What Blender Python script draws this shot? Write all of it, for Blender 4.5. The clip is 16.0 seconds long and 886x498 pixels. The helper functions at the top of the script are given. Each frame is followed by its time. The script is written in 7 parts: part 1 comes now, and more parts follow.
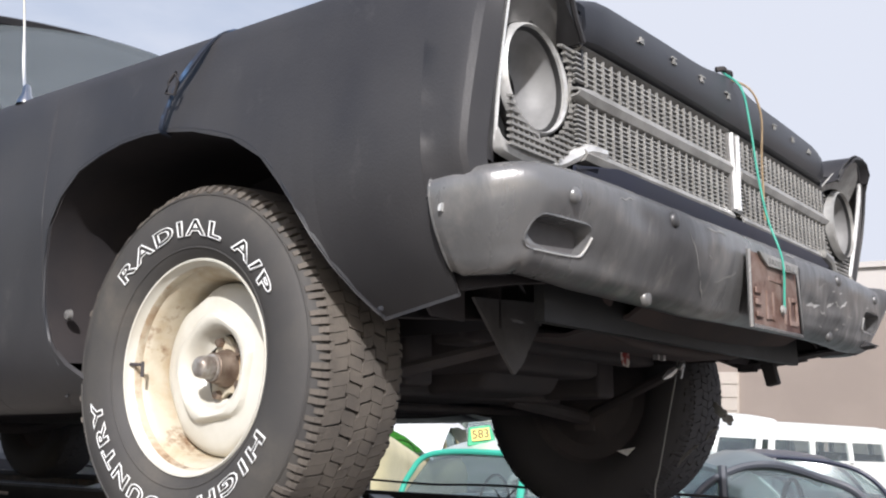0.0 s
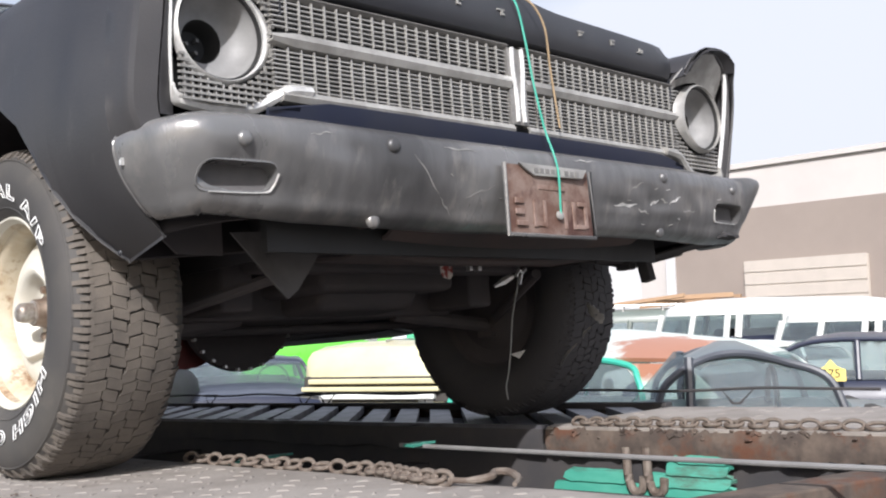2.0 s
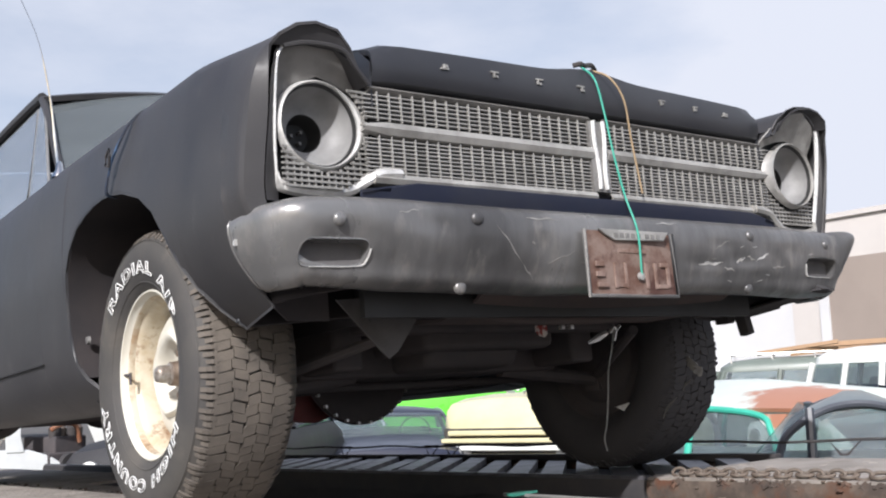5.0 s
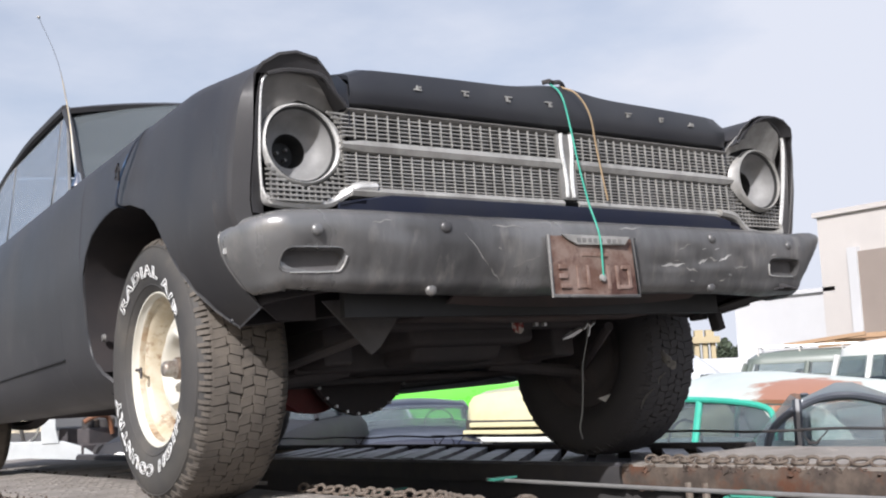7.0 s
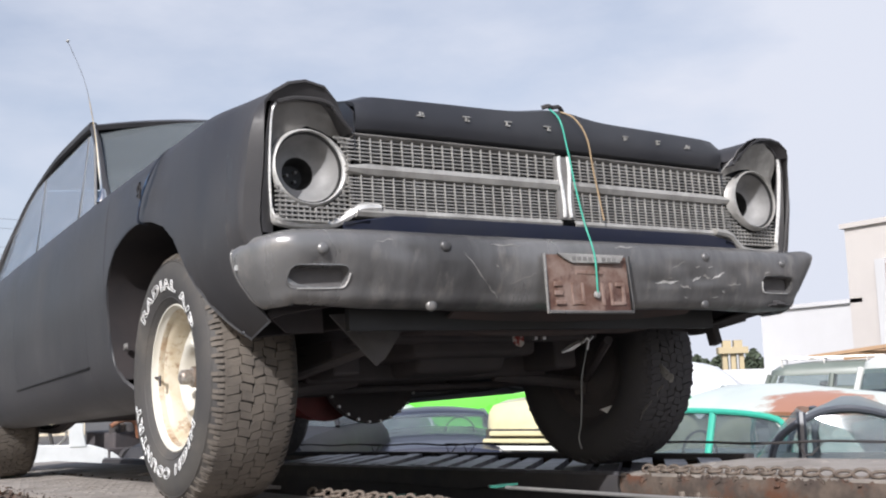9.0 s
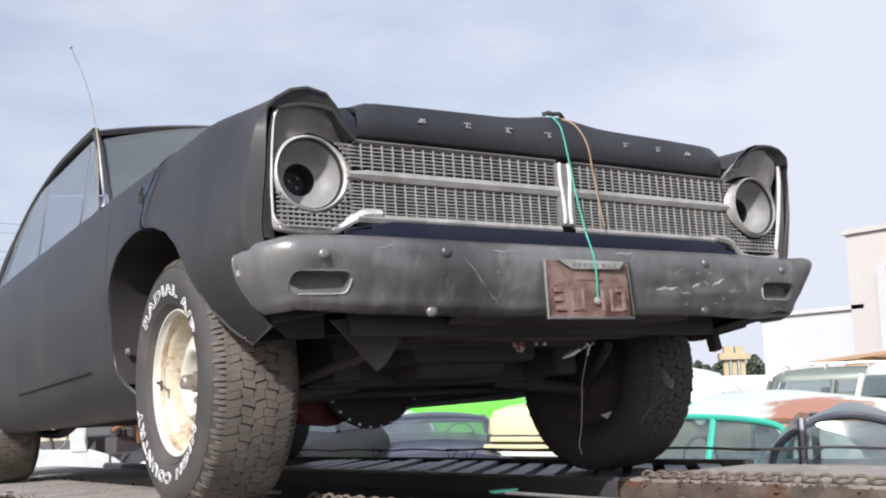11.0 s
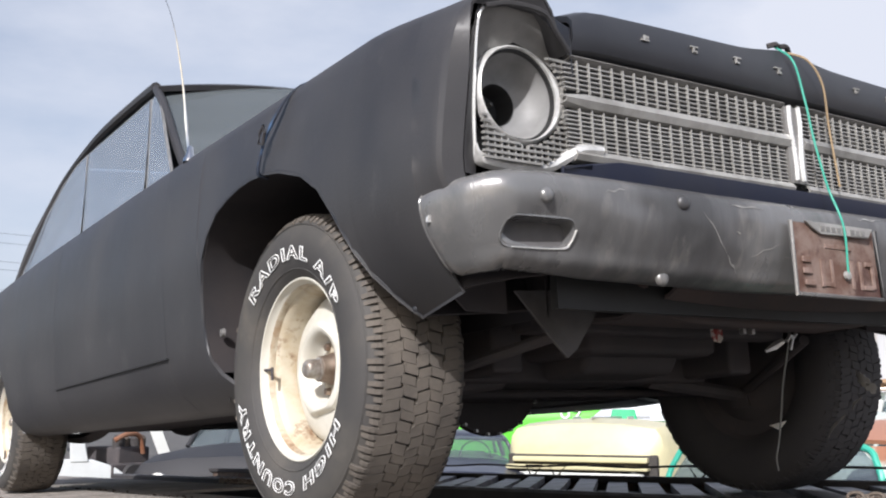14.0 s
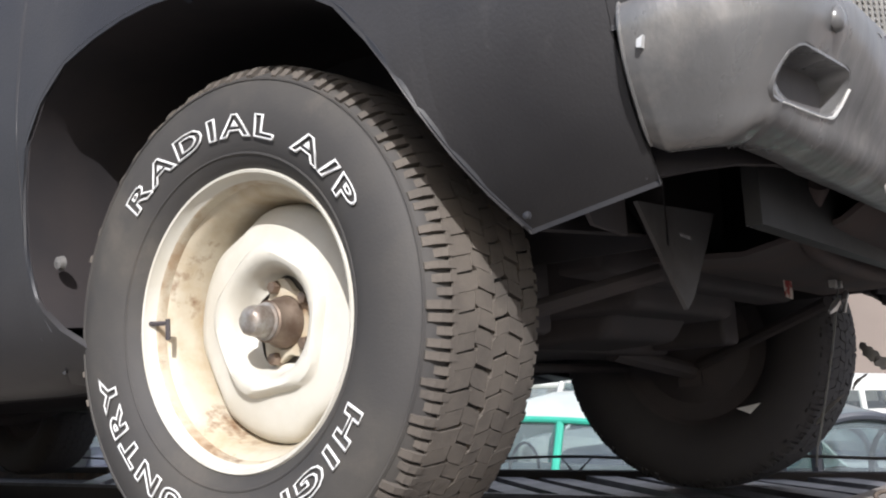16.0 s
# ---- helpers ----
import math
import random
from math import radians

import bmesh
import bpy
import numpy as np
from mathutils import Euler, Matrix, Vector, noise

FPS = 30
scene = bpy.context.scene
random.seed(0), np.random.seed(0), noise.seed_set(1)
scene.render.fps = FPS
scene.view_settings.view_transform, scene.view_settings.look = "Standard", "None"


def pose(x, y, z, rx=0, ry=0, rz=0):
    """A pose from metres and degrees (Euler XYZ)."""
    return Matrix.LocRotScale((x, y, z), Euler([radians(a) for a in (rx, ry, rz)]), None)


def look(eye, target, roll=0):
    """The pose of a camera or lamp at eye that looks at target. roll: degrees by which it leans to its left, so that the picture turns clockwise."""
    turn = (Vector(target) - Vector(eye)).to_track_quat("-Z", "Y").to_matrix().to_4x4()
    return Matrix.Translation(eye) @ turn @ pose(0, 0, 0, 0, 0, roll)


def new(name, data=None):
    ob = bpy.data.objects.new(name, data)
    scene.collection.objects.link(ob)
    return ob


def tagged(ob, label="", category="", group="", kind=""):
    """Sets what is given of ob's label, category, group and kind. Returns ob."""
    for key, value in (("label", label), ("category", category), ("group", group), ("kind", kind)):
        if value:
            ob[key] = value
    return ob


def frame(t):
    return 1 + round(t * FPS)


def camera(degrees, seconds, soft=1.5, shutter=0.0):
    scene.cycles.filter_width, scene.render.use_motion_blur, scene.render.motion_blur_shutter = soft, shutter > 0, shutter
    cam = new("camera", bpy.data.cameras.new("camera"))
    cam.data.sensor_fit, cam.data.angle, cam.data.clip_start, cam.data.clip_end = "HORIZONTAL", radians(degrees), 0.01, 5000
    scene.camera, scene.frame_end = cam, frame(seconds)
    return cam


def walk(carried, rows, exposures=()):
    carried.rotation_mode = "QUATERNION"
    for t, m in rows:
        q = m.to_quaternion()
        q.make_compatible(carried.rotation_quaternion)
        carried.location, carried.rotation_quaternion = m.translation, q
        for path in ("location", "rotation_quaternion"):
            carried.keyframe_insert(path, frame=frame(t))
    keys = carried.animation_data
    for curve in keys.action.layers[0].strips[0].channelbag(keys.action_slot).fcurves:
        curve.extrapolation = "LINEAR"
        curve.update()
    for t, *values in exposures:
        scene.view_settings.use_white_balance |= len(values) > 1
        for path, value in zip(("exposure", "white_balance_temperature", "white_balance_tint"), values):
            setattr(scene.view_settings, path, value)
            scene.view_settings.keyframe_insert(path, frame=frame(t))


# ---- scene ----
cam = camera(46.2, 16.0, 2.05)
PATH = [
    (0, (-2.095, -1.51, 1.466), (-0.539, -0.299, 1.798), 2.6),
    (0.5, (-1.943, -1.736, 1.467), (-0.444, -0.456, 1.804), 1.9),
    (1, (-1.797, -1.955, 1.493), (-0.39, -0.569, 1.807), -0.8),
    (1.5, (-1.735, -2.08, 1.516), (-0.42, -0.582, 1.682), -0.7),
    (2, (-1.72, -2.164, 1.49), (-0.325, -0.739, 1.646), -1.6),
    (2.5, (-1.734, -2.185, 1.512), (-0.422, -0.697, 1.766), -2.0),
    (3, (-1.738, -2.228, 1.514), (-0.442, -0.737, 1.823), -1.8),
    (3.5, (-1.733, -2.29, 1.509), (-0.472, -0.764, 1.794), -2.2),
    (4, (-1.74, -2.296, 1.499), (-0.517, -0.737, 1.765), -2.2),
    (6.5, (-1.753, -2.597, 1.499), (-0.605, -0.979, 1.756), -2.3),
    (7, (-1.761, -2.642, 1.495), (-0.638, -1.006, 1.744), -2.3),
    (7.5, (-1.777, -2.706, 1.502), (-0.773, -1.002, 1.801), -2.8),
    (8, (-1.781, -2.748, 1.502), (-0.72, -1.072, 1.761), -2.0),
    (10.5, (-1.781, -2.804, 1.497), (-0.697, -1.145, 1.771), -1.7),
    (11, (-1.786, -2.8, 1.5), (-0.71, -1.136, 1.776), -1.6),
    (11.5, (-1.784, -2.797, 1.497), (-0.712, -1.131, 1.771), -1.8),
    (12, (-1.789, -2.772, 1.496), (-0.777, -1.075, 1.801), -1.4),
    (12.5, (-1.805, -2.659, 1.476), (-0.799, -0.956, 1.772), -0.4),
    (13, (-1.83, -2.497, 1.486), (-0.696, -0.881, 1.807), -0.9),
    (13.5, (-1.894, -2.266, 1.465), (-0.892, -0.559, 1.748), 1.8),
    (14, (-1.877, -2.051, 1.45), (-0.767, -0.417, 1.764), -0.3),
    (14.5, (-1.91, -1.78, 1.441), (-0.643, -0.263, 1.748), 1.1),
    (15, (-1.984, -1.524, 1.45), (-0.653, -0.061, 1.742), 1.5),
    (15.5, (-1.914, -1.248, 1.423), (-0.501, 0.127, 1.763), -0.8),
    (16, (-1.786, -0.995, 1.452), (-0.197, 0.188, 1.728), -0.4),
]
walk(cam, [(t, look(eye, target, roll)) for t, eye, target, roll in PATH], [(0.0, 0.24, 6150, 12), (1.0, 0.36, 6150, 12), (1.5, 0.43, 6150, 12), (3.0, 0.43, 6150, 12), (3.5, 0.38, 6150, 12), (4.0, 0.34, 6150, 12), (6.5, 0.27, 6150, 12), (8.0, 0.23, 6150, 12), (10.5, 0.27, 6150, 12), (12.0, 0.33, 6150, 12), (12.5, 0.33, 6150, 12), (13.5, 0.26, 6150, 12), (16.0, 0.28, 6150, 12)])

# the car and the trailer share one tilted frame: x across the car, y to its tail, z up from the deck under the front hub
ROOT = pose(0, 0, 1.180, -2.84, -0.69, 0.03)

# ---------------------------------------------------------------- light
world = bpy.data.worlds.new("sky")
scene.world = world
world.use_nodes = True
wn, wl = world.node_tree.nodes, world.node_tree.links
SUN_EL, SUN_AZ = 34.0, 234.0          # degrees; azimuth clockwise from +y
sky = wn.new("ShaderNodeTexSky")
sky.sky_type, sky.sun_disc = "NISHITA", False
sky.sun_elevation, sky.sun_rotation = radians(SUN_EL), radians(SUN_AZ)
sky.dust_density, sky.air_density, sky.ozone_density = 2.5, 1.0, 1.0
tc = wn.new("ShaderNodeTexCoord")
mp = wn.new("ShaderNodeMapping")
mp.inputs["Scale"].default_value = (1.0, 1.0, 2.6)
nz = wn.new("ShaderNodeTexNoise")
nz.inputs["Scale"].default_value, nz.inputs["Detail"].default_value, nz.inputs["Roughness"].default_value = 2.1, 7, 0.55
rp = wn.new("ShaderNodeValToRGB")
rp.color_ramp.elements[0].position, rp.color_ramp.elements[1].position = 0.24, 0.62
mx = wn.new("ShaderNodeMixRGB")
mx.inputs["Color2"].default_value = (6.0, 6.15, 6.6, 1)
wl.new(tc.outputs["Generated"], mp.inputs["Vector"])
wl.new(mp.outputs["Vector"], nz.inputs["Vector"])
wl.new(nz.outputs["Fac"], rp.inputs["Fac"])
# thin high haze, thickest towards the horizon and the side away from the sun
sp = wn.new("ShaderNodeSeparateXYZ")
wl.new(tc.outputs["Generated"], sp.inputs["Vector"])
hz = wn.new("ShaderNodeMath")
hz.operation = "MULTIPLY_ADD"
hz.inputs[1].default_value, hz.inputs[2].default_value = 0.95, 0.06
wl.new(sp.outputs["X"], hz.inputs[0])
up = wn.new("ShaderNodeMath")
up.operation = "MULTIPLY_ADD"
up.inputs[1].default_value = -0.55
wl.new(sp.outputs["Z"], up.inputs[0])
wl.new(hz.outputs["Value"], up.inputs[2])
sm = wn.new("ShaderNodeMath")
sm.operation, sm.use_clamp = "MULTIPLY_ADD", True
sm.inputs[1].default_value = 0.75
wl.new(rp.outputs["Color"], sm.inputs[0])
wl.new(up.outputs["Value"], sm.inputs[2])
wl.new(sm.outputs["Value"], mx.inputs["Fac"])
wl.new(sky.outputs["Color"], mx.inputs["Color1"])
wl.new(mx.outputs["Color"], wn["Background"].inputs["Color"])
wn["Background"].inputs["Strength"].default_value = 0.11

sun = new("sun", bpy.data.lights.new("sun", "SUN"))
sun.data.energy, sun.data.angle, sun.data.color = 4.8, radians(0.6), (1.0, 0.962, 0.915)
sd = Vector((math.sin(radians(SUN_AZ)) * math.cos(radians(SUN_EL)), math.cos(radians(SUN_AZ)) * math.cos(radians(SUN_EL)), math.sin(radians(SUN_EL))))
sun.matrix_world = look(sd * 60, (0, 0, 0))


# ---------------------------------------------------------------- materials
def material(name, color, rough=0.6, metal=0.0, second=None, scale=6.0, amount=0.35, bump=0.0, bump_scale=120.0, coat=0.0,
             ramp=(0.42, 0.62), stretch=(1, 1, 1), rough_var=0.12, third=None, third_scale=2.0, third_ramp=(0.58, 0.7), random=0.0, wave=0.0, wave_scale=5.0, patch=None):
    """A principled surface: base colour broken up by a second colour (grain) and a third (stains, wear), with fine relief."""
    m = bpy.data.materials.new(name)
    m.use_nodes = True
    n, l = m.node_tree.nodes, m.node_tree.links
    b = n["Principled BSDF"]
    b.inputs["Metallic"].default_value = metal
    b.inputs["Coat Weight"].default_value = coat
    co = n.new("ShaderNodeTexCoord")
    ma = n.new("ShaderNodeMapping")
    ma.inputs["Scale"].default_value = stretch
    l.new(co.outputs["Object"], ma.inputs["Vector"])
    second = second or tuple(c * 0.6 for c in color)
    t1 = n.new("ShaderNodeTexNoise")
    t1.inputs["Scale"].default_value, t1.inputs["Detail"].default_value, t1.inputs["Roughness"].default_value = scale, 8, 0.6
    l.new(ma.outputs["Vector"], t1.inputs["Vector"])
    r1 = n.new("ShaderNodeValToRGB")
    r1.color_ramp.elements[0].position, r1.color_ramp.elements[1].position = ramp
    r1.color_ramp.elements[1].color = (amount, amount, amount, 1)
    l.new(t1.outputs["Fac"], r1.inputs["Fac"])
    mix = n.new("ShaderNodeMixRGB")
    mix.inputs["Color1"].default_value, mix.inputs["Color2"].default_value = (*color, 1), (*second, 1)
    l.new(r1.outputs["Color"], mix.inputs["Fac"])
    out = mix.outputs["Color"]
    if third:
        t2 = n.new("ShaderNodeTexNoise")
        t2.inputs["Scale"].default_value, t2.inputs["Detail"].default_value, t2.inputs["Roughness"].default_value = third_scale, 9, 0.68
        l.new(ma.outputs["Vector"], t2.inputs["Vector"])
        r2 = n.new("ShaderNodeValToRGB")
        r2.color_ramp.elements[0].position, r2.color_ramp.elements[1].position = third_ramp
        l.new(t2.outputs["Fac"], r2.inputs["Fac"])
        m2 = n.new("ShaderNodeMixRGB")
        m2.inputs["Color2"].default_value = (*third, 1)
        l.new(r2.outputs["Color"], m2.inputs["Fac"])
        l.new(out, m2.inputs["Color1"])
        out = m2.outputs["Color"]
    if patch:
        # one worn patch: a centre, a reach and a colour, broken up by the noise
        vd = n.new("ShaderNodeVectorMath")
        vd.operation = "DISTANCE"
        vd.inputs[1].default_value = patch[0]
        l.new(co.outputs["Object"], vd.inputs[0])
        near = n.new("ShaderNodeMapRange")
        near.inputs["From Min"].default_value, near.inputs["From Max"].default_value = patch[1], 0.0
        l.new(vd.outputs["Value"], near.inputs["Value"])
        tp = n.new("ShaderNodeTexNoise")
        tp.inputs["Scale"].default_value, tp.inputs["Detail"].default_value, tp.inputs["Roughness"].default_value = 4.0, 9, 0.65
        l.new(co.outputs["Object"], tp.inputs["Vector"])
        ad = n.new("ShaderNodeMath")
        l.new(near.outputs["Result"], ad.inputs[0])
        l.new(tp.outputs["Fac"], ad.inputs[1])
        rpp = n.new("ShaderNodeValToRGB")
        rpp.color_ramp.elements[0].position, rpp.color_ramp.elements[1].position = 0.84, 1.0
        l.new(ad.outputs["Value"], rpp.inputs["Fac"])
        mp_ = n.new("ShaderNodeMixRGB")
        mp_.inputs["Color2"].default_value = (*patch[2], 1)
        l.new(rpp.outputs["Color"], mp_.inputs["Fac"])
        l.new(out, mp_.inputs["Color1"])
        out = mp_.outputs["Color"]
    if random:
        oi = n.new("ShaderNodeObjectInfo")
        hs = n.new("ShaderNodeHueSaturation")
        mr = n.new("ShaderNodeMapRange")
        mr.inputs["To Min"].default_value, mr.inputs["To Max"].default_value = 1 - random, 1 + random
        l.new(oi.outputs["Random"], mr.inputs["Value"])
        l.new(mr.outputs["Result"], hs.inputs["Value"])
        l.new(out, hs.inputs["Color"])
        out = hs.outputs["Color"]
    l.new(out, b.inputs["Base Color"])
    mrr = n.new("ShaderNodeMapRange")
    mrr.inputs["To Min"].default_value, mrr.inputs["To Max"].default_value = max(0.02, rough - rough_var), min(1, rough + rough_var)
    l.new(t1.outputs["Fac"], mrr.inputs["Value"])
    l.new(mrr.outputs["Result"], b.inputs["Roughness"])
    if bump:
        t3 = n.new("ShaderNodeTexNoise")
        t3.inputs["Scale"].default_value, t3.inputs["Detail"].default_value = bump_scale, 5
        l.new(ma.outputs["Vector"], t3.inputs["Vector"])
        bp = n.new("ShaderNodeBump")
        bp.inputs["Strength"].default_value, bp.inputs["Distance"].default_value = bump, 0.004
        l.new(t3.outputs["Fac"], bp.inputs["Height"])
        l.new(bp.outputs["Normal"], b.inputs["Normal"])
        if wave:
            t4 = n.new("ShaderNodeTexNoise")
            t4.inputs["Scale"].default_value, t4.inputs["Detail"].default_value = wave_scale, 3
            l.new(ma.outputs["Vector"], t4.inputs["Vector"])
            bw = n.new("ShaderNodeBump")
            bw.inputs["Strength"].default_value, bw.inputs["Distance"].default_value = wave, 0.02
            l.new(t4.outputs["Fac"], bw.inputs["Height"])
            l.new(bw.outputs["Normal"], bp.inputs["Normal"])
    return m


def glass(name, tint=(0.75, 0.85, 0.85), rough=0.03, mixing=0.35, dust=(0.16, 0.18, 0.19)):
    """Thin car glass: a glossy skin over a tinted clear pane; dust is a film colour that also stands in for sky
    reflections.
    """
    m = bpy.data.materials.new(name)
    m.use_nodes = True
    n, l = m.node_tree.nodes, m.node_tree.links
    b = n["Principled BSDF"]
    b.inputs["Base Color"].default_value = (*dust, 1)
    b.inputs["Roughness"].default_value = rough
    tr = n.new("ShaderNodeBsdfTransparent")
    tr.inputs["Color"].default_value = (*tint, 1)
    ms = n.new("ShaderNodeMixShader")
    fr = n.new("ShaderNodeTexNoise")
    fr.inputs["Scale"].default_value = 5
    mr = n.new("ShaderNodeMapRange")
    mr.inputs["To Min"].default_value, mr.inputs["To Max"].default_value = mixing - 0.12, mixing + 0.12
    l.new(fr.outputs["Fac"], mr.inputs["Value"])
    l.new(mr.outputs["Result"], ms.inputs["Fac"])
    l.new(tr.outputs["BSDF"], ms.inputs[1])
    l.new(b.outputs["BSDF"], ms.inputs[2])
    l.new(ms.outputs["Shader"], n["Material Output"].inputs["Surface"])
    return m


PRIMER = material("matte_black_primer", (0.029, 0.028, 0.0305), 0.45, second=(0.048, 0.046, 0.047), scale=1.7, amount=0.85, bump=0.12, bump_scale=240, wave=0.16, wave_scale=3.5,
                  stretch=(1, 1.1, 0.85), third=(0.090, 0.086, 0.084), third_scale=9, third_ramp=(0.60, 0.88), rough_var=0.20)
HOOD = material("black_hood_paint", (0.022, 0.023, 0.028), 0.42, second=(0.035, 0.036, 0.040), scale=4, amount=0.7, bump=0.04, bump_scale=200)
# dark blotches in the colour stand in for reflections; the pale third is wear
BUMPER = material("painted_bumper", (0.205, 0.203, 0.202), 0.34, metal=0.42, second=(0.080, 0.079, 0.081), scale=2.2, amount=1.0, bump=0.10, bump_scale=180, ramp=(0.38, 0.66), wave=0.55, wave_scale=5.5,
                  stretch=(1.6, 1, 0.5), third=(0.33, 0.31, 0.285), third_scale=8, third_ramp=(0.53, 0.80), rough_var=0.26)
STRIP = material("bright_strip", (0.80, 0.80, 0.79), 0.28, metal=0.3, second=(0.62, 0.62, 0.6), scale=20, amount=0.7)
GREYMETAL = material("grey_weathered_alloy", (0.36, 0.352, 0.335), 0.45, metal=0.3, second=(0.22, 0.214, 0.20), scale=14, amount=0.8, bump=0.05,
                     third=(0.58, 0.57, 0.54), third_scale=9, third_ramp=(0.6, 0.78))
BRIGHT = material("bright_trim", (0.68, 0.675, 0.66), 0.34, metal=0.35, second=(0.40, 0.395, 0.38), scale=20, amount=0.8)
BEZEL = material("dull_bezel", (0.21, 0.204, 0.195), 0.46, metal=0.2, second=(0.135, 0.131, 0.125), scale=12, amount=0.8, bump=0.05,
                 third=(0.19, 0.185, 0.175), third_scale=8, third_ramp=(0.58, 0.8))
NAVY = material("navy_valance", (0.012, 0.016, 0.035), 0.45, second=(0.03, 0.032, 0.04), scale=8)
# BLACK and BROWNED are lifted for veiling haze; HOUSING is darker for wheel-well shade
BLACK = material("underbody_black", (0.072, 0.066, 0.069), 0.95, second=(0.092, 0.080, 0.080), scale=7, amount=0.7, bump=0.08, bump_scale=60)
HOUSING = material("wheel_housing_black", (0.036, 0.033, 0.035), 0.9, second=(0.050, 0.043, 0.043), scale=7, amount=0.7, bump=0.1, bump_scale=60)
BROWNED = material("rusty_underbody", (0.080, 0.068, 0.068), 0.95, second=(0.105, 0.080, 0.074), scale=6, amount=0.8, bump=0.1, bump_scale=70)
REDPAINT = material("red_housing", (0.16, 0.018, 0.016), 0.5, second=(0.05, 0.012, 0.012), scale=5, amount=0.8)
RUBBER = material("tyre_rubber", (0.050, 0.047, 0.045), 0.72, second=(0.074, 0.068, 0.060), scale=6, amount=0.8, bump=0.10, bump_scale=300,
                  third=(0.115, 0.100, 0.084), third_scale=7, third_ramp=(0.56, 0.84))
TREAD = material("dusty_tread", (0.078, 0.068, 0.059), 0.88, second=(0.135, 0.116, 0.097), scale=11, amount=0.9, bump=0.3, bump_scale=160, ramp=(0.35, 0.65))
# twin of the tyre rubber for the far wheels, their shade put into its colour
SHADERUBBER = material("shade_dark_rubber", (0.044, 0.042, 0.045), 0.85, second=(0.058, 0.055, 0.056), scale=5, amount=0.7, bump=0.06, bump_scale=300)
LETTER = material("white_letter", (0.80, 0.80, 0.79), 0.6, second=(0.6, 0.59, 0.56), scale=40, amount=0.5)
CREAM = material("cream_wheel_paint", (0.60, 0.58, 0.515), 0.42, second=(0.50, 0.465, 0.385), scale=9, amount=0.6, bump=0.05,
                 third=(0.30, 0.17, 0.075), third_scale=14, third_ramp=(0.69, 0.78))
CREAMRUST = material("rusty_rim_paint", (0.52, 0.47, 0.37), 0.5, second=(0.38, 0.28, 0.16), scale=14, amount=0.75, bump=0.12, ramp=(0.42, 0.66),
                     third=(0.17, 0.085, 0.04), third_scale=9, third_ramp=(0.56, 0.66))
RIMRUST = material("rust_band", (0.50, 0.45, 0.35), 0.6, second=(0.31, 0.20, 0.11), scale=16, amount=0.9, bump=0.2, ramp=(0.44, 0.64),
                   third=(0.14, 0.075, 0.04), third_scale=11, third_ramp=(0.54, 0.66))
# drum face brown, darkened for the shade inside the wheel
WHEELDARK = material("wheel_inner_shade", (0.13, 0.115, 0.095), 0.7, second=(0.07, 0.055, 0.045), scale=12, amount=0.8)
CAPMETAL = material("dented_cap_metal", (0.42, 0.40, 0.37), 0.42, metal=0.55, second=(0.20, 0.16, 0.13), scale=30, amount=0.9, bump=0.15, bump_scale=70)
HUBMETAL = material("greasy_hub", (0.16, 0.11, 0.08), 0.45, metal=0.6, second=(0.30, 0.24, 0.19), scale=25, amount=0.8)
RUSTPLATE = material("rusted_plate", (0.105, 0.054, 0.038), 0.7, second=(0.22, 0.165, 0.14), scale=18, amount=0.75, bump=0.2, bump_scale=150,
                     third=(0.055, 0.022, 0.016), third_scale=12, third_ramp=(0.5, 0.62))
PLATEMARK = material("worn_plate_marks", (0.22, 0.155, 0.13), 0.7, second=(0.12, 0.065, 0.045), scale=30, amount=0.9)
CHROME = material("chrome", (0.75, 0.75, 0.75), 0.10, metal=1.0, second=(0.55, 0.55, 0.55), scale=20, amount=0.6)
GREENCORD = material("green_cord", (0.05, 0.34, 0.25), 0.6, second=(0.05, 0.25, 0.19), scale=60)
TANCORD = material("tan_cord", (0.34, 0.25, 0.15), 0.7, second=(0.22, 0.15, 0.09), scale=60)
STRAPBLUE = material("blue_strap", (0.05, 0.10, 0.19), 0.7, second=(0.02, 0.025, 0.04), scale=14, amount=1.0, ramp=(0.38, 0.55))
WIRE = material("grey_wire", (0.20, 0.20, 0.19), 0.6)
FOIL = material("crumpled_foil", (0.55, 0.54, 0.52), 0.35, metal=0.8, second=(0.3, 0.3, 0.3), scale=40)
# pale blue film on side and parked-car glass stands in for sky reflections
DARKGLASS = glass("car_side_glass", (0.66, 0.74, 0.82), 0.04, 0.52, (0.30, 0.335, 0.385))
SCREENGLASS = glass("dusty_windscreen", (0.44, 0.49, 0.51), 0.06, 0.50, (0.17, 0.19, 0.20))
CARGLASS = glass("parked_car_glass", (0.62, 0.70, 0.70), 0.03, 0.28, (0.26, 0.30, 0.33))
LAMPBOWL = material("dusty_lamp_dish", (0.27, 0.268, 0.265), 0.62, metal=0.1, second=(0.16, 0.158, 0.158), scale=9, amount=0.7)
RAG = material("red_rag", (0.30, 0.05, 0.045), 0.8, second=(0.55, 0.50, 0.46), scale=60, amount=1.0, ramp=(0.46, 0.54))
FLAP = material("dull_sheet_metal", (0.12, 0.116, 0.117), 0.95, second=(0.08, 0.075, 0.075), scale=9, amount=0.7)
# shade of the hollows put into colour; also the gasket's and seam's own black
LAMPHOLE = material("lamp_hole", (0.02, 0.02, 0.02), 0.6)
DECK = material("dusty_deck_plate", (0.29, 0.262, 0.236), 0.88, second=(0.20, 0.178, 0.158), scale=5, amount=0.8, bump=0.35, bump_scale=110,
                third=(0.13, 0.10, 0.08), third_scale=6, third_ramp=(0.58, 0.75))
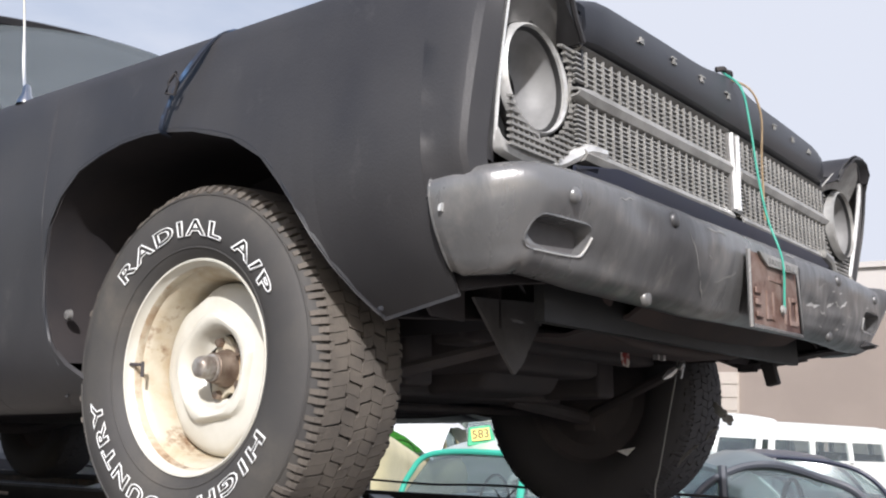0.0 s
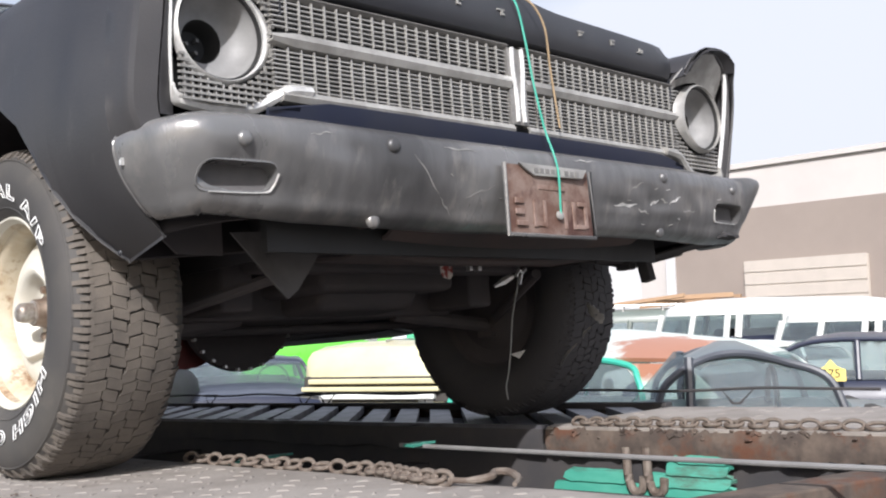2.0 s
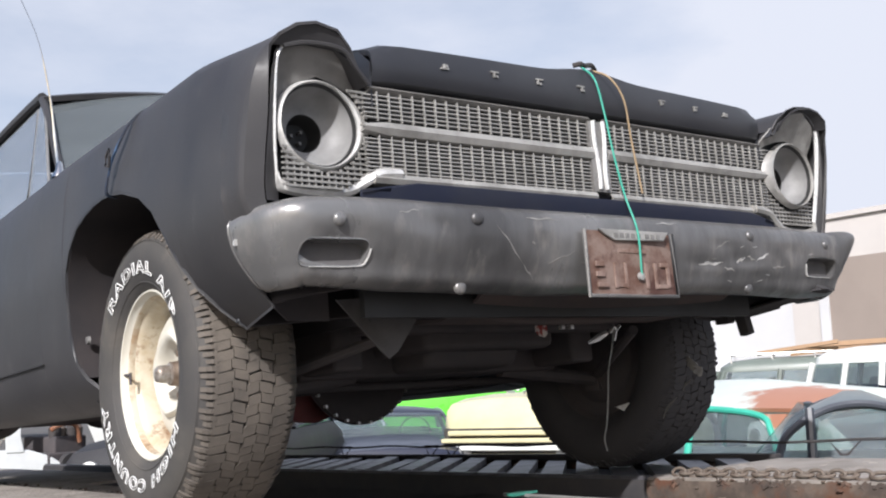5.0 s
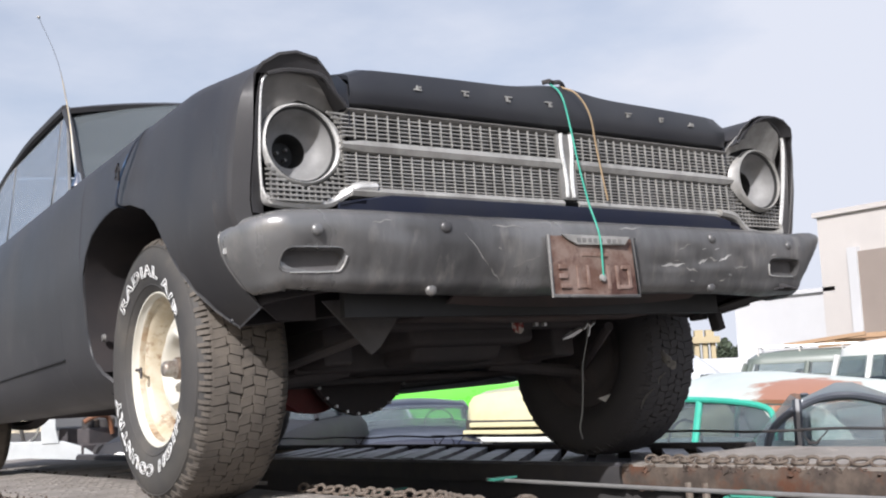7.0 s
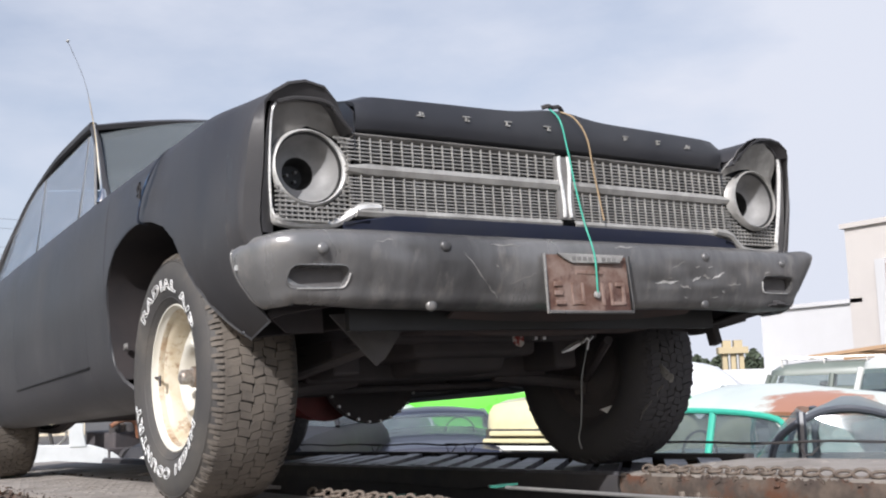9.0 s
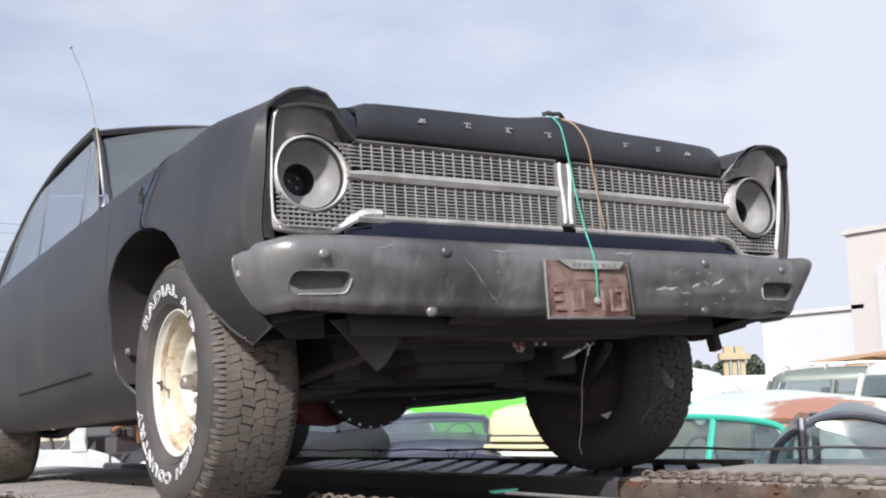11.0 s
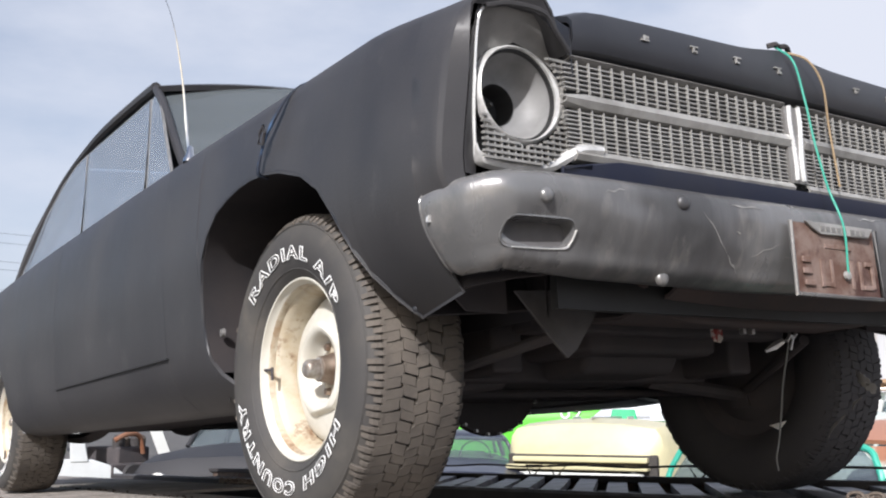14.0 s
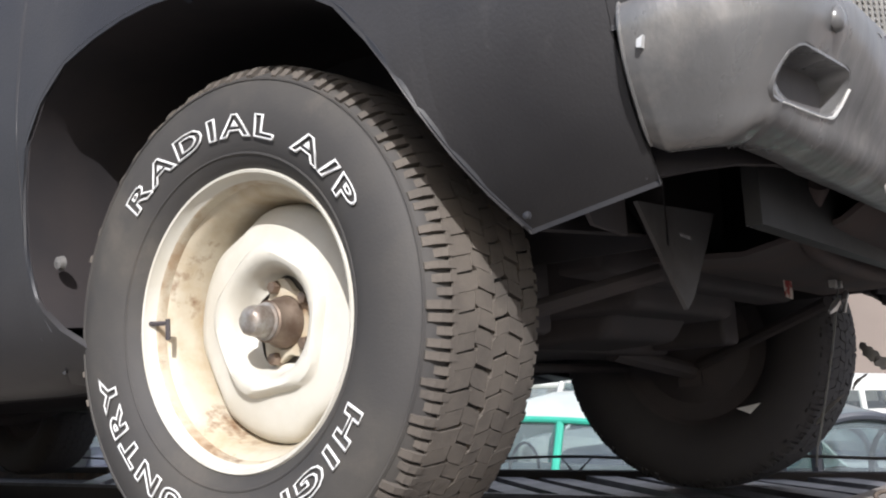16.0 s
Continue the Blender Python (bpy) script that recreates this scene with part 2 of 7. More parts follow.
DECKRUST = material("rusty_deck_edge", (0.060, 0.046, 0.038), 0.9, second=(0.13, 0.10, 0.078), scale=14, amount=0.8, bump=0.4, bump_scale=60,
                    third=(0.10, 0.042, 0.022), third_scale=9, third_ramp=(0.52, 0.66))
RIB = material("worn_steel_rib", (0.125, 0.123, 0.135), 0.5, metal=0.4, second=(0.075, 0.074, 0.080), scale=9, amount=0.8, bump=0.1)
FRAMEGREY = material("grey_window_edge", (0.24, 0.235, 0.23), 0.5, metal=0.2, second=(0.17, 0.167, 0.16), scale=12, amount=0.7)
STEELDARK = material("dark_steel", (0.050, 0.048, 0.050), 0.9, second=(0.066, 0.060, 0.058), scale=8, amount=0.7, bump=0.1)
STEELDARK.node_tree.nodes["Principled BSDF"].inputs["Specular IOR Level"].default_value = 0.15
TEAL = material("teal_paint", (0.045, 0.25, 0.185), 0.6, second=(0.09, 0.33, 0.25), scale=11, amount=0.8, bump=0.15, third=(0.07, 0.06, 0.045), third_scale=10, third_ramp=(0.52, 0.66), stretch=(1, 0.4, 1.6))
CHAIN = material("rusty_chain", (0.17, 0.142, 0.118), 0.75, metal=0.15, second=(0.095, 0.070, 0.055), scale=30, amount=0.9, bump=0.15)
ASPHALT = material("yard_ground", (0.105, 0.100, 0.095), 0.95, second=(0.070, 0.067, 0.064), scale=1.4, amount=0.8, bump=0.3, bump_scale=30, third=(0.15, 0.14, 0.125), third_scale=0.3)


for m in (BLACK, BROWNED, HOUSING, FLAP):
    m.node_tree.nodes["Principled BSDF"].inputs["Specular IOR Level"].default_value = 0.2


# ---------------------------------------------------------------- mesh helpers
def linked(name, me, mat, parent=None, label=""):
    ob = new(name, me)
    if mat:
        me.materials.append(mat)
    if parent:
        ob.parent = parent
    if label:
        ob["label"] = label
    return ob


def bake(ob):
    """Turns the modifiers of ob into its mesh."""
    dg = bpy.context.evaluated_depsgraph_get()
    me = bpy.data.meshes.new_from_object(ob.evaluated_get(dg))
    ob.modifiers.clear()
    ob.data = me


def part(name, bm, mat, parent=None, label="", smooth=True, bevel=0.0, solid=0.0):
    """Links a bmesh as one mesh object under a thing or a part."""
    me = bpy.data.meshes.new(name)
    bmesh.ops.recalc_face_normals(bm, faces=bm.faces)
    bm.to_mesh(me)
    bm.free()
    if smooth:
        for p in me.polygons:
            p.use_smooth = True
    ob = linked(name, me, mat, parent, label)
    if solid:
        m = ob.modifiers.new("thickness", "SOLIDIFY")
        m.thickness, m.offset = solid, -1
    if bevel:
        b = ob.modifiers.new("edges", "BEVEL")
        b.width, b.segments, b.limit_method, b.angle_limit = bevel, 2, "ANGLE", radians(35)
        if smooth:
            ob.modifiers.new("normals", "WEIGHTED_NORMAL")
    elif smooth:
        if solid:
            bake(ob)
        ob.data.set_sharp_from_angle(angle=radians(38))
    return ob


def empty(name, m, label, category, group=""):
    ob = new(name)
    ob.matrix_world = m
    ob.empty_display_size = 0.2
    return tagged(ob, label, category, group)


def boxy(bm, c, s, rot=None):
    """A box with centre c and size s added to bm."""
    m = Matrix.Translation(c) @ (rot or Matrix()) @ Matrix.Diagonal((*s, 1))
    bmesh.ops.create_cube(bm, size=1, matrix=m)
    return bm


def prism(bm, pts, axis, a, b):
    """A polygon given in the two other axes, drawn out along axis from a to b."""
    def place(p, v):
        return {"x": (v, p[0], p[1]), "y": (p[0], v, p[1]), "z": (p[0], p[1], v)}[axis]
    lo = [bm.verts.new(place(p, a)) for p in pts]
    hi = [bm.verts.new(place(p, b)) for p in pts]
    bm.faces.new(lo)
    bm.faces.new(hi[::-1])
    for i in range(len(pts)):
        j = (i + 1) % len(pts)
        bm.faces.new((lo[i], lo[j], hi[j], hi[i]))
    return bm


def sheet(bm, rows):
    """A surface through rows of points."""
    vs = [[bm.verts.new(p) for p in r] for r in rows]
    for a, b in zip(vs, vs[1:]):
        for i in range(len(a) - 1):
            bm.faces.new((a[i], a[i + 1], b[i + 1], b[i]))
    return vs


def lathe(bm, profile, axis="x", at=(0, 0, 0), steps=48, closed=False):
    """Turns a profile of (along, radius) about an axis."""
    rings = []
    for al, r in profile:
        ring = []
        for k in range(steps):
            a = 2 * math.pi * k / steps
            c, s = r * math.cos(a), r * math.sin(a)
            p = {"x": (al, c, s), "y": (c, al, s), "z": (c, s, al)}[axis]
            ring.append(bm.verts.new(Vector(p) + Vector(at)))
        rings.append(ring)
    pairs = list(zip(rings, rings[1:])) + ([(rings[-1], rings[0])] if closed else [])
    for a, b in pairs:
        for k in range(steps):
            j = (k + 1) % steps
            bm.faces.new((a[k], a[j], b[j], b[k]))
    return rings


def disc(bm, ring):
    bm.faces.new(ring)


def smoothline(pts, n):
    """n points along a Catmull-Rom curve through pts."""
    pts = [Vector(p) for p in pts]
    full = [2 * pts[0] - pts[1]] + pts + [2 * pts[-1] - pts[-2]]
    out = []
    for k in range(n):
        u = k / (n - 1) * (len(pts) - 1)
        i = min(int(u), len(pts) - 2)
        f = u - i
        p0, p1, p2, p3 = full[i:i + 4]
        out.append(0.5 * (2 * p1 + (p2 - p0) * f + (2 * p0 - 5 * p1 + 4 * p2 - p3) * f * f + (3 * p1 - p0 - 3 * p2 + p3) * f ** 3))
    return out


def tube(bm, pts, r, sides=8, closed=False, flat=1.0):
    """A round bar along points; r may be one radius or one for each point."""
    pts = [Vector(p) for p in pts]
    rings = []
    up = Vector((0.13, 0.21, 0.97))
    for i, p in enumerate(pts):
        a = pts[i - 1] if (i or closed) else p
        b = pts[(i + 1) % len(pts)] if (i + 1 < len(pts) or closed) else p
        d = (b - a).normalized()
        s = d.cross(up)
        if s.length < 0.05:
            s = d.cross(Vector((1, 0, 0)))
        s.normalize()
        t = s.cross(d)
        q = r[i] if isinstance(r, (list, tuple)) else r
        rings.append([bm.verts.new(p + q * (math.cos(2 * math.pi * k / sides) * s * flat + math.sin(2 * math.pi * k / sides) * t)) for k in range(sides)])
    n = len(rings)
    for i in range(n if closed else n - 1):
        a, b = rings[i], rings[(i + 1) % n]
        for k in range(sides):
            j = (k + 1) % sides
            bm.faces.new((a[k], a[j], b[j], b[k]))
    if not closed:
        bm.faces.new(rings[0][::-1])
        bm.faces.new(rings[-1])
    return bm


def lerp(x, xs, ys):
    return float(np.interp(x, xs, ys))


def B():
    return bmesh.new()


# ---------------------------------------------------------------- the black car
HUB_Y, HUB_Z, TYRE_R, LIP_X = 0.033, 0.3835, 0.352, 0.829
REAR_Y = HUB_Y + 2.95
FLOOR_Z = HUB_Z - TYRE_R + 0.003        # top of the deck plates


def carve(ob, bm):
    """Cuts the closed mesh bm out of ob."""
    me = bpy.data.meshes.new("cutter")
    bmesh.ops.recalc_face_normals(bm, faces=bm.faces)
    bm.to_mesh(me)
    bm.free()
    cu = new("cutter", me)
    cu.parent = ob.parent
    md = ob.modifiers.new("cut", "BOOLEAN")
    md.operation, md.object, md.solver = "DIFFERENCE", cu, "EXACT"
    bpy.context.view_layer.update()
    bake(ob)
    bpy.data.objects.remove(cu)


def tr(r):
    """Tyre radii, drawn in a little towards the rim."""
    return 0.197 + (r - 0.199) * 0.957


def bent_text(body, radius, size, mid, span):
    """Outlined letters bent round the hub in the plane x = 0 as seen from -x (rear of the car to the left), tops outward, clockwise."""
    cu = bpy.data.curves.new("letters", "FONT")
    cu.body, cu.size, cu.align_x, cu.fill_mode, cu.bevel_depth, cu.bevel_resolution, cu.resolution_u = body, size, "CENTER", "NONE", 0.0012, 0, 3
    cu.space_character, cu.space_word = 1.25, 0.9
    cu.offset = 0.0012
    ob = new("letters", cu)
    bpy.context.view_layer.update()
    me = bpy.data.meshes.new_from_object(ob.evaluated_get(bpy.context.evaluated_depsgraph_get()))
    bpy.data.objects.remove(ob)
    x0, x1 = min(v.co.x for v in me.vertices), max(v.co.x for v in me.vertices)
    for v in me.vertices:
        a, r, h = mid + span / 2 - (v.co.x - x0) / (x1 - x0) * span, radius + v.co.y * 1.0, v.co.z
        v.co = (lerp(r, [tr(q) for q in (0.222, 0.250, 0.285, 0.318)], [-0.018, -0.029, -0.032, -0.026]) - 0.0026 - h, -r * math.cos(a), r * math.sin(a))
    return me


def wheel(parent, x, y, side, lettered, turn=0.0, z=HUB_Z, size=1.0):
    """A cream steel wheel with a raised-letter tyre; its outer side faces -x before it is turned by side."""
    hub = new("wheel")
    hub.parent = parent
    hub.matrix_local = pose(x, y, z, 0, 0, 0 if side < 0 else 180) @ Matrix.Diagonal((size, size, size, 1))
    # tyre carcass: along is x, from the outer lip at 0 towards the car
    prof = [(0.008, 0.199), (-0.004, 0.207), (-0.018, 0.222), (-0.029, 0.250), (-0.032, 0.285), (-0.026, 0.318), (-0.012, 0.338), (0.004, 0.346), (0.02, 0.3500),
            (0.099, 0.3510), (0.177, 0.3500), (0.194, 0.348), (0.210, 0.340), (0.224, 0.318), (0.230, 0.285), (0.226, 0.25), (0.212, 0.222), (0.190, 0.199)]
    bm = B()
    lathe(bm, [(al, tr(r)) for al, r in prof], steps=96)
    tyre = part("tyre", bm, RUBBER if lettered else SHADERUBBER, hub, "black all-terrain tyre with raised white outlined letters" if lettered else "plain black tyre, its inner side showing")
    for rr, dx in ((tr(0.226), -0.0205), (tr(0.3305), -0.0195)):
        bm = B()
        lathe(bm, [(dx + 0.003, rr - 0.003), (dx - 0.0008, rr - 0.001), (dx - 0.0008, rr + 0.001), (dx + 0.003, rr + 0.003)], steps=96)
        part("sidewall_rib", bm, RUBBER if lettered else SHADERUBBER, tyre)
    # tread blocks in five rows, their edges stepped, with sipes, chips and open grooves
    bm = B()
    n = 47
    step = 2 * math.pi / n
    edges = [0.012, 0.050, 0.084, 0.114, 0.148, 0.186]
    wear = random.Random(17)

    def rad(al):
        return 0.3520 - 0.0050 * ((al - 0.099) / 0.085) ** 2

    def block(outline, low):
        top = [bm.verts.new((al, (rad(al) + low) * math.cos(a), (rad(al) + low) * math.sin(a))) for al, a in outline]
        bot = [bm.verts.new((al, 0.3425 * math.cos(a), 0.3425 * math.sin(a))) for al, a in outline]
        bm.faces.new(top)
        for i in range(len(outline)):
            j = (i + 1) % len(outline)
            bm.faces.new((top[i], top[j], bot[j], bot[i]))

    for k in range(n):
        for c in range(5):
            mid_row = c in (1, 2, 3)
            g = 0.0010
            lo, hi = edges[c] + (g if c else -0.002), edges[c + 1] - (g if c < 4 else -0.002)
            off = (0.0, 0.42, 0.10, 0.55, 0.2)[c]
            pitch = 1 + 0.06 * math.sin(5 * step * k + c)
            a0, a1 = step * (k + off + 0.022), step * (k + off + 0.978 * min(1.0, pitch))
            z = 0.0030 * (-1 if c % 2 else 1)
            jog = lambda f, sgn: z * sgn * (1 if f < 0.44 else -1 if f > 0.56 else 1 - (f - 0.44) / 0.06)
            w = hi - lo
            skew = 0.16 * step * (1 if c % 2 else -1)
            def edge(side, f):
                # each side of a block is a stepped line, half its length further in
                al = (lo if side < 0 else hi) + (jog(f, 1) if (mid_row or (side > 0) == (c == 0)) else 0)
                return (al, a0 + f * (a1 - a0) + (skew if side > 0 else -skew) * 0.5)
            cut = wear.uniform(0.42, 0.58)
            low = wear.uniform(-0.0004, 0.0002)
            for f0, f1 in ((0.0, cut - 0.012), (cut + 0.012, 1.0)):
                fs = [f0] + [q for q in (0.44, 0.56) if f0 < q < f1] + [f1]
                nick = wear.uniform(-0.0016, 0.0016)
                outline = [edge(-1, f) for f in fs] + [(lo + w * 0.5, (edge(-1, f1)[1] + edge(1, f1)[1]) / 2 + nick)] + [edge(1, f) for f in reversed(fs)] + [(lo + w * 0.5, (edge(-1, f0)[1] + edge(1, f0)[1]) / 2 + nick)]
                block(outline, low + wear.uniform(-0.0004, 0.0004))
        # shoulder lugs running down the sidewall, long and short in turn, with open slots between them
        for sgn, base in ((-1, 0.012), (1, 0.186)):
            for h in range(3):
                j0, j1 = wear.uniform(-0.02, 0.02), wear.uniform(-0.02, 0.02)
                a0 = step * (k + h / 3 + 0.045 + j0)
                a1 = step * (k + h / 3 + 0.265 + j1)
                far_ = (0.024, 0.018, 0.027)[h] * wear.uniform(0.9, 1.1)
                pts = [(base - sgn * 0.004, 0.3478), (base + sgn * far_ * 0.30, 0.3462), (base + sgn * far_ * 0.72, 0.3405), (base + sgn * far_ * 1.12, 0.3285)]
                ins = [(base - sgn * 0.004, 0.334), (base + sgn * far_ * 0.2, 0.333), (base + sgn * far_ * 0.5, 0.329), (base + sgn * far_ * 0.98, 0.322)]
                ra = [bm.verts.new((al, r * math.cos(a0), r * math.sin(a0))) for al, r in pts]
                rb = [bm.verts.new((al, r * math.cos(a1), r * math.sin(a1))) for al, r in pts]
                ia = [bm.verts.new((al, r * math.cos(a0), r * math.sin(a0))) for al, r in ins]
                ib = [bm.verts.new((al, r * math.cos(a1), r * math.sin(a1))) for al, r in ins]
                for i in range(3):
                    bm.faces.new((ra[i], ra[i + 1], rb[i + 1], rb[i]))
                    bm.faces.new((ra[i], ra[i + 1], ia[i + 1], ia[i]))
                    bm.faces.new((rb[i], rb[i + 1], ib[i + 1], ib[i]))
                bm.faces.new((ra[3], rb[3], ib[3], ia[3]))
    part("tread", bm, TREAD if lettered else SHADERUBBER, tyre, "dusty brown-grey tread blocks with zigzag grooves" if lettered else "tread blocks, black for the shade on them", smooth=False)
    if lettered:
        for words, mid, span in (("RADIAL", 101.5, 72), ("A/P", 42.0, 33), ("HIGH", -52.0, 46), ("COUNTRY", -125.5, 83)):
            me = bent_text(words, 0.2450, 0.0385, radians(mid) + turn, radians(span))
            linked("letters", me, LETTER, tyre, "white outlined letters")
    # rim: flange, rusty inner barrel, drop and disc
    bm = B()
    lathe(bm, [(0.010, 0.2020), (-0.003, 0.2046), (-0.007, 0.2022), (-0.006, 0.199), (0.003, 0.1965), (0.010, 0.1905)], steps=96)
    part("rim", bm, CREAM, hub, "cream-painted steel rim with rust")
    bm = B()
    lathe(bm, [(0.010, 0.1905), (0.013, 0.188), (0.026, 0.1870)], steps=96)
    part("rust_band", bm, RIMRUST, hub, "rust-brown band inside the rim edge")
    bm = B()
    lathe(bm, [(0.026, 0.1870), (0.031, 0.181), (0.042, 0.176), (0.070, 0.172), (0.090, 0.169), (0.150, 0.168)], steps=96)
    part("rim_barrel", bm, CREAMRUST, hub, "cream rim barrel streaked with brown rust")
    bm = B()
    # face, then the proud lobed hat round the hub, then the recess
    rings = lathe(bm, [(0.098, 0.169), (0.084, 0.167), (0.072, 0.161), (0.065, 0.150), (0.061, 0.138), (0.058, 0.124), (0.056, 0.112), (0.054, 0.105), (0.044, 0.101), (0.040, 0.095),
                       (0.041, 0.088), (0.046, 0.081), (0.058, 0.075), (0.074, 0.071), (0.084, 0.067), (0.087, 0.062)], steps=120)
    for i, ring in enumerate(rings):
        for k, v in enumerate(ring):
            ang = 2 * math.pi * k / 120
            gap = max(0.0, math.cos(4 * (ang - radians(62)))) ** 1.5
            f = 1.0
            if i < 4:
                f = 1 - (0.085, 0.080, 0.062, 0.03)[i] * gap
            elif 7 <= i <= 10:
                f = 1 + (0.05, 0.05, 0.035, 0.02)[i - 7] * math.sin(5 * ang + 0.6)
            elif i > 13:
                f = 1 + 0.08 * math.sin(5 * ang) * (i - 13) / 2
            v.co.y *= f
            v.co.z *= f
    part("wheel_disc", bm, CREAM, hub, "dished cream wheel disc")
    bm = B()
    lathe(bm, [(0.094, 0.037), (0.072, 0.036), (0.066, 0.031), (0.046, 0.0290), (0.044, 0.0255)], steps=40)
    part("hub_barrel", bm, HUBMETAL, hub, "greasy brown hub barrel")
    bm = B()
    cap_rings = lathe(bm, [(0.046, 0.0265), (0.042, 0.0262), (0.040, 0.0225), (0.022, 0.0215), (0.014, 0.0195), (0.010, 0.015), (0.008, 0.008), (0.0075, 0.0006)], steps=32)
    for ring in cap_rings[3:]:
        for v in ring:
            v.co.x += 0.0022 * noise.noise(v.co * 90)
    part("hub_cap", bm, CAPMETAL, hub, "dented grey metal dust cap")
    bm = B()
    ring_ = lathe(bm, [(0.092, 0.036), (0.0810, 0.038), (0.0810, 0.055), (0.092, 0.057)], steps=40)
    for ring in ring_[2:]:
        for k, v in enumerate(ring):
            f = 1 + 0.16 * math.sin(5 * 2 * math.pi * k / 40 + 0.8)
            v.co.y *= f
            v.co.z *= f
    part("hub_flange", bm, CREAMRUST, hub, "worn cream hub flange")
    for k in range(5):
        a = 2 * math.pi * k / 5 + 0.6 + turn
        bm = B()
        lathe(bm, [(0.096, 0.0095), (0.076, 0.0100), (0.070, 0.008), (0.069, 0.0006)], steps=6)
        bmesh.ops.translate(bm, verts=bm.verts, vec=(0, -0.053 * math.cos(a), 0.053 * math.sin(a)))
        part("lug_nut", bm, HUBMETAL, hub, smooth=False)
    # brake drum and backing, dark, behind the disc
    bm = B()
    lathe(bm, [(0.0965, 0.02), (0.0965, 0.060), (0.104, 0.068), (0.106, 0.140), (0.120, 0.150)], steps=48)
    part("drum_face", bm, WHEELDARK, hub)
    bm = B()
    q0 = lathe(bm, [(0.150, 0.164), (0.154, 0.198), (0.186, 0.206), (0.188, 0.198), (0.172, 0.186), (0.168, 0.145), (0.180, 0.135), (0.195, 0.10), (0.21, 0.06)], steps=48)
    disc(bm, q0[-1])
    part("brake_drum", bm, BLACK, hub)
    bm = B()
    a = radians(176) + turn
    rr = [0.196, 0.182, 0.166, 0.156]
    tube(bm, [(0.004, -q * math.cos(a), q * math.sin(a)) for q in rr], 0.0036, 6)
    tube(bm, [(0.004, -0.157 * math.cos(a), 0.157 * math.sin(a) + 0.006), (0.004, -0.157 * math.cos(a), 0.157 * math.sin(a) - 0.024)], 0.0035, 6)
    part("valve_stem", bm, BLACK, hub)
    return hub


car = empty("classic_car", ROOT, "matte black 1960s two-door hardtop with cream wheels on a trailer", "car")


def half_width(y):
    return lerp(y, [-0.75, -0.743, -0.728, -0.695, -0.35, 0.2, 2.0, 3.4, 4.35], [0.854, 0.882, 0.898, 0.906, 0.908, 0.912, 0.915, 0.905, 0.855])


def belt_z(y):
    return lerp(y, [-0.75, -0.40, 0.2, 1.0, 2.4, 3.4, 4.3], [1.004, 1.006, 1.010, 1.022, 1.024, 1.00, 0.945])


ARCH = [(-0.400, 0.447), (-0.376, 0.488), (-0.354, 0.532), (-0.331, 0.582), (-0.304, 0.634), (-0.276, 0.676), (-0.232, 0.728), (-0.156, 0.775), (-0.046, 0.810), (0.040, 0.825), (0.106, 0.829), (0.170, 0.825),
        (0.235, 0.813), (0.303, 0.792), (0.362, 0.745), (0.405, 0.684), (0.425, 0.60), (0.428, 0.52), (0.415, 0.45), (0.395, 0.40)]


def bottom_z(y):
    if y < -0.574:
        return 0.612
    if y < -0.400:
        return lerp(y, [-0.574, -0.400], [0.470, 0.447])
    if y < 0.428:
        return lerp(y, [p[0] for p in ARCH[:18]], [p[1] for p in ARCH[:18]])
    if y < 2.62:
        return lerp(y, [0.428, 0.46, 0.6, 2.62], [0.345, 0.338, 0.33, 0.345])
    rear = [(2.66, 0.34), (2.68, 0.47), (2.74, 0.57), (2.84, 0.645), (2.98, 0.675), (3.12, 0.67), (3.26, 0.645), (3.38, 0.59), (3.45, 0.50), (3.47, 0.40)]
    if y < 3.47:
        return lerp(y, [p[0] for p in rear], [p[1] for p in rear])
    return lerp(y, [3.48, 3.8, 4.1, 4.3], [0.385, 0.43, 0.50, 0.60])


def side_x(y, z):
    w = half_width(y)
    low = max(0.0, (0.56 - z) / 0.24)
    high = max(0.0, (z - 0.86) / 0.16)
    swell = 0.010 * math.exp(-((z - 0.70) / 0.12) ** 2)
    flare = 0.012 * math.exp(-(((y - 0.02) / 0.50) ** 4)) * math.exp(-((z - 0.78) / 0.16) ** 2)
    tuck = 0.040 * lerp(y, [-0.66, -0.54], [1, 0]) * lerp(z, [0.53, 0.67], [1, 0])
    # the skirt ahead of the front wheel rolls far under
    roll = 0.105 * max(0.0, (0.665 - z) / 0.218) ** 2.2 * lerp(y, [-0.36, -0.24], [1, 0])
    roll = min(roll, 0.125)
    tuck *= 1 - min(1.0, roll / 0.05)
    return w - tuck - roll - 0.045 * low ** 2 - 0.045 * max(0.0, (0.425 - z) / 0.09) ** 2 * (y > -0.3) - 0.030 * high ** 2 + swell + flare - 0.010


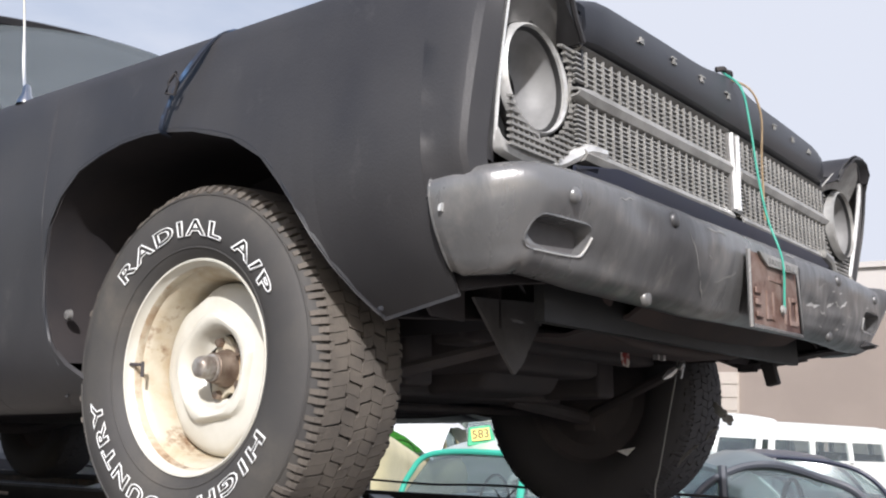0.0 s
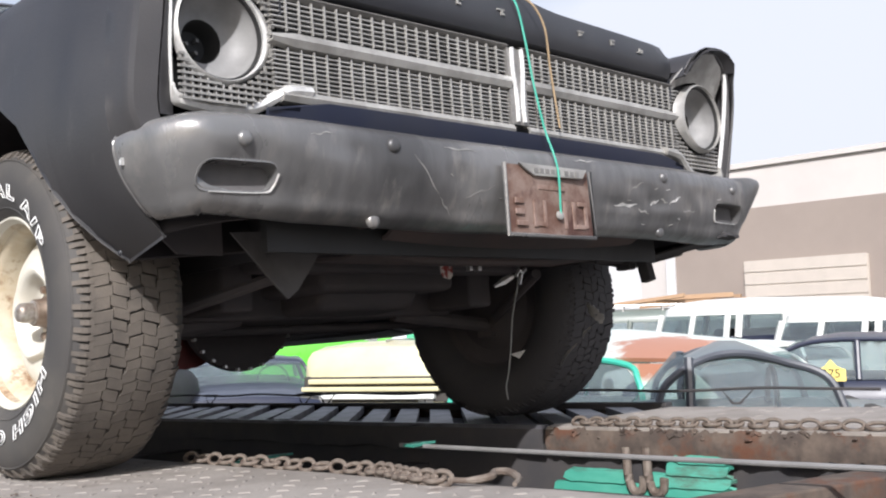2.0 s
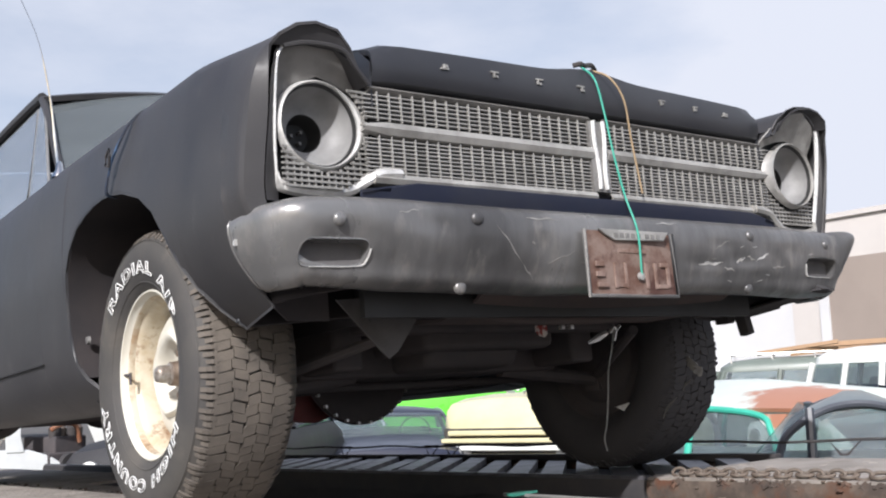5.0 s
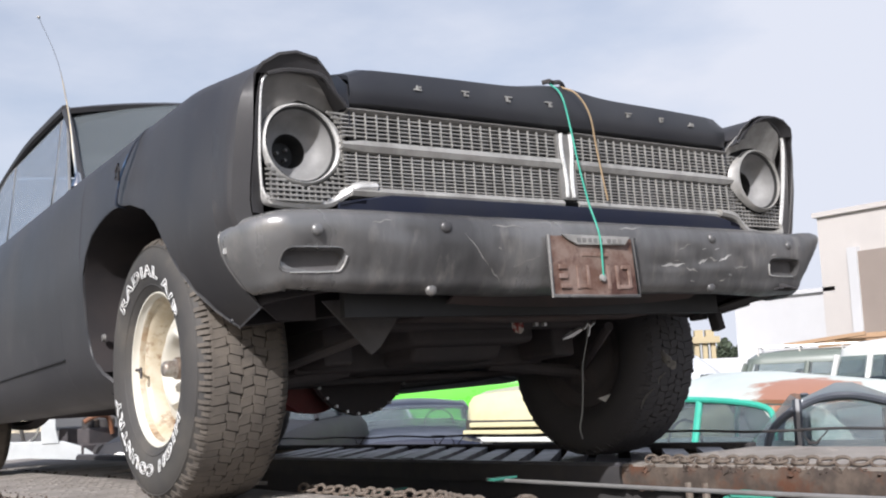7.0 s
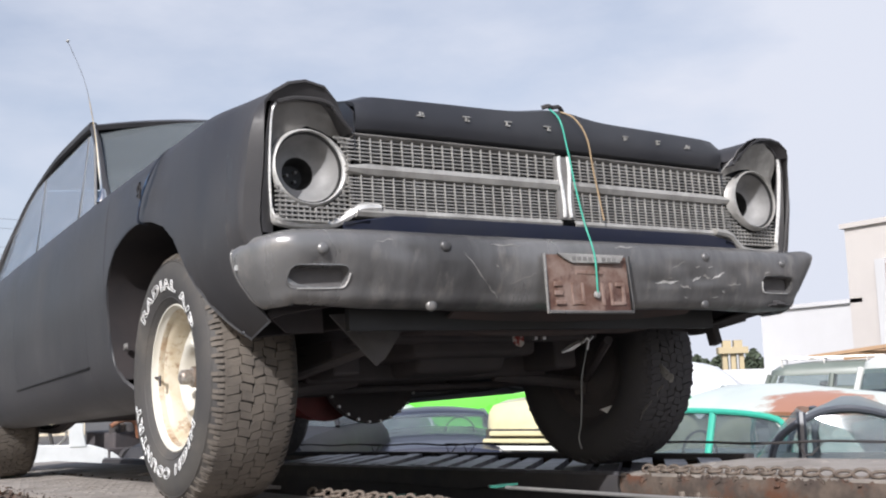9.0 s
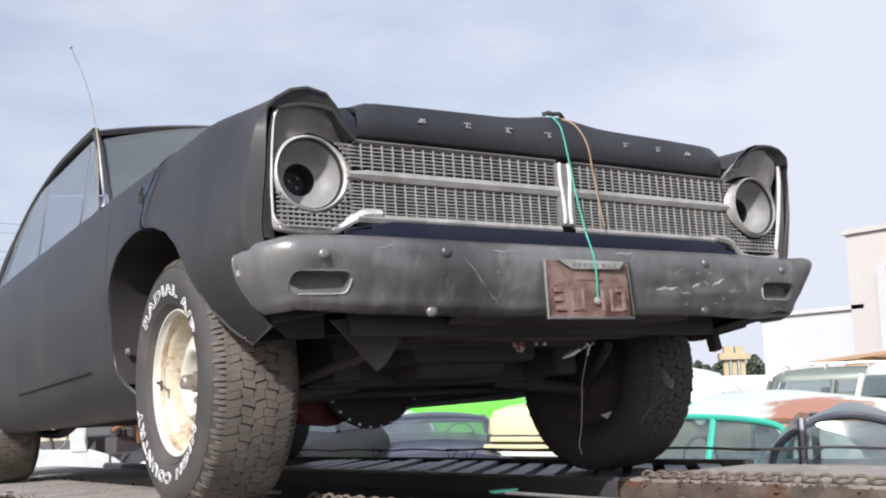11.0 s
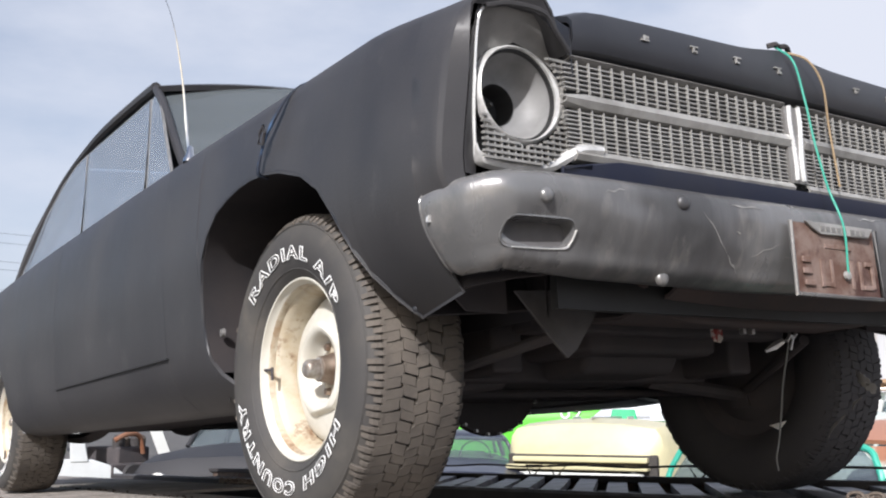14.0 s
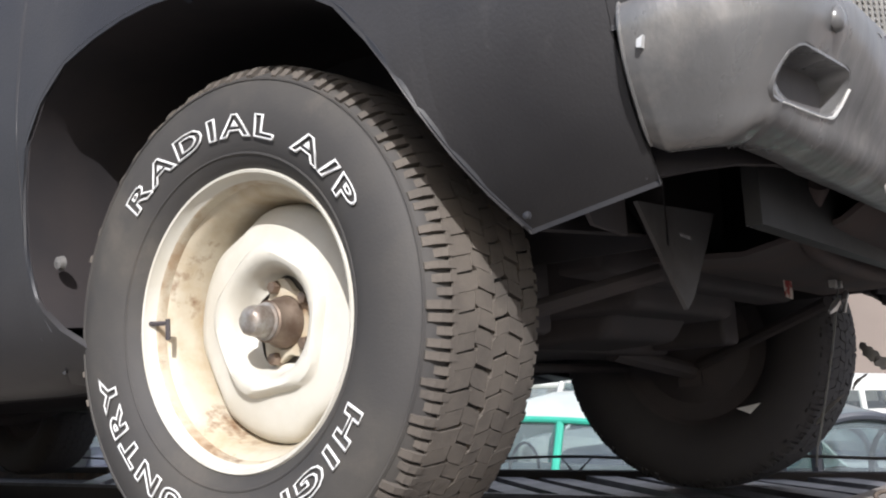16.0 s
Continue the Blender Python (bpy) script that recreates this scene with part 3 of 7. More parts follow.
def fender_top(y, s=-1):
    """(x, z) over the top of the front wing, from its crease to the edge of the hood."""
    f = [(0.857, 0.955), (0.842, 0.976), (0.806, 0.999), (0.765, 1.008), (0.715, 1.000), (0.680, 0.972), (0.650, 0.925), (0.632, 0.905)]
    if s > 0:
        f = [(0.859, 0.957), (0.844, 0.978), (0.808, 1.000), (0.767, 1.007), (0.717, 1.001), (0.682, 0.988), (0.652, 0.962), (0.634, 0.935)]
    z = belt_z(y)
    b = [(half_width(y) - 0.020, z - 0.030), (half_width(y) - 0.032, z - 0.010), (half_width(y) - 0.060, z), (0.790, z + 0.003), (0.735, z + 0.004), (0.690, z + 0.004), (0.655, z + 0.003), (0.632, z - 0.004)]
    k = min(1, max(0, (y + 0.745) / 0.36))
    k = k * k * (3 - 2 * k)
    return [(p[0] * (1 - k) + q[0] * k, p[1] * (1 - k) + q[1] * k) for p, q in zip(f, b)]


def panel(name, ys, s, top):
    """One outer body panel on side s, from its lower edge up and, for the front wing, over to the hood."""
    bm = B()
    rows = []
    for y in ys:
        zb = bottom_z(y)
        over = fender_top(y, s) if top == "wing" else None
        zt = over[0][1] if over else belt_z(y) - 0.018
        col = []
        for i in range(15):
            u = i / 14
            z = zb + (zt - zb) * u
            x = side_x(y, z)
            if over:
                x += (over[0][0] - side_x(y, zt)) * u ** 6
            col.append((s * x, y, z))
        if 0.46 < y < 2.62:
            # the sill rolls right under the body
            x0 = side_x(y, zb)
            col = [(s * (x0 - dx), y, zb - dz) for dx, dz in ((0.200, 0.004), (0.150, 0.013), (0.100, 0.019), (0.060, 0.019), (0.030, 0.014), (0.012, 0.007))] + col
        else:
            col = [col[0]] * 6 + col
        if over:
            col += [(s * x, y, z) for x, z in over[1:]]
            k = max(0.0, min(1.0, (-0.60 - y) / 0.148))
            if s > 0:
                # this wing's leading edge is pushed forward and out
                col = [(x + k * 0.016 * math.exp(-((z - 0.85) / 0.10) ** 2), y - k * lerp(z, [0.66, 0.80, 0.97], [0.010, 0.018, 0.018]), z) for x, y, z in col]
            col = [(x + (0.020 * k if s > 0 else 0.0), y + k * lerp(z, [0.66, 0.80, 0.95, 0.985, 1.01], [0.064, 0.043, 0.021, 0.0, 0.0] if s > 0 else [0.086, 0.066, 0.046, 0.024, 0.016]), z) for x, y, z in col]
        else:
            z, x = belt_z(y), side_x(y, zt)
            col += [(s * (x - 0.010), y, z - 0.004), (s * (x - 0.03), y, z), (s * (x - 0.10), y, z + 0.004)]
        rows.append(col)
    sheet(bm, rows)
    return part(name, bm, PRIMER, car, solid=0.006)


def spaced(a, b, n, extra=()):
    return sorted(set([a + (b - a) * i / (n - 1) for i in range(n)] + [e for e in extra if a < e < b]))


arch_ys = [p[0] for p in ARCH[:17]] + [0.427, 0.4285, 0.4365]
for s in (-1, 1):
    panel("front_wing", spaced(-0.748, 0.70, 34, arch_ys + [-0.7245, -0.70, -0.5745, -0.5735, -0.4005, -0.39]), s, "wing")
    panel("door", spaced(0.7015, 1.8635, 14), s, "door")
    panel("quarter_panel", spaced(1.865, 4.30, 40, [2.655, 2.661, 2.68, 3.469, 3.476]), s, "door")
    # lower foot of the wing curving forward behind the wheel
    bm = B()
    levels = [0.339, 0.345, 0.372, 0.398, 0.430, 0.468, 0.52]
    starts = [0.37, 0.326, 0.338, 0.372, 0.402, 0.421, 0.4285]
    sheet(bm, [[(s * (side_x(0.44, 0.339) - dx), y0 + (0.47 - y0) * u, 0.339 - dz) for u in (0, 0.33, 0.66, 1)] for dx, dz, y0 in ((0.200, 0.004, 0.43), (0.150, 0.013, 0.41), (0.100, 0.019, 0.395), (0.060, 0.019, 0.385), (0.030, 0.014, 0.378))]
          + [[(s * side_x(y0 + (0.4375 - y0) * u, z), y0 + (0.4375 - y0) * u, z) for u in (0, 0.33, 0.66, 1)] for z, y0 in zip(levels, starts)])
    part("wing_foot", bm, PRIMER, car, solid=0.010)
    # rolled lip of the wheel opening, and the dark housing behind it
    bm = B()
    tube(bm, smoothline([(s * (side_x(y, z) - 0.004), y, z) for y, z in ARCH], 60), 0.0045, 6)
    # lip takes the darker hood colour in place of its rolled-under shade
    part("arch_lip", bm, HOOD, car)
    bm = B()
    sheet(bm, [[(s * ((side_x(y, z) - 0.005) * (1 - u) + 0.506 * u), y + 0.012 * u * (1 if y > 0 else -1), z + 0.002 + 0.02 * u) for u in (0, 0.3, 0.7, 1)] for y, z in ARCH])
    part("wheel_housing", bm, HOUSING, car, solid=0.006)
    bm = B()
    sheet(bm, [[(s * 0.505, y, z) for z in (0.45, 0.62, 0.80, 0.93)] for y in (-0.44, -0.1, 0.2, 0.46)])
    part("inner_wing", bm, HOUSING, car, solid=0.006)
    bm = B()
    sheet(bm, [[(s * (0.85 - 0.30 * u), y, lerp(y, [2.6, 2.7, 2.98, 3.3, 3.5], [0.40, 0.58, 0.70, 0.66, 0.42])) for u in (0, 1)] for y in (2.6, 2.7, 2.84, 2.98, 3.12, 3.3, 3.5)])
    part("rear_housing", bm, BLACK, car, solid=0.006)
    bm = B()
    boxy(bm, (s * 0.8985, 1.275, 0.467), (0.012, 1.17, 0.004))
    part("rocker_seam", bm, LAMPHOLE, car, smooth=False)
    # bright moulding down the leading edge of the wing and over the lamp
    bm = B()
    mould = [(0.850, -0.686, 0.672), (0.859, -0.709, 0.80), (0.858, -0.730, 0.925), (0.844, -0.735, 0.975)] if s > 0 else [(0.829, -0.657, 0.696), (0.838, -0.674, 0.80), (0.836, -0.692, 0.925), (0.824, -0.698, 0.960)]
    tube(bm, smoothline([(s * x, y, z) for x, y, z in mould], 14), 0.0032 if s < 0 else 0.0060, 6)
    flange = B()
    rows = []
    for z in np.linspace(0.66, 0.957, 12):
        xm, ym = lerp(z, [q[2] for q in mould], [q[0] for q in mould]), lerp(z, [q[2] for q in mould], [q[1] for q in mould])
        xo = side_x(-0.748, z) + (0.018 if s > 0 else 0.0)
        yo = -0.746 + (lerp(z, [0.66, 0.80, 0.95], [0.064, 0.043, 0.021]) - lerp(z, [0.66, 0.80, 0.97], [0.010, 0.018, 0.018]) if s > 0 else lerp(z, [0.66, 0.80, 0.95], [0.086, 0.066, 0.046]))
        rows.append([(s * (xo - 0.004), yo, z), (s * ((xo + xm) / 2), (yo + ym) / 2 - 0.001, z), (s * (xm - 0.004), ym + 0.006, z)])
    sheet(flange, rows)
    part("wing_return", flange, PRIMER, car, solid=0.002)
    part("edge_moulding", bm, STRIP, car)
    bm = B()
    back = 0.0 if s > 0 else 0.030
    brow = [(0.846, -0.735, 0.960), (0.808, -0.744, 0.986), (0.766, -0.748, 0.993), (0.715, -0.75, 0.986), (0.672, -0.745, 0.957), (0.640, -0.738, 0.918)] if s > 0 else [(0.826, -0.735, 0.957), (0.775, -0.744, 0.968), (0.705, -0.75, 0.963), (0.672, -0.745, 0.932), (0.638, -0.738, 0.902)]
    tube(bm, smoothline([(s * x, y + back, z) for x, y, z in brow], 18), 0.005, 6)
    part("brow_edge", bm, PRIMER, car)
    bm = B()
    under = [(0.847, 0.955), (0.836, 0.968), (0.804, 0.986), (0.766, 0.993), (0.718, 0.986), (0.690, 0.974), (0.662, 0.946), (0.642, 0.920)] if s > 0 else [(0.826, 0.957), (0.820, 0.961), (0.805, 0.966), (0.765, 0.968), (0.715, 0.966), (0.690, 0.950), (0.662, 0.922), (0.640, 0.903)]
    sheet(bm, [[(s * (xo + (0.020 if s > 0 else 0.0) * (xo > 0.80)), -0.747 - (0.018 if s > 0 else 0.0) + (lerp(zo, [0.95, 0.985], [0.021, 0.0]) if s > 0 else lerp(zo, [0.95, 0.985, 1.01], [0.046, 0.024, 0.016])), zo), (s * xi, -0.738 + back, zi), (s * xi, -0.690 + back, zi - 0.004)] for (xo, zo), (xi, zi) in zip(fender_top(-0.747, s), under)])
    part("brow_face", bm, PRIMER, car, solid=0.003)
    # small bolt at the back of the wheel opening
    bm = B()
    lathe(bm, [(0, 0.001), (0, 0.012), (-0.008, 0.010), (-0.010, 0.001)], at=(s * 0.86, 0.395, 0.505), steps=10)
    part("bolt", bm, BEZEL, car)
for s in (-1, 1):
    # inner frame of the wheel-opening's front screw
    bm = B()
    lathe(bm, [(0, 0.0006), (0, 0.006), (-0.004, 0.004), (-0.005, 0.0006)], at=(s * 0.806, -0.410, 0.458), steps=8)
    part("screw", bm, HOOD, car)

# hood with a rolled front lip
bm = B()
rows = []
for i in range(33):
    x = -0.626 + 1.252 * i / 32
    c = abs(x) / 0.626
    bow = 0.005 * (1 - c ** 2) - 0.026
    peak = 0.018 * math.exp(-(x / 0.10) ** 2) + 0.010 * (1 - c ** 2) + 0.012
    e = 0.012 * max(0, (c - 0.90) / 0.10) ** 2
    rows.append([(x, -0.712 - bow + e, 0.906), (x, -0.735 - bow + e, 0.914), (x, -0.746 - bow + e, 0.935), (x, -0.744 - bow + e, 0.962 + peak * 0.6), (x, -0.732 - bow + e, 0.982 - e + peak),
                 (x, -0.70 - bow + e, 0.994 - e + peak), (x, -0.60, 1.000 + peak * 0.9), (x, -0.2, 1.008 + peak * 0.7), (x, 0.25, 1.014 + peak * 0.5), (x, 0.56, 1.020 + peak * 0.4)])
sheet(bm, rows)
hood_rows = [[(sx * 0.629, y, z) for z in np.linspace(0.86, 0.99 if y > -0.68 else 0.955, 4)] for sx in (-1,) for y in (-0.700, -0.66, -0.55, -0.42)]
side_wall = B()
sheet(side_wall, hood_rows)
part("hood_gutter", side_wall, HOOD, car, solid=0.003)
side_wall = B()
sheet(side_wall, [[(-x, y, z) for x, y, z in r] for r in hood_rows])
part("hood_gutter", side_wall, HOOD, car, solid=0.003)
part("hood", bm, HOOD, car, "black hood with a rolled front edge", solid=0.012)
# small plain marks of worn metal along the hood's front edge
for x, w in ((-0.452, 0.034), (-0.318, 0.034), (-0.188, 0.034), (-0.058, 0.036), (0.222, 0.034), (0.348, 0.028), (0.470, 0.034)):
    c = abs(x) / 0.626
    yb = -0.7215 - 0.005 * (1 - c ** 2)
    bm = B()
    zc = 0.960 + 0.004 * (1 - c ** 2)
    tilt = 0.10 * (1 if x > 0 else -1)
    mark = random.Random(int(x * 1000))
    for dx, dz, ww, hh in ((mark.uniform(-0.1, 0.1) * w, mark.choice((0.005, -0.005)), w * 0.62, 0.003), (mark.uniform(-0.2, 0.2) * w, -0.001, w * 0.13, 0.012), (mark.uniform(0.1, 0.24) * w, mark.uniform(-0.006, 0.002), w * 0.16, 0.005)):
        boxy(bm, (x + dx, yb, zc + dz), (ww, 0.004, hh))
    part("hood_mark", bm, GREYMETAL, car, "worn bright metal mark", smooth=False)

# cowl, firewall and floor
bm = B()
sheet(bm, [[(x, 0.565, 1.016 + 0.01 * (1 - (x / 0.7) ** 2)), (x, 0.75, 1.026), (x, 0.98 - 0.12 * (x / 0.7) ** 2, 1.045)] for x in np.linspace(-0.80, 0.80, 13)])
part("cowl", bm, PRIMER, car, solid=0.01)
bm = B()
boxy(bm, (0, 0.50, 0.66), (1.0, 0.02, 0.66))
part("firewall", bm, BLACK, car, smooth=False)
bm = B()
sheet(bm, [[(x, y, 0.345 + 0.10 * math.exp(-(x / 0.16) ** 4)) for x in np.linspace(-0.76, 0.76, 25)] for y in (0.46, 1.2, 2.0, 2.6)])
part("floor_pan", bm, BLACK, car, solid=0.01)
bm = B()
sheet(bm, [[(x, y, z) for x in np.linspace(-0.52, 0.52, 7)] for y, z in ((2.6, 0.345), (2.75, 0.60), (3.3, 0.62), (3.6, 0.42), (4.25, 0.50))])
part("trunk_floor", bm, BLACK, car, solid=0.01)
bm = B()
sheet(bm, [[(x, y, z + 0.006 * (1 - (x / 0.8) ** 2)) for x in np.linspace(-0.80, 0.80, 9)] for y, z in ((3.50, 1.006), (3.9, 0.975), (4.30, 0.945), (4.34, 0.90), (4.32, 0.75), (4.30, 0.60))])
part("trunk_lid", bm, PRIMER, car, solid=0.012)

# greenhouse
A_BASE, A_TOP, C_TOP, C_BASE = (0.775, 0.86, 1.030), (0.665, 1.47, 1.520), (0.668, 2.48, 1.515), (0.80, 3.28, 1.018)
bm = B()
rows = []
for i in range(15):
    u = -1 + 2 * i / 14
    cr = 1 - u * u
    rows.append([(0.690 * u, 1.40 - 0.05 * cr, 1.512 + 0.060 * cr), (0.682 * u, 1.44 - 0.05 * cr, 1.528 + 0.065 * cr), (0.668 * u, 1.60, 1.545 + 0.072 * cr), (0.668 * u, 2.05, 1.555 + 0.075 * cr),
                 (0.668 * u, 2.40, 1.545 + 0.06 * cr), (0.670 * u, 2.54 + 0.05 * cr, 1.520 + 0.045 * cr)])
sheet(bm, rows)
part("roof", bm, PRIMER, car, solid=0.02)
for s in (-1, 1):
    bm = B()
    tube(bm, smoothline([(s * A_BASE[0], A_BASE[1], A_BASE[2] - 0.01), (s * 0.742, 1.08, 1.21), (s * 0.700, 1.32, 1.42), (s * 0.684, 1.44, 1.515)], 14), 0.015, 8)
    tube(bm, smoothline([(s * 0.684, 1.44, 1.522), (s * 0.672, 1.7, 1.543), (s * 0.670, 2.1, 1.548), (s * 0.672, 2.40, 1.522), (s * 0.695, 2.62, 1.45), (s * 0.735, 2.745, 1.33), (s * 0.785, 2.815, 1.19), (s * 0.825, 2.87, 1.03)], 30), 0.019, 8)
    part("windscreen_pillar", bm, PRIMER, car)
    bm = B()
    sheet(bm, [[(s * 0.672, 2.42, 1.520), (s * 0.738, 2.75, 1.32), (s * 0.822, 2.86, 1.02)], [(s * 0.645, 2.62, 1.49), (s * 0.70, 2.93, 1.27), (s * 0.80, 3.15, 1.02)],
               [(s * 0.62, 2.72, 1.46), (s * 0.67, 3.05, 1.23), (s * 0.76, 3.50, 1.01)]])
    part("rear_pillar", bm, PRIMER, car, solid=0.03)
    # door glass: vent pane, main pane and quarter pane, each with its bright edge
    def on(y, z):
        f = (z - 1.02) / 0.50
        return (s * (0.828 - 0.150 * f), y, z)
    panes = [("vent_window", [on(0.88, 1.04), on(1.11, 1.04), on(1.45, 1.475), on(1.40, 1.49)]),
             ("door_window", [on(1.135, 1.04), on(1.84, 1.04), on(2.27, 1.49), on(1.475, 1.48)]),
             ("quarter_window", [on(1.865, 1.04), on(2.82, 1.04), on(2.74, 1.30), on(2.60, 1.43), on(2.45, 1.485), on(2.295, 1.49)])]
    for nm, q in panes:
        bm = B()
        bm.faces.new([bm.verts.new(p) for p in q])
        pane = part(nm, bm, DARKGLASS, car, smooth=False, solid=0.004)
        bm = B()
        tube(bm, q, 0.0055, 6, closed=True)
        part("window_edge", bm, FRAMEGREY, pane)
bm = B()
sheet(bm, [[(u * (0.765 - 0.10 * v), 0.86 + 0.60 * v - 0.11 * (1 - u * u), 1.035 + 0.478 * v + 0.065 * v * (1 - u * u)) for u in np.linspace(-1, 1, 13)] for v in (0, 0.33, 0.67, 1)])
part("windscreen", bm, SCREENGLASS, car, "dusty dark windscreen", solid=0.004)
bm = B()
sheet(bm, [[(u * (0.63 + 0.12 * v), 2.60 + 0.90 * v + 0.06 * (1 - u * u), 1.51 - 0.49 * v + 0.05 * (1 - v) * (1 - u * u)) for u in np.linspace(-1, 1, 9)] for v in (0, 0.33, 0.67, 1)])
part("rear_window", bm, DARKGLASS, car, solid=0.004)
for s in (-0.36, 0.36):
    bm = B()
    prism(bm, [(1.75, 0.55), (1.85, 1.12), (1.97, 1.12), (1.99, 0.55)], "x", s - 0.26, s + 0.26)
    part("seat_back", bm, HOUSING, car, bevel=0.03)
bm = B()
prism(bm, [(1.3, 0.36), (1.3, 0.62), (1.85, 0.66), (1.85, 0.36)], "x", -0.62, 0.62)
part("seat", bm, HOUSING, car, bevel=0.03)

# aerial on the wing
bm = B()
tube(bm, smoothline([(-0.868, 0.615, 1.012), (-0.876, 0.62, 1.10), (-0.893, 0.61, 1.25), (-0.926, 0.60, 1.41), (-0.980, 0.60, 1.545)], 20), [0.0042] * 7 + [0.003] * 6 + [0.0014] * 7, 6)
aer = part("aerial", bm, CHROME, car, "thin chrome aerial bent backwards")
bm = B()
lathe(bm, [(1.002, 0.022), (1.012, 0.020), (1.024, 0.012), (1.045, 0.009), (1.050, 0.004), (1.052, 0.0005)], axis="z", at=(-0.868, 0.612, 0.002), steps=16)
part("aerial_base", bm, CHROME, aer)
bm = B()
bmesh.ops.create_icosphere(bm, subdivisions=2, radius=0.0055, matrix=Matrix.Translation((-0.981, 0.60, 1.547)))
part("aerial_tip", bm, GREYMETAL, aer)


# front end: lamp bezels, grille, valance
def lamp(s):
    c0, cz, r, back = (0.738, 0.816, 0.087, 0.032) if s < 0 else (0.752, 0.822, 0.087, -0.004)
    cx = s * c0
    if s < 0:
        poly = [(0.826, 0.690), (0.835, 0.80), (0.834, 0.925), (0.822, 0.957), (0.775, 0.966), (0.70, 0.964), (0.672, 0.93), (0.642, 0.905), (0.630, 0.89), (0.630, 0.722), (0.655, 0.708), (0.69, 0.684)]
    else:
        poly = [(0.848, 0.668), (0.858, 0.80), (0.858, 0.930), (0.846, 0.960), (0.770, 0.991), (0.712, 0.984), (0.670, 0.954), (0.642, 0.918), (0.630, 0.90), (0.630, 0.716), (0.660, 0.70), (0.70, 0.668)]
    # plate behind, near-black in place of the hollow's shade, with a round hole
    bm = B()
    inner, outer = [], []
    n = 56
    for k in range(n):
        a = 2 * math.pi * k / n
        d = (math.cos(a), math.sin(a))
        best = 9
        for (x1, z1), (x2, z2) in zip(poly, poly[1:] + poly[:1]):
            ex, ez = x2 - x1, z2 - z1
            den = d[0] * ez - d[1] * ex
            if abs(den) < 1e-9:
                continue
            t = ((x1 - c0) * ez - (z1 - cz) * ex) / den
            w = ((x1 - c0) * d[1] - (z1 - cz) * d[0]) / den
            if t > 0 and -1e-6 <= w <= 1 + 1e-6:
                best = min(best, t)
        inner.append((s * (c0 + (r + 0.004) * d[0]), -0.676 + back, cz + (r + 0.004) * d[1]))
        x, z = c0 + best * d[0], cz + best * d[1]
        outer.append((s * x, -0.676 + back, z))
    iv, ov = [bm.verts.new(p) for p in inner], [bm.verts.new(p) for p in outer]
    for k in range(n):
        j = (k + 1) % n
        bm.faces.new((iv[k], iv[j], ov[j], ov[k]))
    bez = part("lamp_bezel", bm, LAMPHOLE, car, "plate behind the lamp surround, near-black for the hollow's shade", solid=0.004)
    # dull upper plate sloping out to the brow, its lower corner running down beside the grille
    lift = 0.004 if s > 0 else 0.0
    rim_ = poly[2:9]
    full = []
    for (x1, z1), (x2, z2) in zip(rim_, rim_[1:]):
        full += [(x1 + (x2 - x1) * q / 4, z1 + (z2 - z1) * q / 4) for q in range(4)]
    full.append(rim_[-1])
    bm = B()
    rows = []
    for x, z in full:
        low = min(z - 0.001, lerp(x, [0.630, 0.66, 0.70, c0], [0.880, 0.897, 0.910, 0.917]) + lift)
        if x > c0:
            low = min(z - 0.001, cz + math.sqrt(max(0.0, 0.0945 ** 2 - (x - c0) ** 2)))
        rows.append([(s * x, -0.690 + back - 0.045 * max(0, (zz - 0.90) / 0.068), zz) for zz in np.linspace(low, z, 4)])
    sheet(bm, rows)
    # the right plate's paler metal puts its sunlight into the colour
    part("upper_plate", bm, BEZEL if s < 0 else GREYMETAL, bez, "dull brown-grey plate over the lamp" if s < 0 else "plate over the lamp, paler for the sun on it", solid=0.004)
    # crossed bars round the lamp
    side = 0.830 if s < 0 else 0.852
    near = 0.004 if s < 0 else 0.0
    for i in range(22):
        z = 0.6865 + 0.0108 * i
        if z > 0.895:
            break
        hw = math.sqrt(max(0, 0.098 ** 2 - (z - cz) ** 2))
        x1 = 0.634 if z > 0.722 else 0.634 + (0.722 - z) * 1.9
        spans = [(x1, c0 - hw)] + ([(c0 + hw, side)] if z < cz else []) if hw > 0 else [(x1, side)]
        for p, q in spans:
            if q - p > 0.006:
                bm = B()
                boxy(bm, (s * (p + q) / 2, -0.688 + near, z), (q - p, 0.009, 0.0042), Matrix.Rotation(0.2, 4, "X"))
                part("mesh_bar", bm, GREYMETAL, bez, smooth=False)
    for i in range(14):
        x = 0.640 + 0.0150 * i
        if x > side:
            break
        hw = math.sqrt(max(0, 0.098 ** 2 - (x - c0) ** 2))
        lo = 0.684 if x > 0.69 else 0.684 + (0.69 - x) * 0.6
        for p, q in ([(lo, cz - hw)] + ([(cz + hw, 0.893)] if x < c0 else []) if hw > 0 else [(lo, 0.893 if x < c0 else cz)]):
            if q - p > 0.008:
                bm = B()
                boxy(bm, (s * x, -0.686 + near, (p + q) / 2), (0.0034, 0.006, q - p))
                part("mesh_post", bm, GREYMETAL, bez, smooth=False)
    # ring, drawn out to a point at the grille's rib
    bm = B()
    rings = []
    for rad_, y in ((0.0862, -0.690), (0.0864, -0.709), (0.0880, -0.712), (0.0918, -0.708), (0.0950, -0.694)):
        ring = []
        for k in range(72):
            a = 2 * math.pi * k / 72
            point = 0.026 * max(0, -s * math.cos(a)) ** 4
            f = max(0, (rad_ - 0.0864) / 0.0086)
            px = cx + (rad_ + point * f) * math.cos(a)
            ring.append(bm.verts.new((px, y + back, cz + (rad_ + point * f * 0.4) * math.sin(a))))
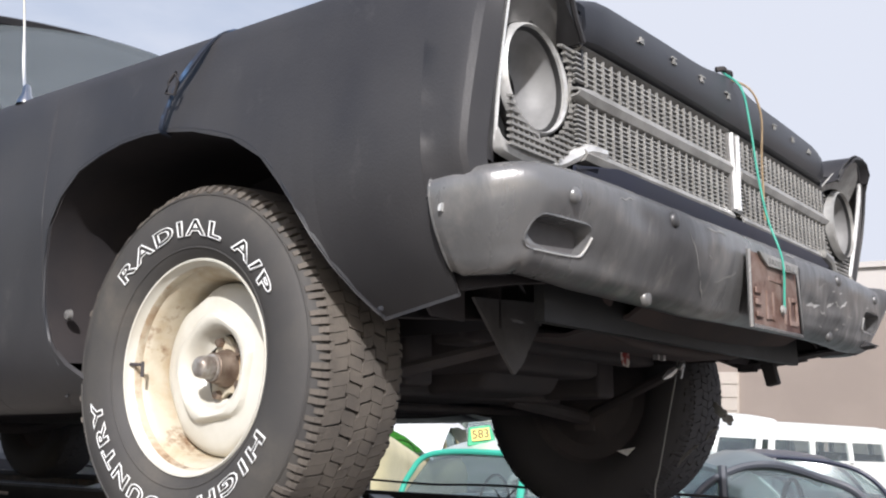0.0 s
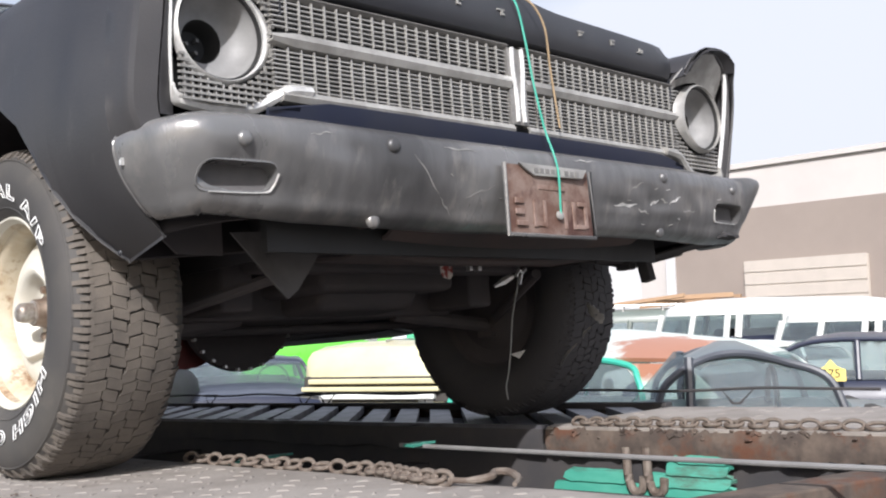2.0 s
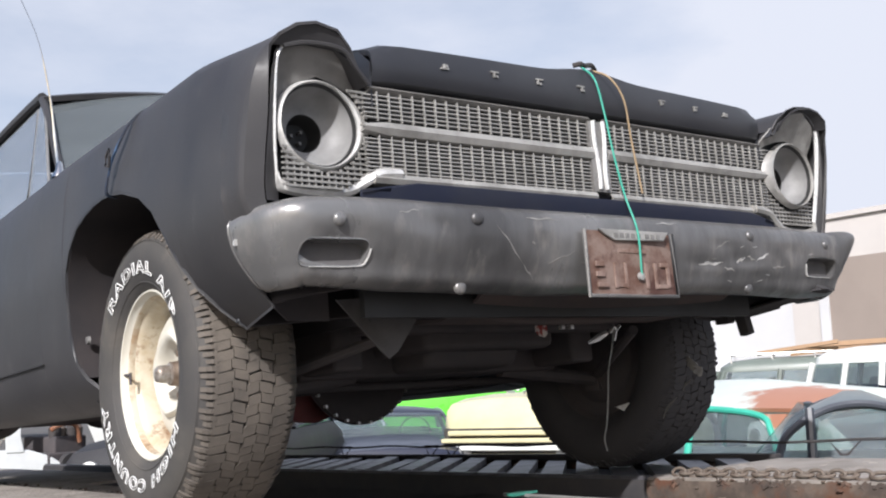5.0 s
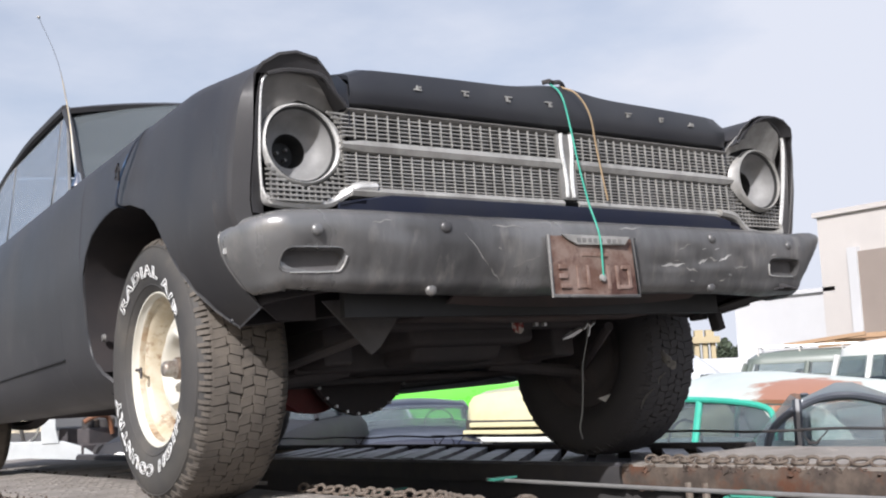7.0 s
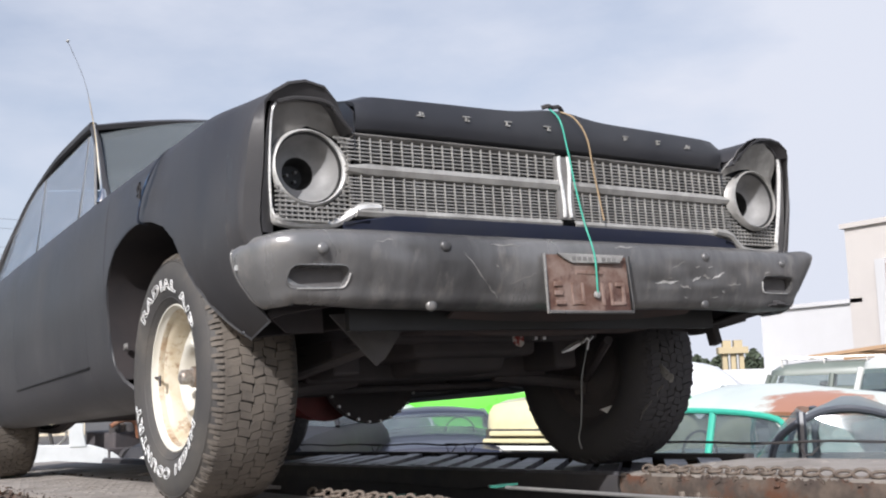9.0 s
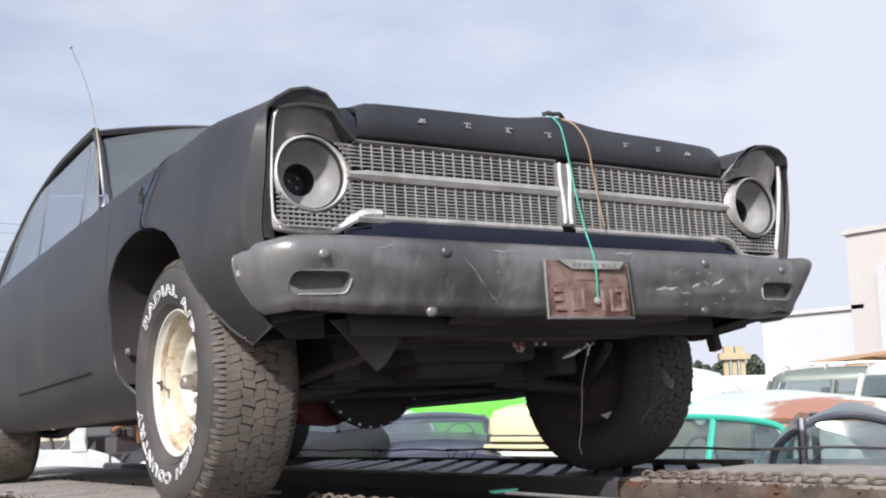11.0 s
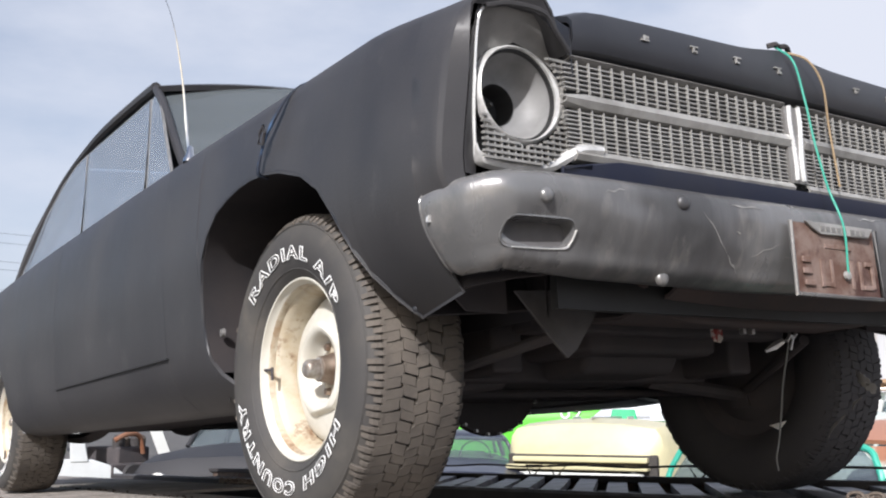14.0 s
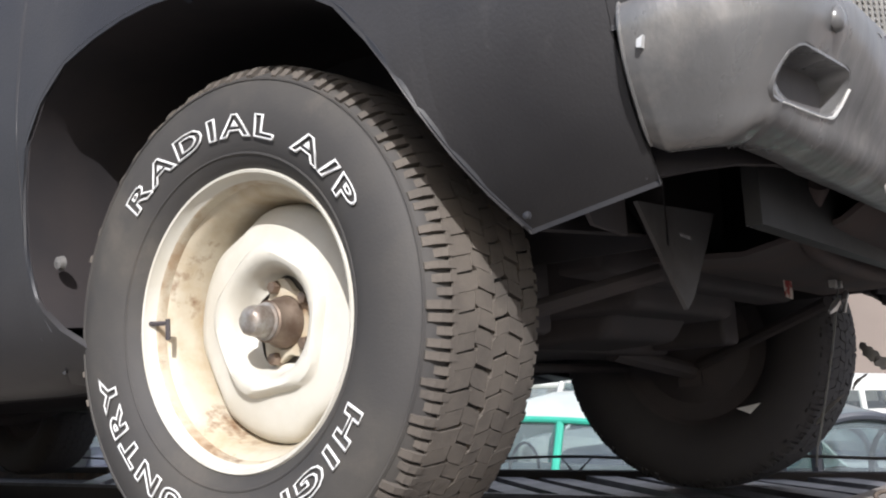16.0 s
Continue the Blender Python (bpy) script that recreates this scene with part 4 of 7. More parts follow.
        rings.append(ring)
    for a, b in zip(rings, rings[1:]):
        for k in range(72):
            j = (k + 1) % 72
            bm.faces.new((a[k], a[j], b[j], b[k]))
    # left ring is brightened for the sun on it; the right one stays grey
    part("lamp_ring", bm, BRIGHT if s < 0 else GREYMETAL, bez, "grey metal lamp ring pointed towards the grille")
    bm = B()
    lathe(bm, [(-0.700 + back, 0.0828), (-0.690 + back, 0.0822), (-0.674 + back, 0.0795), (-0.660 + back, 0.0735), (-0.650 + back, 0.0650), (-0.644 + back, 0.0555), (-0.641 + back, 0.0470), (-0.640 + back, 0.0400)], axis="y", at=(cx, 0, cz), steps=56)
    part("lamp_bowl", bm, LAMPBOWL, bez, "dusty silver lamp bowl without its bulb")
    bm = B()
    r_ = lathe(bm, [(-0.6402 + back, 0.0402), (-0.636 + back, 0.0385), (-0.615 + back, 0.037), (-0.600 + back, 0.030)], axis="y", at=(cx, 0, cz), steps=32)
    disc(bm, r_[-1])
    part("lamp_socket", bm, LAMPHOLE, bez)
    bm = B()
    for k in range(3):
        a = 2.1 * k + 0.9
        boxy(bm, (cx + 0.014 * math.cos(a), -0.606 + back, cz + 0.014 * math.sin(a)), (0.006, 0.016, 0.006))
    part("socket_prong", bm, BEZEL, bez, smooth=False)
    bm = B()
    lathe(bm, [(-0.700 + back, 0.0870), (-0.704 + back, 0.0862), (-0.704 + back, 0.0826), (-0.696 + back, 0.0815)], axis="y", at=(cx, 0, cz), steps=56)
    part("lamp_gasket", bm, LAMPHOLE, bez, "black gasket inside the lamp ring")
    # silver lip running from under the lamp up to the grille
    bm = B()
    if s < 0:
        way = [(0.830, -0.660, 0.712), (0.820, -0.667, 0.690), (0.755, -0.673, 0.681), (0.683, -0.677, 0.684), (0.648, -0.690, 0.701), (0.620, -0.704, 0.717), (0.572, -0.709, 0.721)]
    else:
        way = [(0.850, -0.694, 0.690), (0.836, -0.700, 0.664), (0.764, -0.706, 0.658), (0.686, -0.709, 0.662), (0.648, -0.712, 0.684), (0.621, -0.714, 0.706), (0.562, -0.716, 0.714)]
    pts = smoothline([(s * x, y, z) for x, y, z in way], 26)
    # a moulded strip, its upper edge lapping the lamp plate, thicker where it meets the grille
    rise = [0.008] * 10 + [0.009, 0.010, 0.011, 0.012, 0.012, 0.013, 0.013, 0.013, 0.012, 0.012, 0.011, 0.011, 0.010, 0.010, 0.009, 0.008]
    sheet(bm, [[p + Vector((0, 0.018, 0.004 + h)), p + Vector((0, 0.006, h)), p + Vector((0, -0.001, h * 0.6)), p + Vector((0, -0.002, 0.0)), p + Vector((0, 0.002, -0.006)), p + Vector((0, 0.016, -0.008))] for p, h in zip(pts, rise)])
    disc(bm, [bm.verts.new(v) for v in [pts[-1] + Vector((0, a, b)) for a, b in ((0.018, 0.013), (0.006, 0.009), (-0.001, 0.005), (-0.002, 0.0), (0.002, -0.006), (0.016, -0.008))]])
    part("lower_lip", bm, GREYMETAL if s > 0 else BRIGHT, car, "silver trim lip under the lamp", solid=0.003)


lamp(-1)
lamp(1)

grille = new("grille")
grille.parent = car
grille.location = (0, 0.018, 0)
grille["label"] = "weathered grey metal grille of fine crossed bars with a bright centre strip"
bars = {}


def bar(name, key, size, at, mat, parent=None):
    if key not in bars:
        bm = B()
        boxy(bm, (0, 0, 0), size)
        me = bpy.data.meshes.new(name)
        bm.to_mesh(me)
        bm.free()
        me.materials.append(mat)
        bars[key] = me
    ob = new(name, bars[key])
    ob.parent = parent or grille
    ob.location = at
    return ob


for s in (-1, 1):
    mid = s * 0.332
    for lo, hi, rows_ in ((0.834, 0.890, 6), (0.722, 0.797, 9)):
        for i in range(rows_):
            z = lo + (hi - lo) * (i + 0.5) / rows_
            o = bar("grille_bar", ("h", s), (0.614, 0.007, 0.0025), (mid + s * 0.008, -0.717, z), GREYMETAL)
            o.rotation_euler = (0, 0, s * 0.013)
        for i in range(20):
            x = s * (0.046 + (0.630 - 0.046) * (i + 0.5) / 20)
            o = bar("grille_post", ("v", lo), (0.0024, 0.006, hi - lo + 0.006), (x, -0.7165 - 0.008 * (1 - abs(x) / 0.63), (lo + hi) / 2), GREYMETAL)
            o.rotation_euler = (0, 0.012 * math.sin(9 * i + 40 * lo), 0)
    # broad middle rib, top and bottom rails
    for nm, z0, z1, yo in (("grille_rib", 0.798, 0.832, -0.722), ("grille_rail", 0.890, 0.908, -0.716), ("grille_rail", 0.695, 0.724, -0.721)):
        bm = B()
        zc = (z0 + z1) / 2
        end = 0.652 if nm == "grille_rib" else 0.634
        tip = 0.5 if nm == "grille_rib" else 0.9
        sheet(bm, [[(s * x, yo - 0.008 * (1 - x / 0.63) + dy, zc + (z - zc) * f) for z, dy in ((z0, 0.016), (z0 + 0.004, 0.0), (zc, -0.006), (z1 - 0.004, 0.0), (z1, 0.016))] for x, f in ((0.024, 1), (0.2, 1), (0.4, 1), (0.6, 1), (end, tip))])
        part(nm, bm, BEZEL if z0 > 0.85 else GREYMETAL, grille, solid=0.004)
    bm = B()
    sheet(bm, [[(s * (0.013 + dx + 0.004 * math.sin(31 * z)), -0.732 + dy, z) for dx, dy in ((-0.004, 0.006), (-0.003, -0.002), (0.002, -0.003), (0.004, 0.005))] for z in (0.728, 0.745, 0.76, 0.78, 0.80, 0.815, 0.83, 0.85, 0.87, 0.895)])
    part("centre_strip", bm, STRIP, grille, "bright chrome centre strip", solid=0.004)
bm = B()
boxy(bm, (0, -0.722, 0.808), (0.056, 0.012, 0.172))
part("centre_backing", bm, BEZEL, grille, smooth=False)
# backing in the hollow-shade black, so the grille's gaps read dark
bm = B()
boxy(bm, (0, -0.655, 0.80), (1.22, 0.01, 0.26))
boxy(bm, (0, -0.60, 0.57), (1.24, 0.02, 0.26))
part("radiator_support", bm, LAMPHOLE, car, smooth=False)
bm = B()
sheet(bm, [[(x, -0.706 - 0.006 * (1 - (x / 0.64) ** 2), 0.704 - 0.02 * max(0, (abs(x) - 0.55) / 0.1)), (x, -0.702 - 0.006 * (1 - (x / 0.64) ** 2), 0.684), (x, -0.697, 0.664), (x, -0.66, 0.650)] for x in np.linspace(-0.67, 0.67, 21)])
part("front_valance", bm, NAVY, car, "dark navy valance under the grille", solid=0.006)

# bumper
def pocket_outline(s):
    pts = []
    for cx, cz, a0 in ((0.801, 0.5465, 270), (0.801, 0.5575, 0), (0.695, 0.5575, 90), (0.698, 0.5475, 180)):
        for k in range(4):
            a = radians(a0 + 30 * k)
            pts.append((s * (cx + 0.0205 * math.cos(a)), cz + 0.0205 * math.sin(a)))
    return pts


path = [(-0.900, -0.586), (-0.897, -0.612), (-0.889, -0.645), (-0.875, -0.682), (-0.851, -0.716), (-0.817, -0.739), (-0.775, -0.749), (-0.70, -0.755), (-0.55, -0.758), (-0.35, -0.762), (-0.16, -0.767), (0, -0.770)]
path = path + [(0.16, -0.772), (0.35, -0.774), (0.55, -0.774), (0.70, -0.771), (0.78, -0.768), (0.835, -0.763), (0.866, -0.749), (0.893, -0.716), (0.915, -0.668), (0.925, -0.62), (0.930, -0.575)]


def bumper_edges(x, y):
    """Top and bottom of the bumper above the point of its plan line."""
    c = abs(x)
    zt = 0.662 + (0.003 * lerp(x, [-0.89, -0.84, -0.60, -0.30], [0, 1, 1, 0]) if x < 0 else 0.0) - 0.006 * max(0, (c - 0.60) / 0.30) - 0.020 * lerp(y, [-0.74, -0.590], [0, 1])
    zb = lerp(x, [-0.91, -0.88, -0.83, -0.74, -0.62, -0.45, -0.25, 0.0, 0.3, 0.5, 0.7, 0.85, 0.912], [0.492, 0.490, 0.496, 0.492, 0.484, 0.480, 0.474, 0.477, 0.480, 0.479, 0.472, 0.480, 0.474]) + 0.012 * lerp(y, [-0.60, -0.578], [0, 1])
    return zt, zb


DENTS = [(0.27, 0.62, 0.06, 0.07, 0.006), (0.40, 0.55, 0.03, 0.10, 0.007), (0.47, 0.68, 0.05, 0.06, -0.004), (0.54, 0.50, 0.03, 0.12, 0.006), (0.33, 0.36, 0.05, 0.08, 0.004), (0.62, 0.40, 0.04, 0.14, 0.005),
         (-0.26, 0.45, 0.025, 0.22, 0.004), (-0.20, 0.70, 0.03, 0.12, -0.003), (-0.53, 0.30, 0.05, 0.16, 0.004), (-0.62, 0.72, 0.04, 0.10, 0.003)]


def bumper_depth(x, y, a):
    """How far the bumper's face lies inside its plan line, a running from top to bottom; dents and ripples included."""
    wob = 0.0035 * math.sin(9 * x + 1.0) + 0.002 * math.sin(23 * x)
    dent = 0.0045 * math.exp(-((x - 0.36) / 0.10) ** 2 - ((a - 0.50) / 0.16) ** 2) + 0.003 * math.exp(-((x - 0.47) / 0.05) ** 2 - ((a - 0.38) / 0.12) ** 2) \
        + 0.004 * math.exp(-((x + 0.33 - 0.12 * a) / 0.035) ** 2) * math.sin(math.pi * a) + 0.003 * math.exp(-((x + 0.58) / 0.06) ** 2 - ((a - 0.25) / 0.15) ** 2)
    for dx_, da, wx_, wa, deep in DENTS:
        dent += deep * math.exp(-((x - dx_ - 0.10 * (a - da)) / wx_) ** 2 - ((a - da) / wa) ** 2)
    ripple = 0.0016 * noise.noise((x * 14, a * 4.0, 2.0)) + 0.0008 * noise.noise((x * 38, a * 9.0, 7.0))
    valley = 0.010 * math.exp(-((abs(x) - 0.868) / 0.03) ** 2) * lerp(y, [-0.735, -0.68], [1, 0])
    rd = lerp(y, [-0.735, -0.67], [1, 0.30])
    if x < 0:
        dent += 0.010 * math.exp(-((x + 0.735) / 0.085) ** 2 - ((a - 0.60) / 0.24) ** 2)
    if x > 0:
        # this end is bent forward at its upper corner
        flare = -0.058 * (1 - a) ** 1.2 * math.exp(-((x - 0.872) / 0.035) ** 2 - ((y + 0.742) / 0.05) ** 2) + max(0.028, lerp(y, [-0.72, -0.60], [0.028, 0.045])) * a ** 1.7
    else:
        flare = lerp(y, [-0.72, -0.60], [0, -0.002]) * (1 - a) ** 1.5 + lerp(x, [-0.84, -0.50, -0.10, 0.0], [0.058, 0.044, 0.030, 0.028]) * a ** 1.7
    return flare + rd * 0.030 * math.exp(-a / 0.055) + rd * 0.024 * math.exp(-(1 - a) / 0.045) - 0.011 * lerp(y, [-0.72, -0.64], [1, 0.25]) * math.sin(math.pi * min(1, a * 1.25)) + (valley + wob) * math.sin(math.pi * a) + dent + ripple


line = smoothline([(x, y, 0) for x, y in path], 201)


def bumper_face(x, z):
    """The y of the bumper's front face."""
    y = lerp(x, [pt.x for pt in line[30:171]], [pt.y for pt in line[30:171]])
    zt, zb = bumper_edges(x, y)
    return y + bumper_depth(x, y, min(1, max(0, (zt - z) / (zt - zb))))


bm = B()
rows = []
for i, p in enumerate(line):
    d = (line[min(200, i + 1)] - line[max(0, i - 1)]).normalized()
    inn = Vector((-d.y, d.x, 0))
    zt, zb = bumper_edges(p.x, p.y)
    prof = [(zt - 0.006, 0.085), (zt - 0.001, 0.055)]
    for k in range(25):
        a = k / 24
        prof.append((zt - (zt - zb) * (a * 0.98 + 0.01), bumper_depth(p.x, p.y, a)))
    prof.append((zb + 0.001, bumper_depth(p.x, p.y, 1.0) + 0.012))
    prof.append((zb + 0.006, bumper_depth(p.x, p.y, 1.0) + 0.030))
    rows.append([p + inn * o + Vector((0, 0, z)) for z, o in prof])
sheet(bm, rows)
bumper = part("front_bumper", bm, BUMPER, car, "grey-black painted bumper, dented and worn", solid=0.007)
# rolled rim of the bumper's open ends
for end in (rows[0], rows[-1]):
    bm = B()
    tube(bm, end[2:-2], 0.0022, 6)
    part("rolled_edge", bm, BUMPER, bumper)
for s in (-1, 1):
    bm = B()
    prism(bm, pocket_outline(s), "y", -0.90, -0.700)
    carve(bumper, bm)
for p in bumper.data.polygons:
    p.use_smooth = True
bumper.data.set_sharp_from_angle(angle=radians(40))
for s in (-1, 1):
    bm = B()
    hole = pocket_outline(s)
    def front(x, z):
        return bumper_face(x, z)
    sheet(bm, [[(x, front(x, z) + 0.001, z), (x, front(x, z) + 0.010, z), ((x - s * 0.745) * 0.97 + s * 0.745, front(x, 0.552) + 0.028, (z - 0.557) * 0.93 + 0.557)] for x, z in hole + hole[:1]])
    pocket = part("lamp_pocket", bm, BUMPER, bumper, solid=0.003)
    bm = B()
    bm.faces.new([bm.verts.new(((x - s * 0.745) * 1.02 + s * 0.745, front(x, 0.552) + 0.0275, (z - 0.557) * 1.0 + 0.557)) for x, z in hole])
    part("pocket_back", bm, FLAP, bumper, smooth=False, solid=0.004)
    bm = B()
    edge = [(s * 0.796, 0.5255), (s * 0.698, 0.5265), (s * 0.680, 0.537), (s * 0.675, 0.558)]
    tube(bm, smoothline([(x, front(x, z) - 0.001, z) for x, z in edge], 16), [0.0010] * 6 + [0.0022] * 10, 6)
    part("pocket_edge", bm, BRIGHT, bumper, "bright lower and inner pocket edge")
for x, z, r in ((-0.750, 0.611, 0.0115), (-0.432, 0.625, 0.0125), (-0.450, 0.489, 0.0125), (0.430, 0.622, 0.0115), (0.445, 0.493, 0.0115), (0.762, 0.613, 0.0095)):
    y = bumper_face(x, z) + 0.003
    bm = B()
    lathe(bm, [(0.004, r * 1.25), (0.0, r * 1.2), (-0.004, r), (-0.0062, r * 0.6), (-0.0068, r * 0.03)], axis="y", at=(x, y - 0.004, z), steps=18)
    part("bumper_bolt", bm, BUMPER, bumper)
# scraped bright nicks in the paint
random.seed(4)
for k in range(11):
    x = -0.898 if k == 0 else random.uniform(0.25, 0.72) if k < 9 else random.uniform(-0.5, 0.2)
    z = 0.584 if k == 0 else random.uniform(0.50, 0.60)
    y = -0.64 if k == 0 else bumper_face(x, z) - 0.0005
    bm = B()
    if k == 0:
        prism(bm, [(-0.610, 0.591), (-0.603, 0.588), (-0.602, 0.580), (-0.607, 0.579)], "x", -0.9015, -0.880)
    else:
        w = random.uniform(0.006, 0.018)
        tube(bm, [(x, y, z), (x + w, y - 0.0005, z + random.uniform(-0.004, 0.005))], random.uniform(0.0008, 0.0018), 4)
    part("paint_nick", bm, BRIGHT if k < 5 else GREYMETAL, bumper, smooth=False)
# bright strips: worn scrapes, and glare streaks put into their colour
for x, z, w, h, r in ((0.245, 0.548, 0.085, 0.004, 0.0024), (0.335, 0.541, 0.045, -0.006, 0.0016), (0.385, 0.556, 0.030, 0.010, 0.0024), (0.42, 0.572, 0.028, -0.012, 0.0016), (0.455, 0.560, 0.050, 0.020, 0.0020),
                      (0.30, 0.585, 0.05, 0.022, 0.0012), (0.52, 0.545, 0.06, 0.004, 0.0012), (-0.385, 0.612, 0.072, -0.075, 0.0010), (-0.31, 0.535, 0.040, -0.03, 0.0012), (-0.24, 0.538, 0.075, 0.026, 0.0009),
                      (-0.30, 0.632, 0.09, 0.001, 0.0012), (0.10, 0.640, 0.07, 0.002, 0.0012), (-0.62, 0.628, 0.05, 0.01, 0.0010)):
    bm = B()
    worn = []
    for q in np.linspace(0, 1, 11):
        sx, sz = x + w * q, z + h * q + 0.0018 * math.sin(11 * q + 40 * x)
        t = 1.9 * r * math.sin(math.pi * (0.04 + 0.92 * q)) * (0.75 + 0.25 * math.sin(17 * q + 9 * x))
        worn.append([(sx, bumper_face(sx, sz + d * t) - 0.0007, sz + d * t) for d in (-1, 0, 1)])
    sheet(bm, worn)
    part("scratch", bm, BRIGHT if r > 0.0019 else GREYMETAL, bumper, "bright glare streak and scrape on the paint", solid=0.0006)
# rusted licence plate in a worn frame, its characters as plain bars
bm = B()
sheet(bm, [[(x - 0.012, -0.786 + 0.004 * math.sin(14 * x + 9 * z), z) for x in np.linspace(-0.136, 0.136, 13)] for z in np.linspace(0.466, 0.610, 8)])
plate = part("licence_plate", bm, RUSTPLATE, bumper, "rusted brown licence plate with illegible marks", solid=0.003)
for x, z, w, h in ((-0.118, 0.535, 0.030, 0.012), (-0.118, 0.512, 0.030, 0.012), (-0.112, 0.488, 0.036, 0.011), (-0.066, 0.510, 0.010, 0.058), (-0.030, 0.510, 0.010, 0.058), (-0.048, 0.488, 0.034, 0.010),
                   (0.045, 0.510, 0.012, 0.060), (0.078, 0.510, 0.011, 0.060), (0.112, 0.536, 0.034, 0.010), (0.124, 0.510, 0.012, 0.052), (0.104, 0.486, 0.036, 0.010), (0.0, 0.566, 0.10, 0.010)):
    bm = B()
    boxy(bm, (x * 0.9 - 0.012, -0.7895, z), (w * 0.9, 0.004, h))
    part("plate_mark", bm, PLATEMARK, plate, smooth=False, bevel=0.0015)
bm = B()
prism(bm, [(-0.118, 0.613), (0.108, 0.613), (0.090, 0.592), (-0.070, 0.588), (-0.098, 0.600)], "y", -0.797, -0.790)
frame_top = part("plate_frame", bm, GREYMETAL, plate, "worn silver plate frame top", smooth=False, bevel=0.002)
bm = B()
for x, w in ((-0.048, 0.012), (-0.030, 0.012), (-0.012, 0.012), (0.006, 0.012), (0.024, 0.012), (0.052, 0.012), (0.070, 0.012), (0.088, 0.012)):
    boxy(bm, (x - 0.018, -0.7975, 0.600), (w, 0.002, 0.010))
part("frame_marks", bm, BEZEL, frame_top, smooth=False)
bm = B()
tube(bm, [(-0.154, -0.787, 0.612), (-0.154, -0.787, 0.464), (0.130, -0.787, 0.464), (0.130, -0.787, 0.612)], 0.005, 6)
part("plate_recess", bm, BUMPER, plate)

# hood tie cords: green to the plate, tan to the grille
bm = B()
tube(bm, smoothline([(-0.030, -0.705, 1.030), (-0.028, -0.745, 0.985), (-0.020, -0.757, 0.90), (-0.010, -0.763, 0.80), (0.000, -0.775, 0.70), (0.002, -0.800, 0.61), (0.004, -0.797, 0.510)], 36), 0.0025, 6)
part("green_cord", bm, GREENCORD, car, "green cord tying the hood down")
bm = B()
lathe(bm, [(0, 0.0005), (0, 0.010), (-0.006, 0.009), (-0.008, 0.0005)], axis="y", at=(0.004, -0.792, 0.508), steps=12)
part("cord_bolt", bm, GREYMETAL, car)
bm = B()
tube(bm, smoothline([(0.006, -0.702, 1.026), (0.022, -0.746, 0.995), (0.052, -0.756, 0.94), (0.078, -0.742, 0.85), (0.110, -0.730, 0.722)], 26), 0.0025, 6)
part("tan_cord", bm, TANCORD, car, "tan cord tied to the grille")
bm = B()
tube(bm, smoothline([(-0.05, -0.70, 1.030), (-0.035, -0.712, 1.033), (-0.02, -0.707, 1.032), (0.0, -0.712, 1.034), (0.02, -0.702, 1.027)], 12), 0.006, 6)
part("cord_knot", bm, STEELDARK, car)
# strap over the wing down to the wheel opening
bm = B()
pts = smoothline([(-0.80, -0.085, 1.012), (-0.862, -0.075, 1.012), (-0.900, -0.056, 0.975), (-0.921, -0.020, 0.92), (-0.928, 0.010, 0.875), (-0.930, 0.034, 0.822), (-0.90, 0.037, 0.812)], 26)
sheet(bm, [[p + Vector((0, -0.006 - 0.004 * math.sin(k * 0.7), 0)), p + Vector((0, 0.006 - 0.003 * math.sin(k * 0.4), 0))] for k, p in enumerate(pts)])
strap = part("strap", bm, STRAPBLUE, car, "frayed blue-black strap over the wing", solid=0.004)
bm = B()
tube(bm, [(-0.934, 0.014, 0.885), (-0.936, 0.004, 0.905), (-0.934, -0.012, 0.92), (-0.936, -0.022, 0.90), (-0.934, -0.010, 0.878)], 0.0035, 6, closed=True)
part("strap_buckle", bm, STEELDARK, strap)

# under the nose
for s in (-1, 1):
    bm = B()
    sheet(bm, [[(s * x, y + 0.05 * u, zb + (0.62 - zb) * u) for u in (0, 0.35, 0.7, 1)] for x, y, zb in ((0.812, -0.560, 0.472), (0.78, -0.605, 0.480), (0.73, -0.630, 0.489), (0.66, -0.645, 0.497), (0.56, -0.650, 0.505))])
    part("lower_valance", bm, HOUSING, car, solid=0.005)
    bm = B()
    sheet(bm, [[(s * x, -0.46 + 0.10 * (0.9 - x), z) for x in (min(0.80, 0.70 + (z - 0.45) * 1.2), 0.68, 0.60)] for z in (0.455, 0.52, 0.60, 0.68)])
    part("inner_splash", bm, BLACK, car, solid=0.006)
bm = B()
sheet(bm, [[(x, -0.70, 0.53), (x, -0.62, 0.50 - 0.03 * (1 - (x / 0.6) ** 2)), (x, -0.48, 0.472 - 0.03 * (1 - (x / 0.6) ** 2)), (x, -0.34, 0.462)] for x in np.linspace(-0.34, 0.50, 13)])
part("splash_pan", bm, BROWNED, car, solid=0.008)
bm = B()
tube(bm, smoothline([(-0.42, -0.62, 0.52), (-0.36, -0.58, 0.485), (-0.24, -0.56, 0.452), (0.0, -0.55, 0.445), (0.3, -0.55, 0.455), (0.44, -0.52, 0.475)], 24), 0.018, 10)
part("sway_bar", bm, BROWNED, car)
bm = B()
prism(bm, [(-0.585, 0.50), (-0.330, 0.515), (-0.375, 0.455), (-0.430, 0.385), (-0.456, 0.367), (-0.49, 0.40)], "y", -0.440, -0.434)
part("hanging_flap", bm, FLAP, car, "grey sheet-metal flap hanging under the nose", smooth=False)
bm = B()
for s in (-1, 1):
    boxy(bm, (s * 0.40, 0.24, 0.42), (0.09, 0.82, 0.12))
boxy(bm, (0, 0.08, 0.395), (0.9, 0.16, 0.09))
boxy(bm, (0, -0.26, 0.47), (0.86, 0.08, 0.06))
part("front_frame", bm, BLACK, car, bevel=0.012)
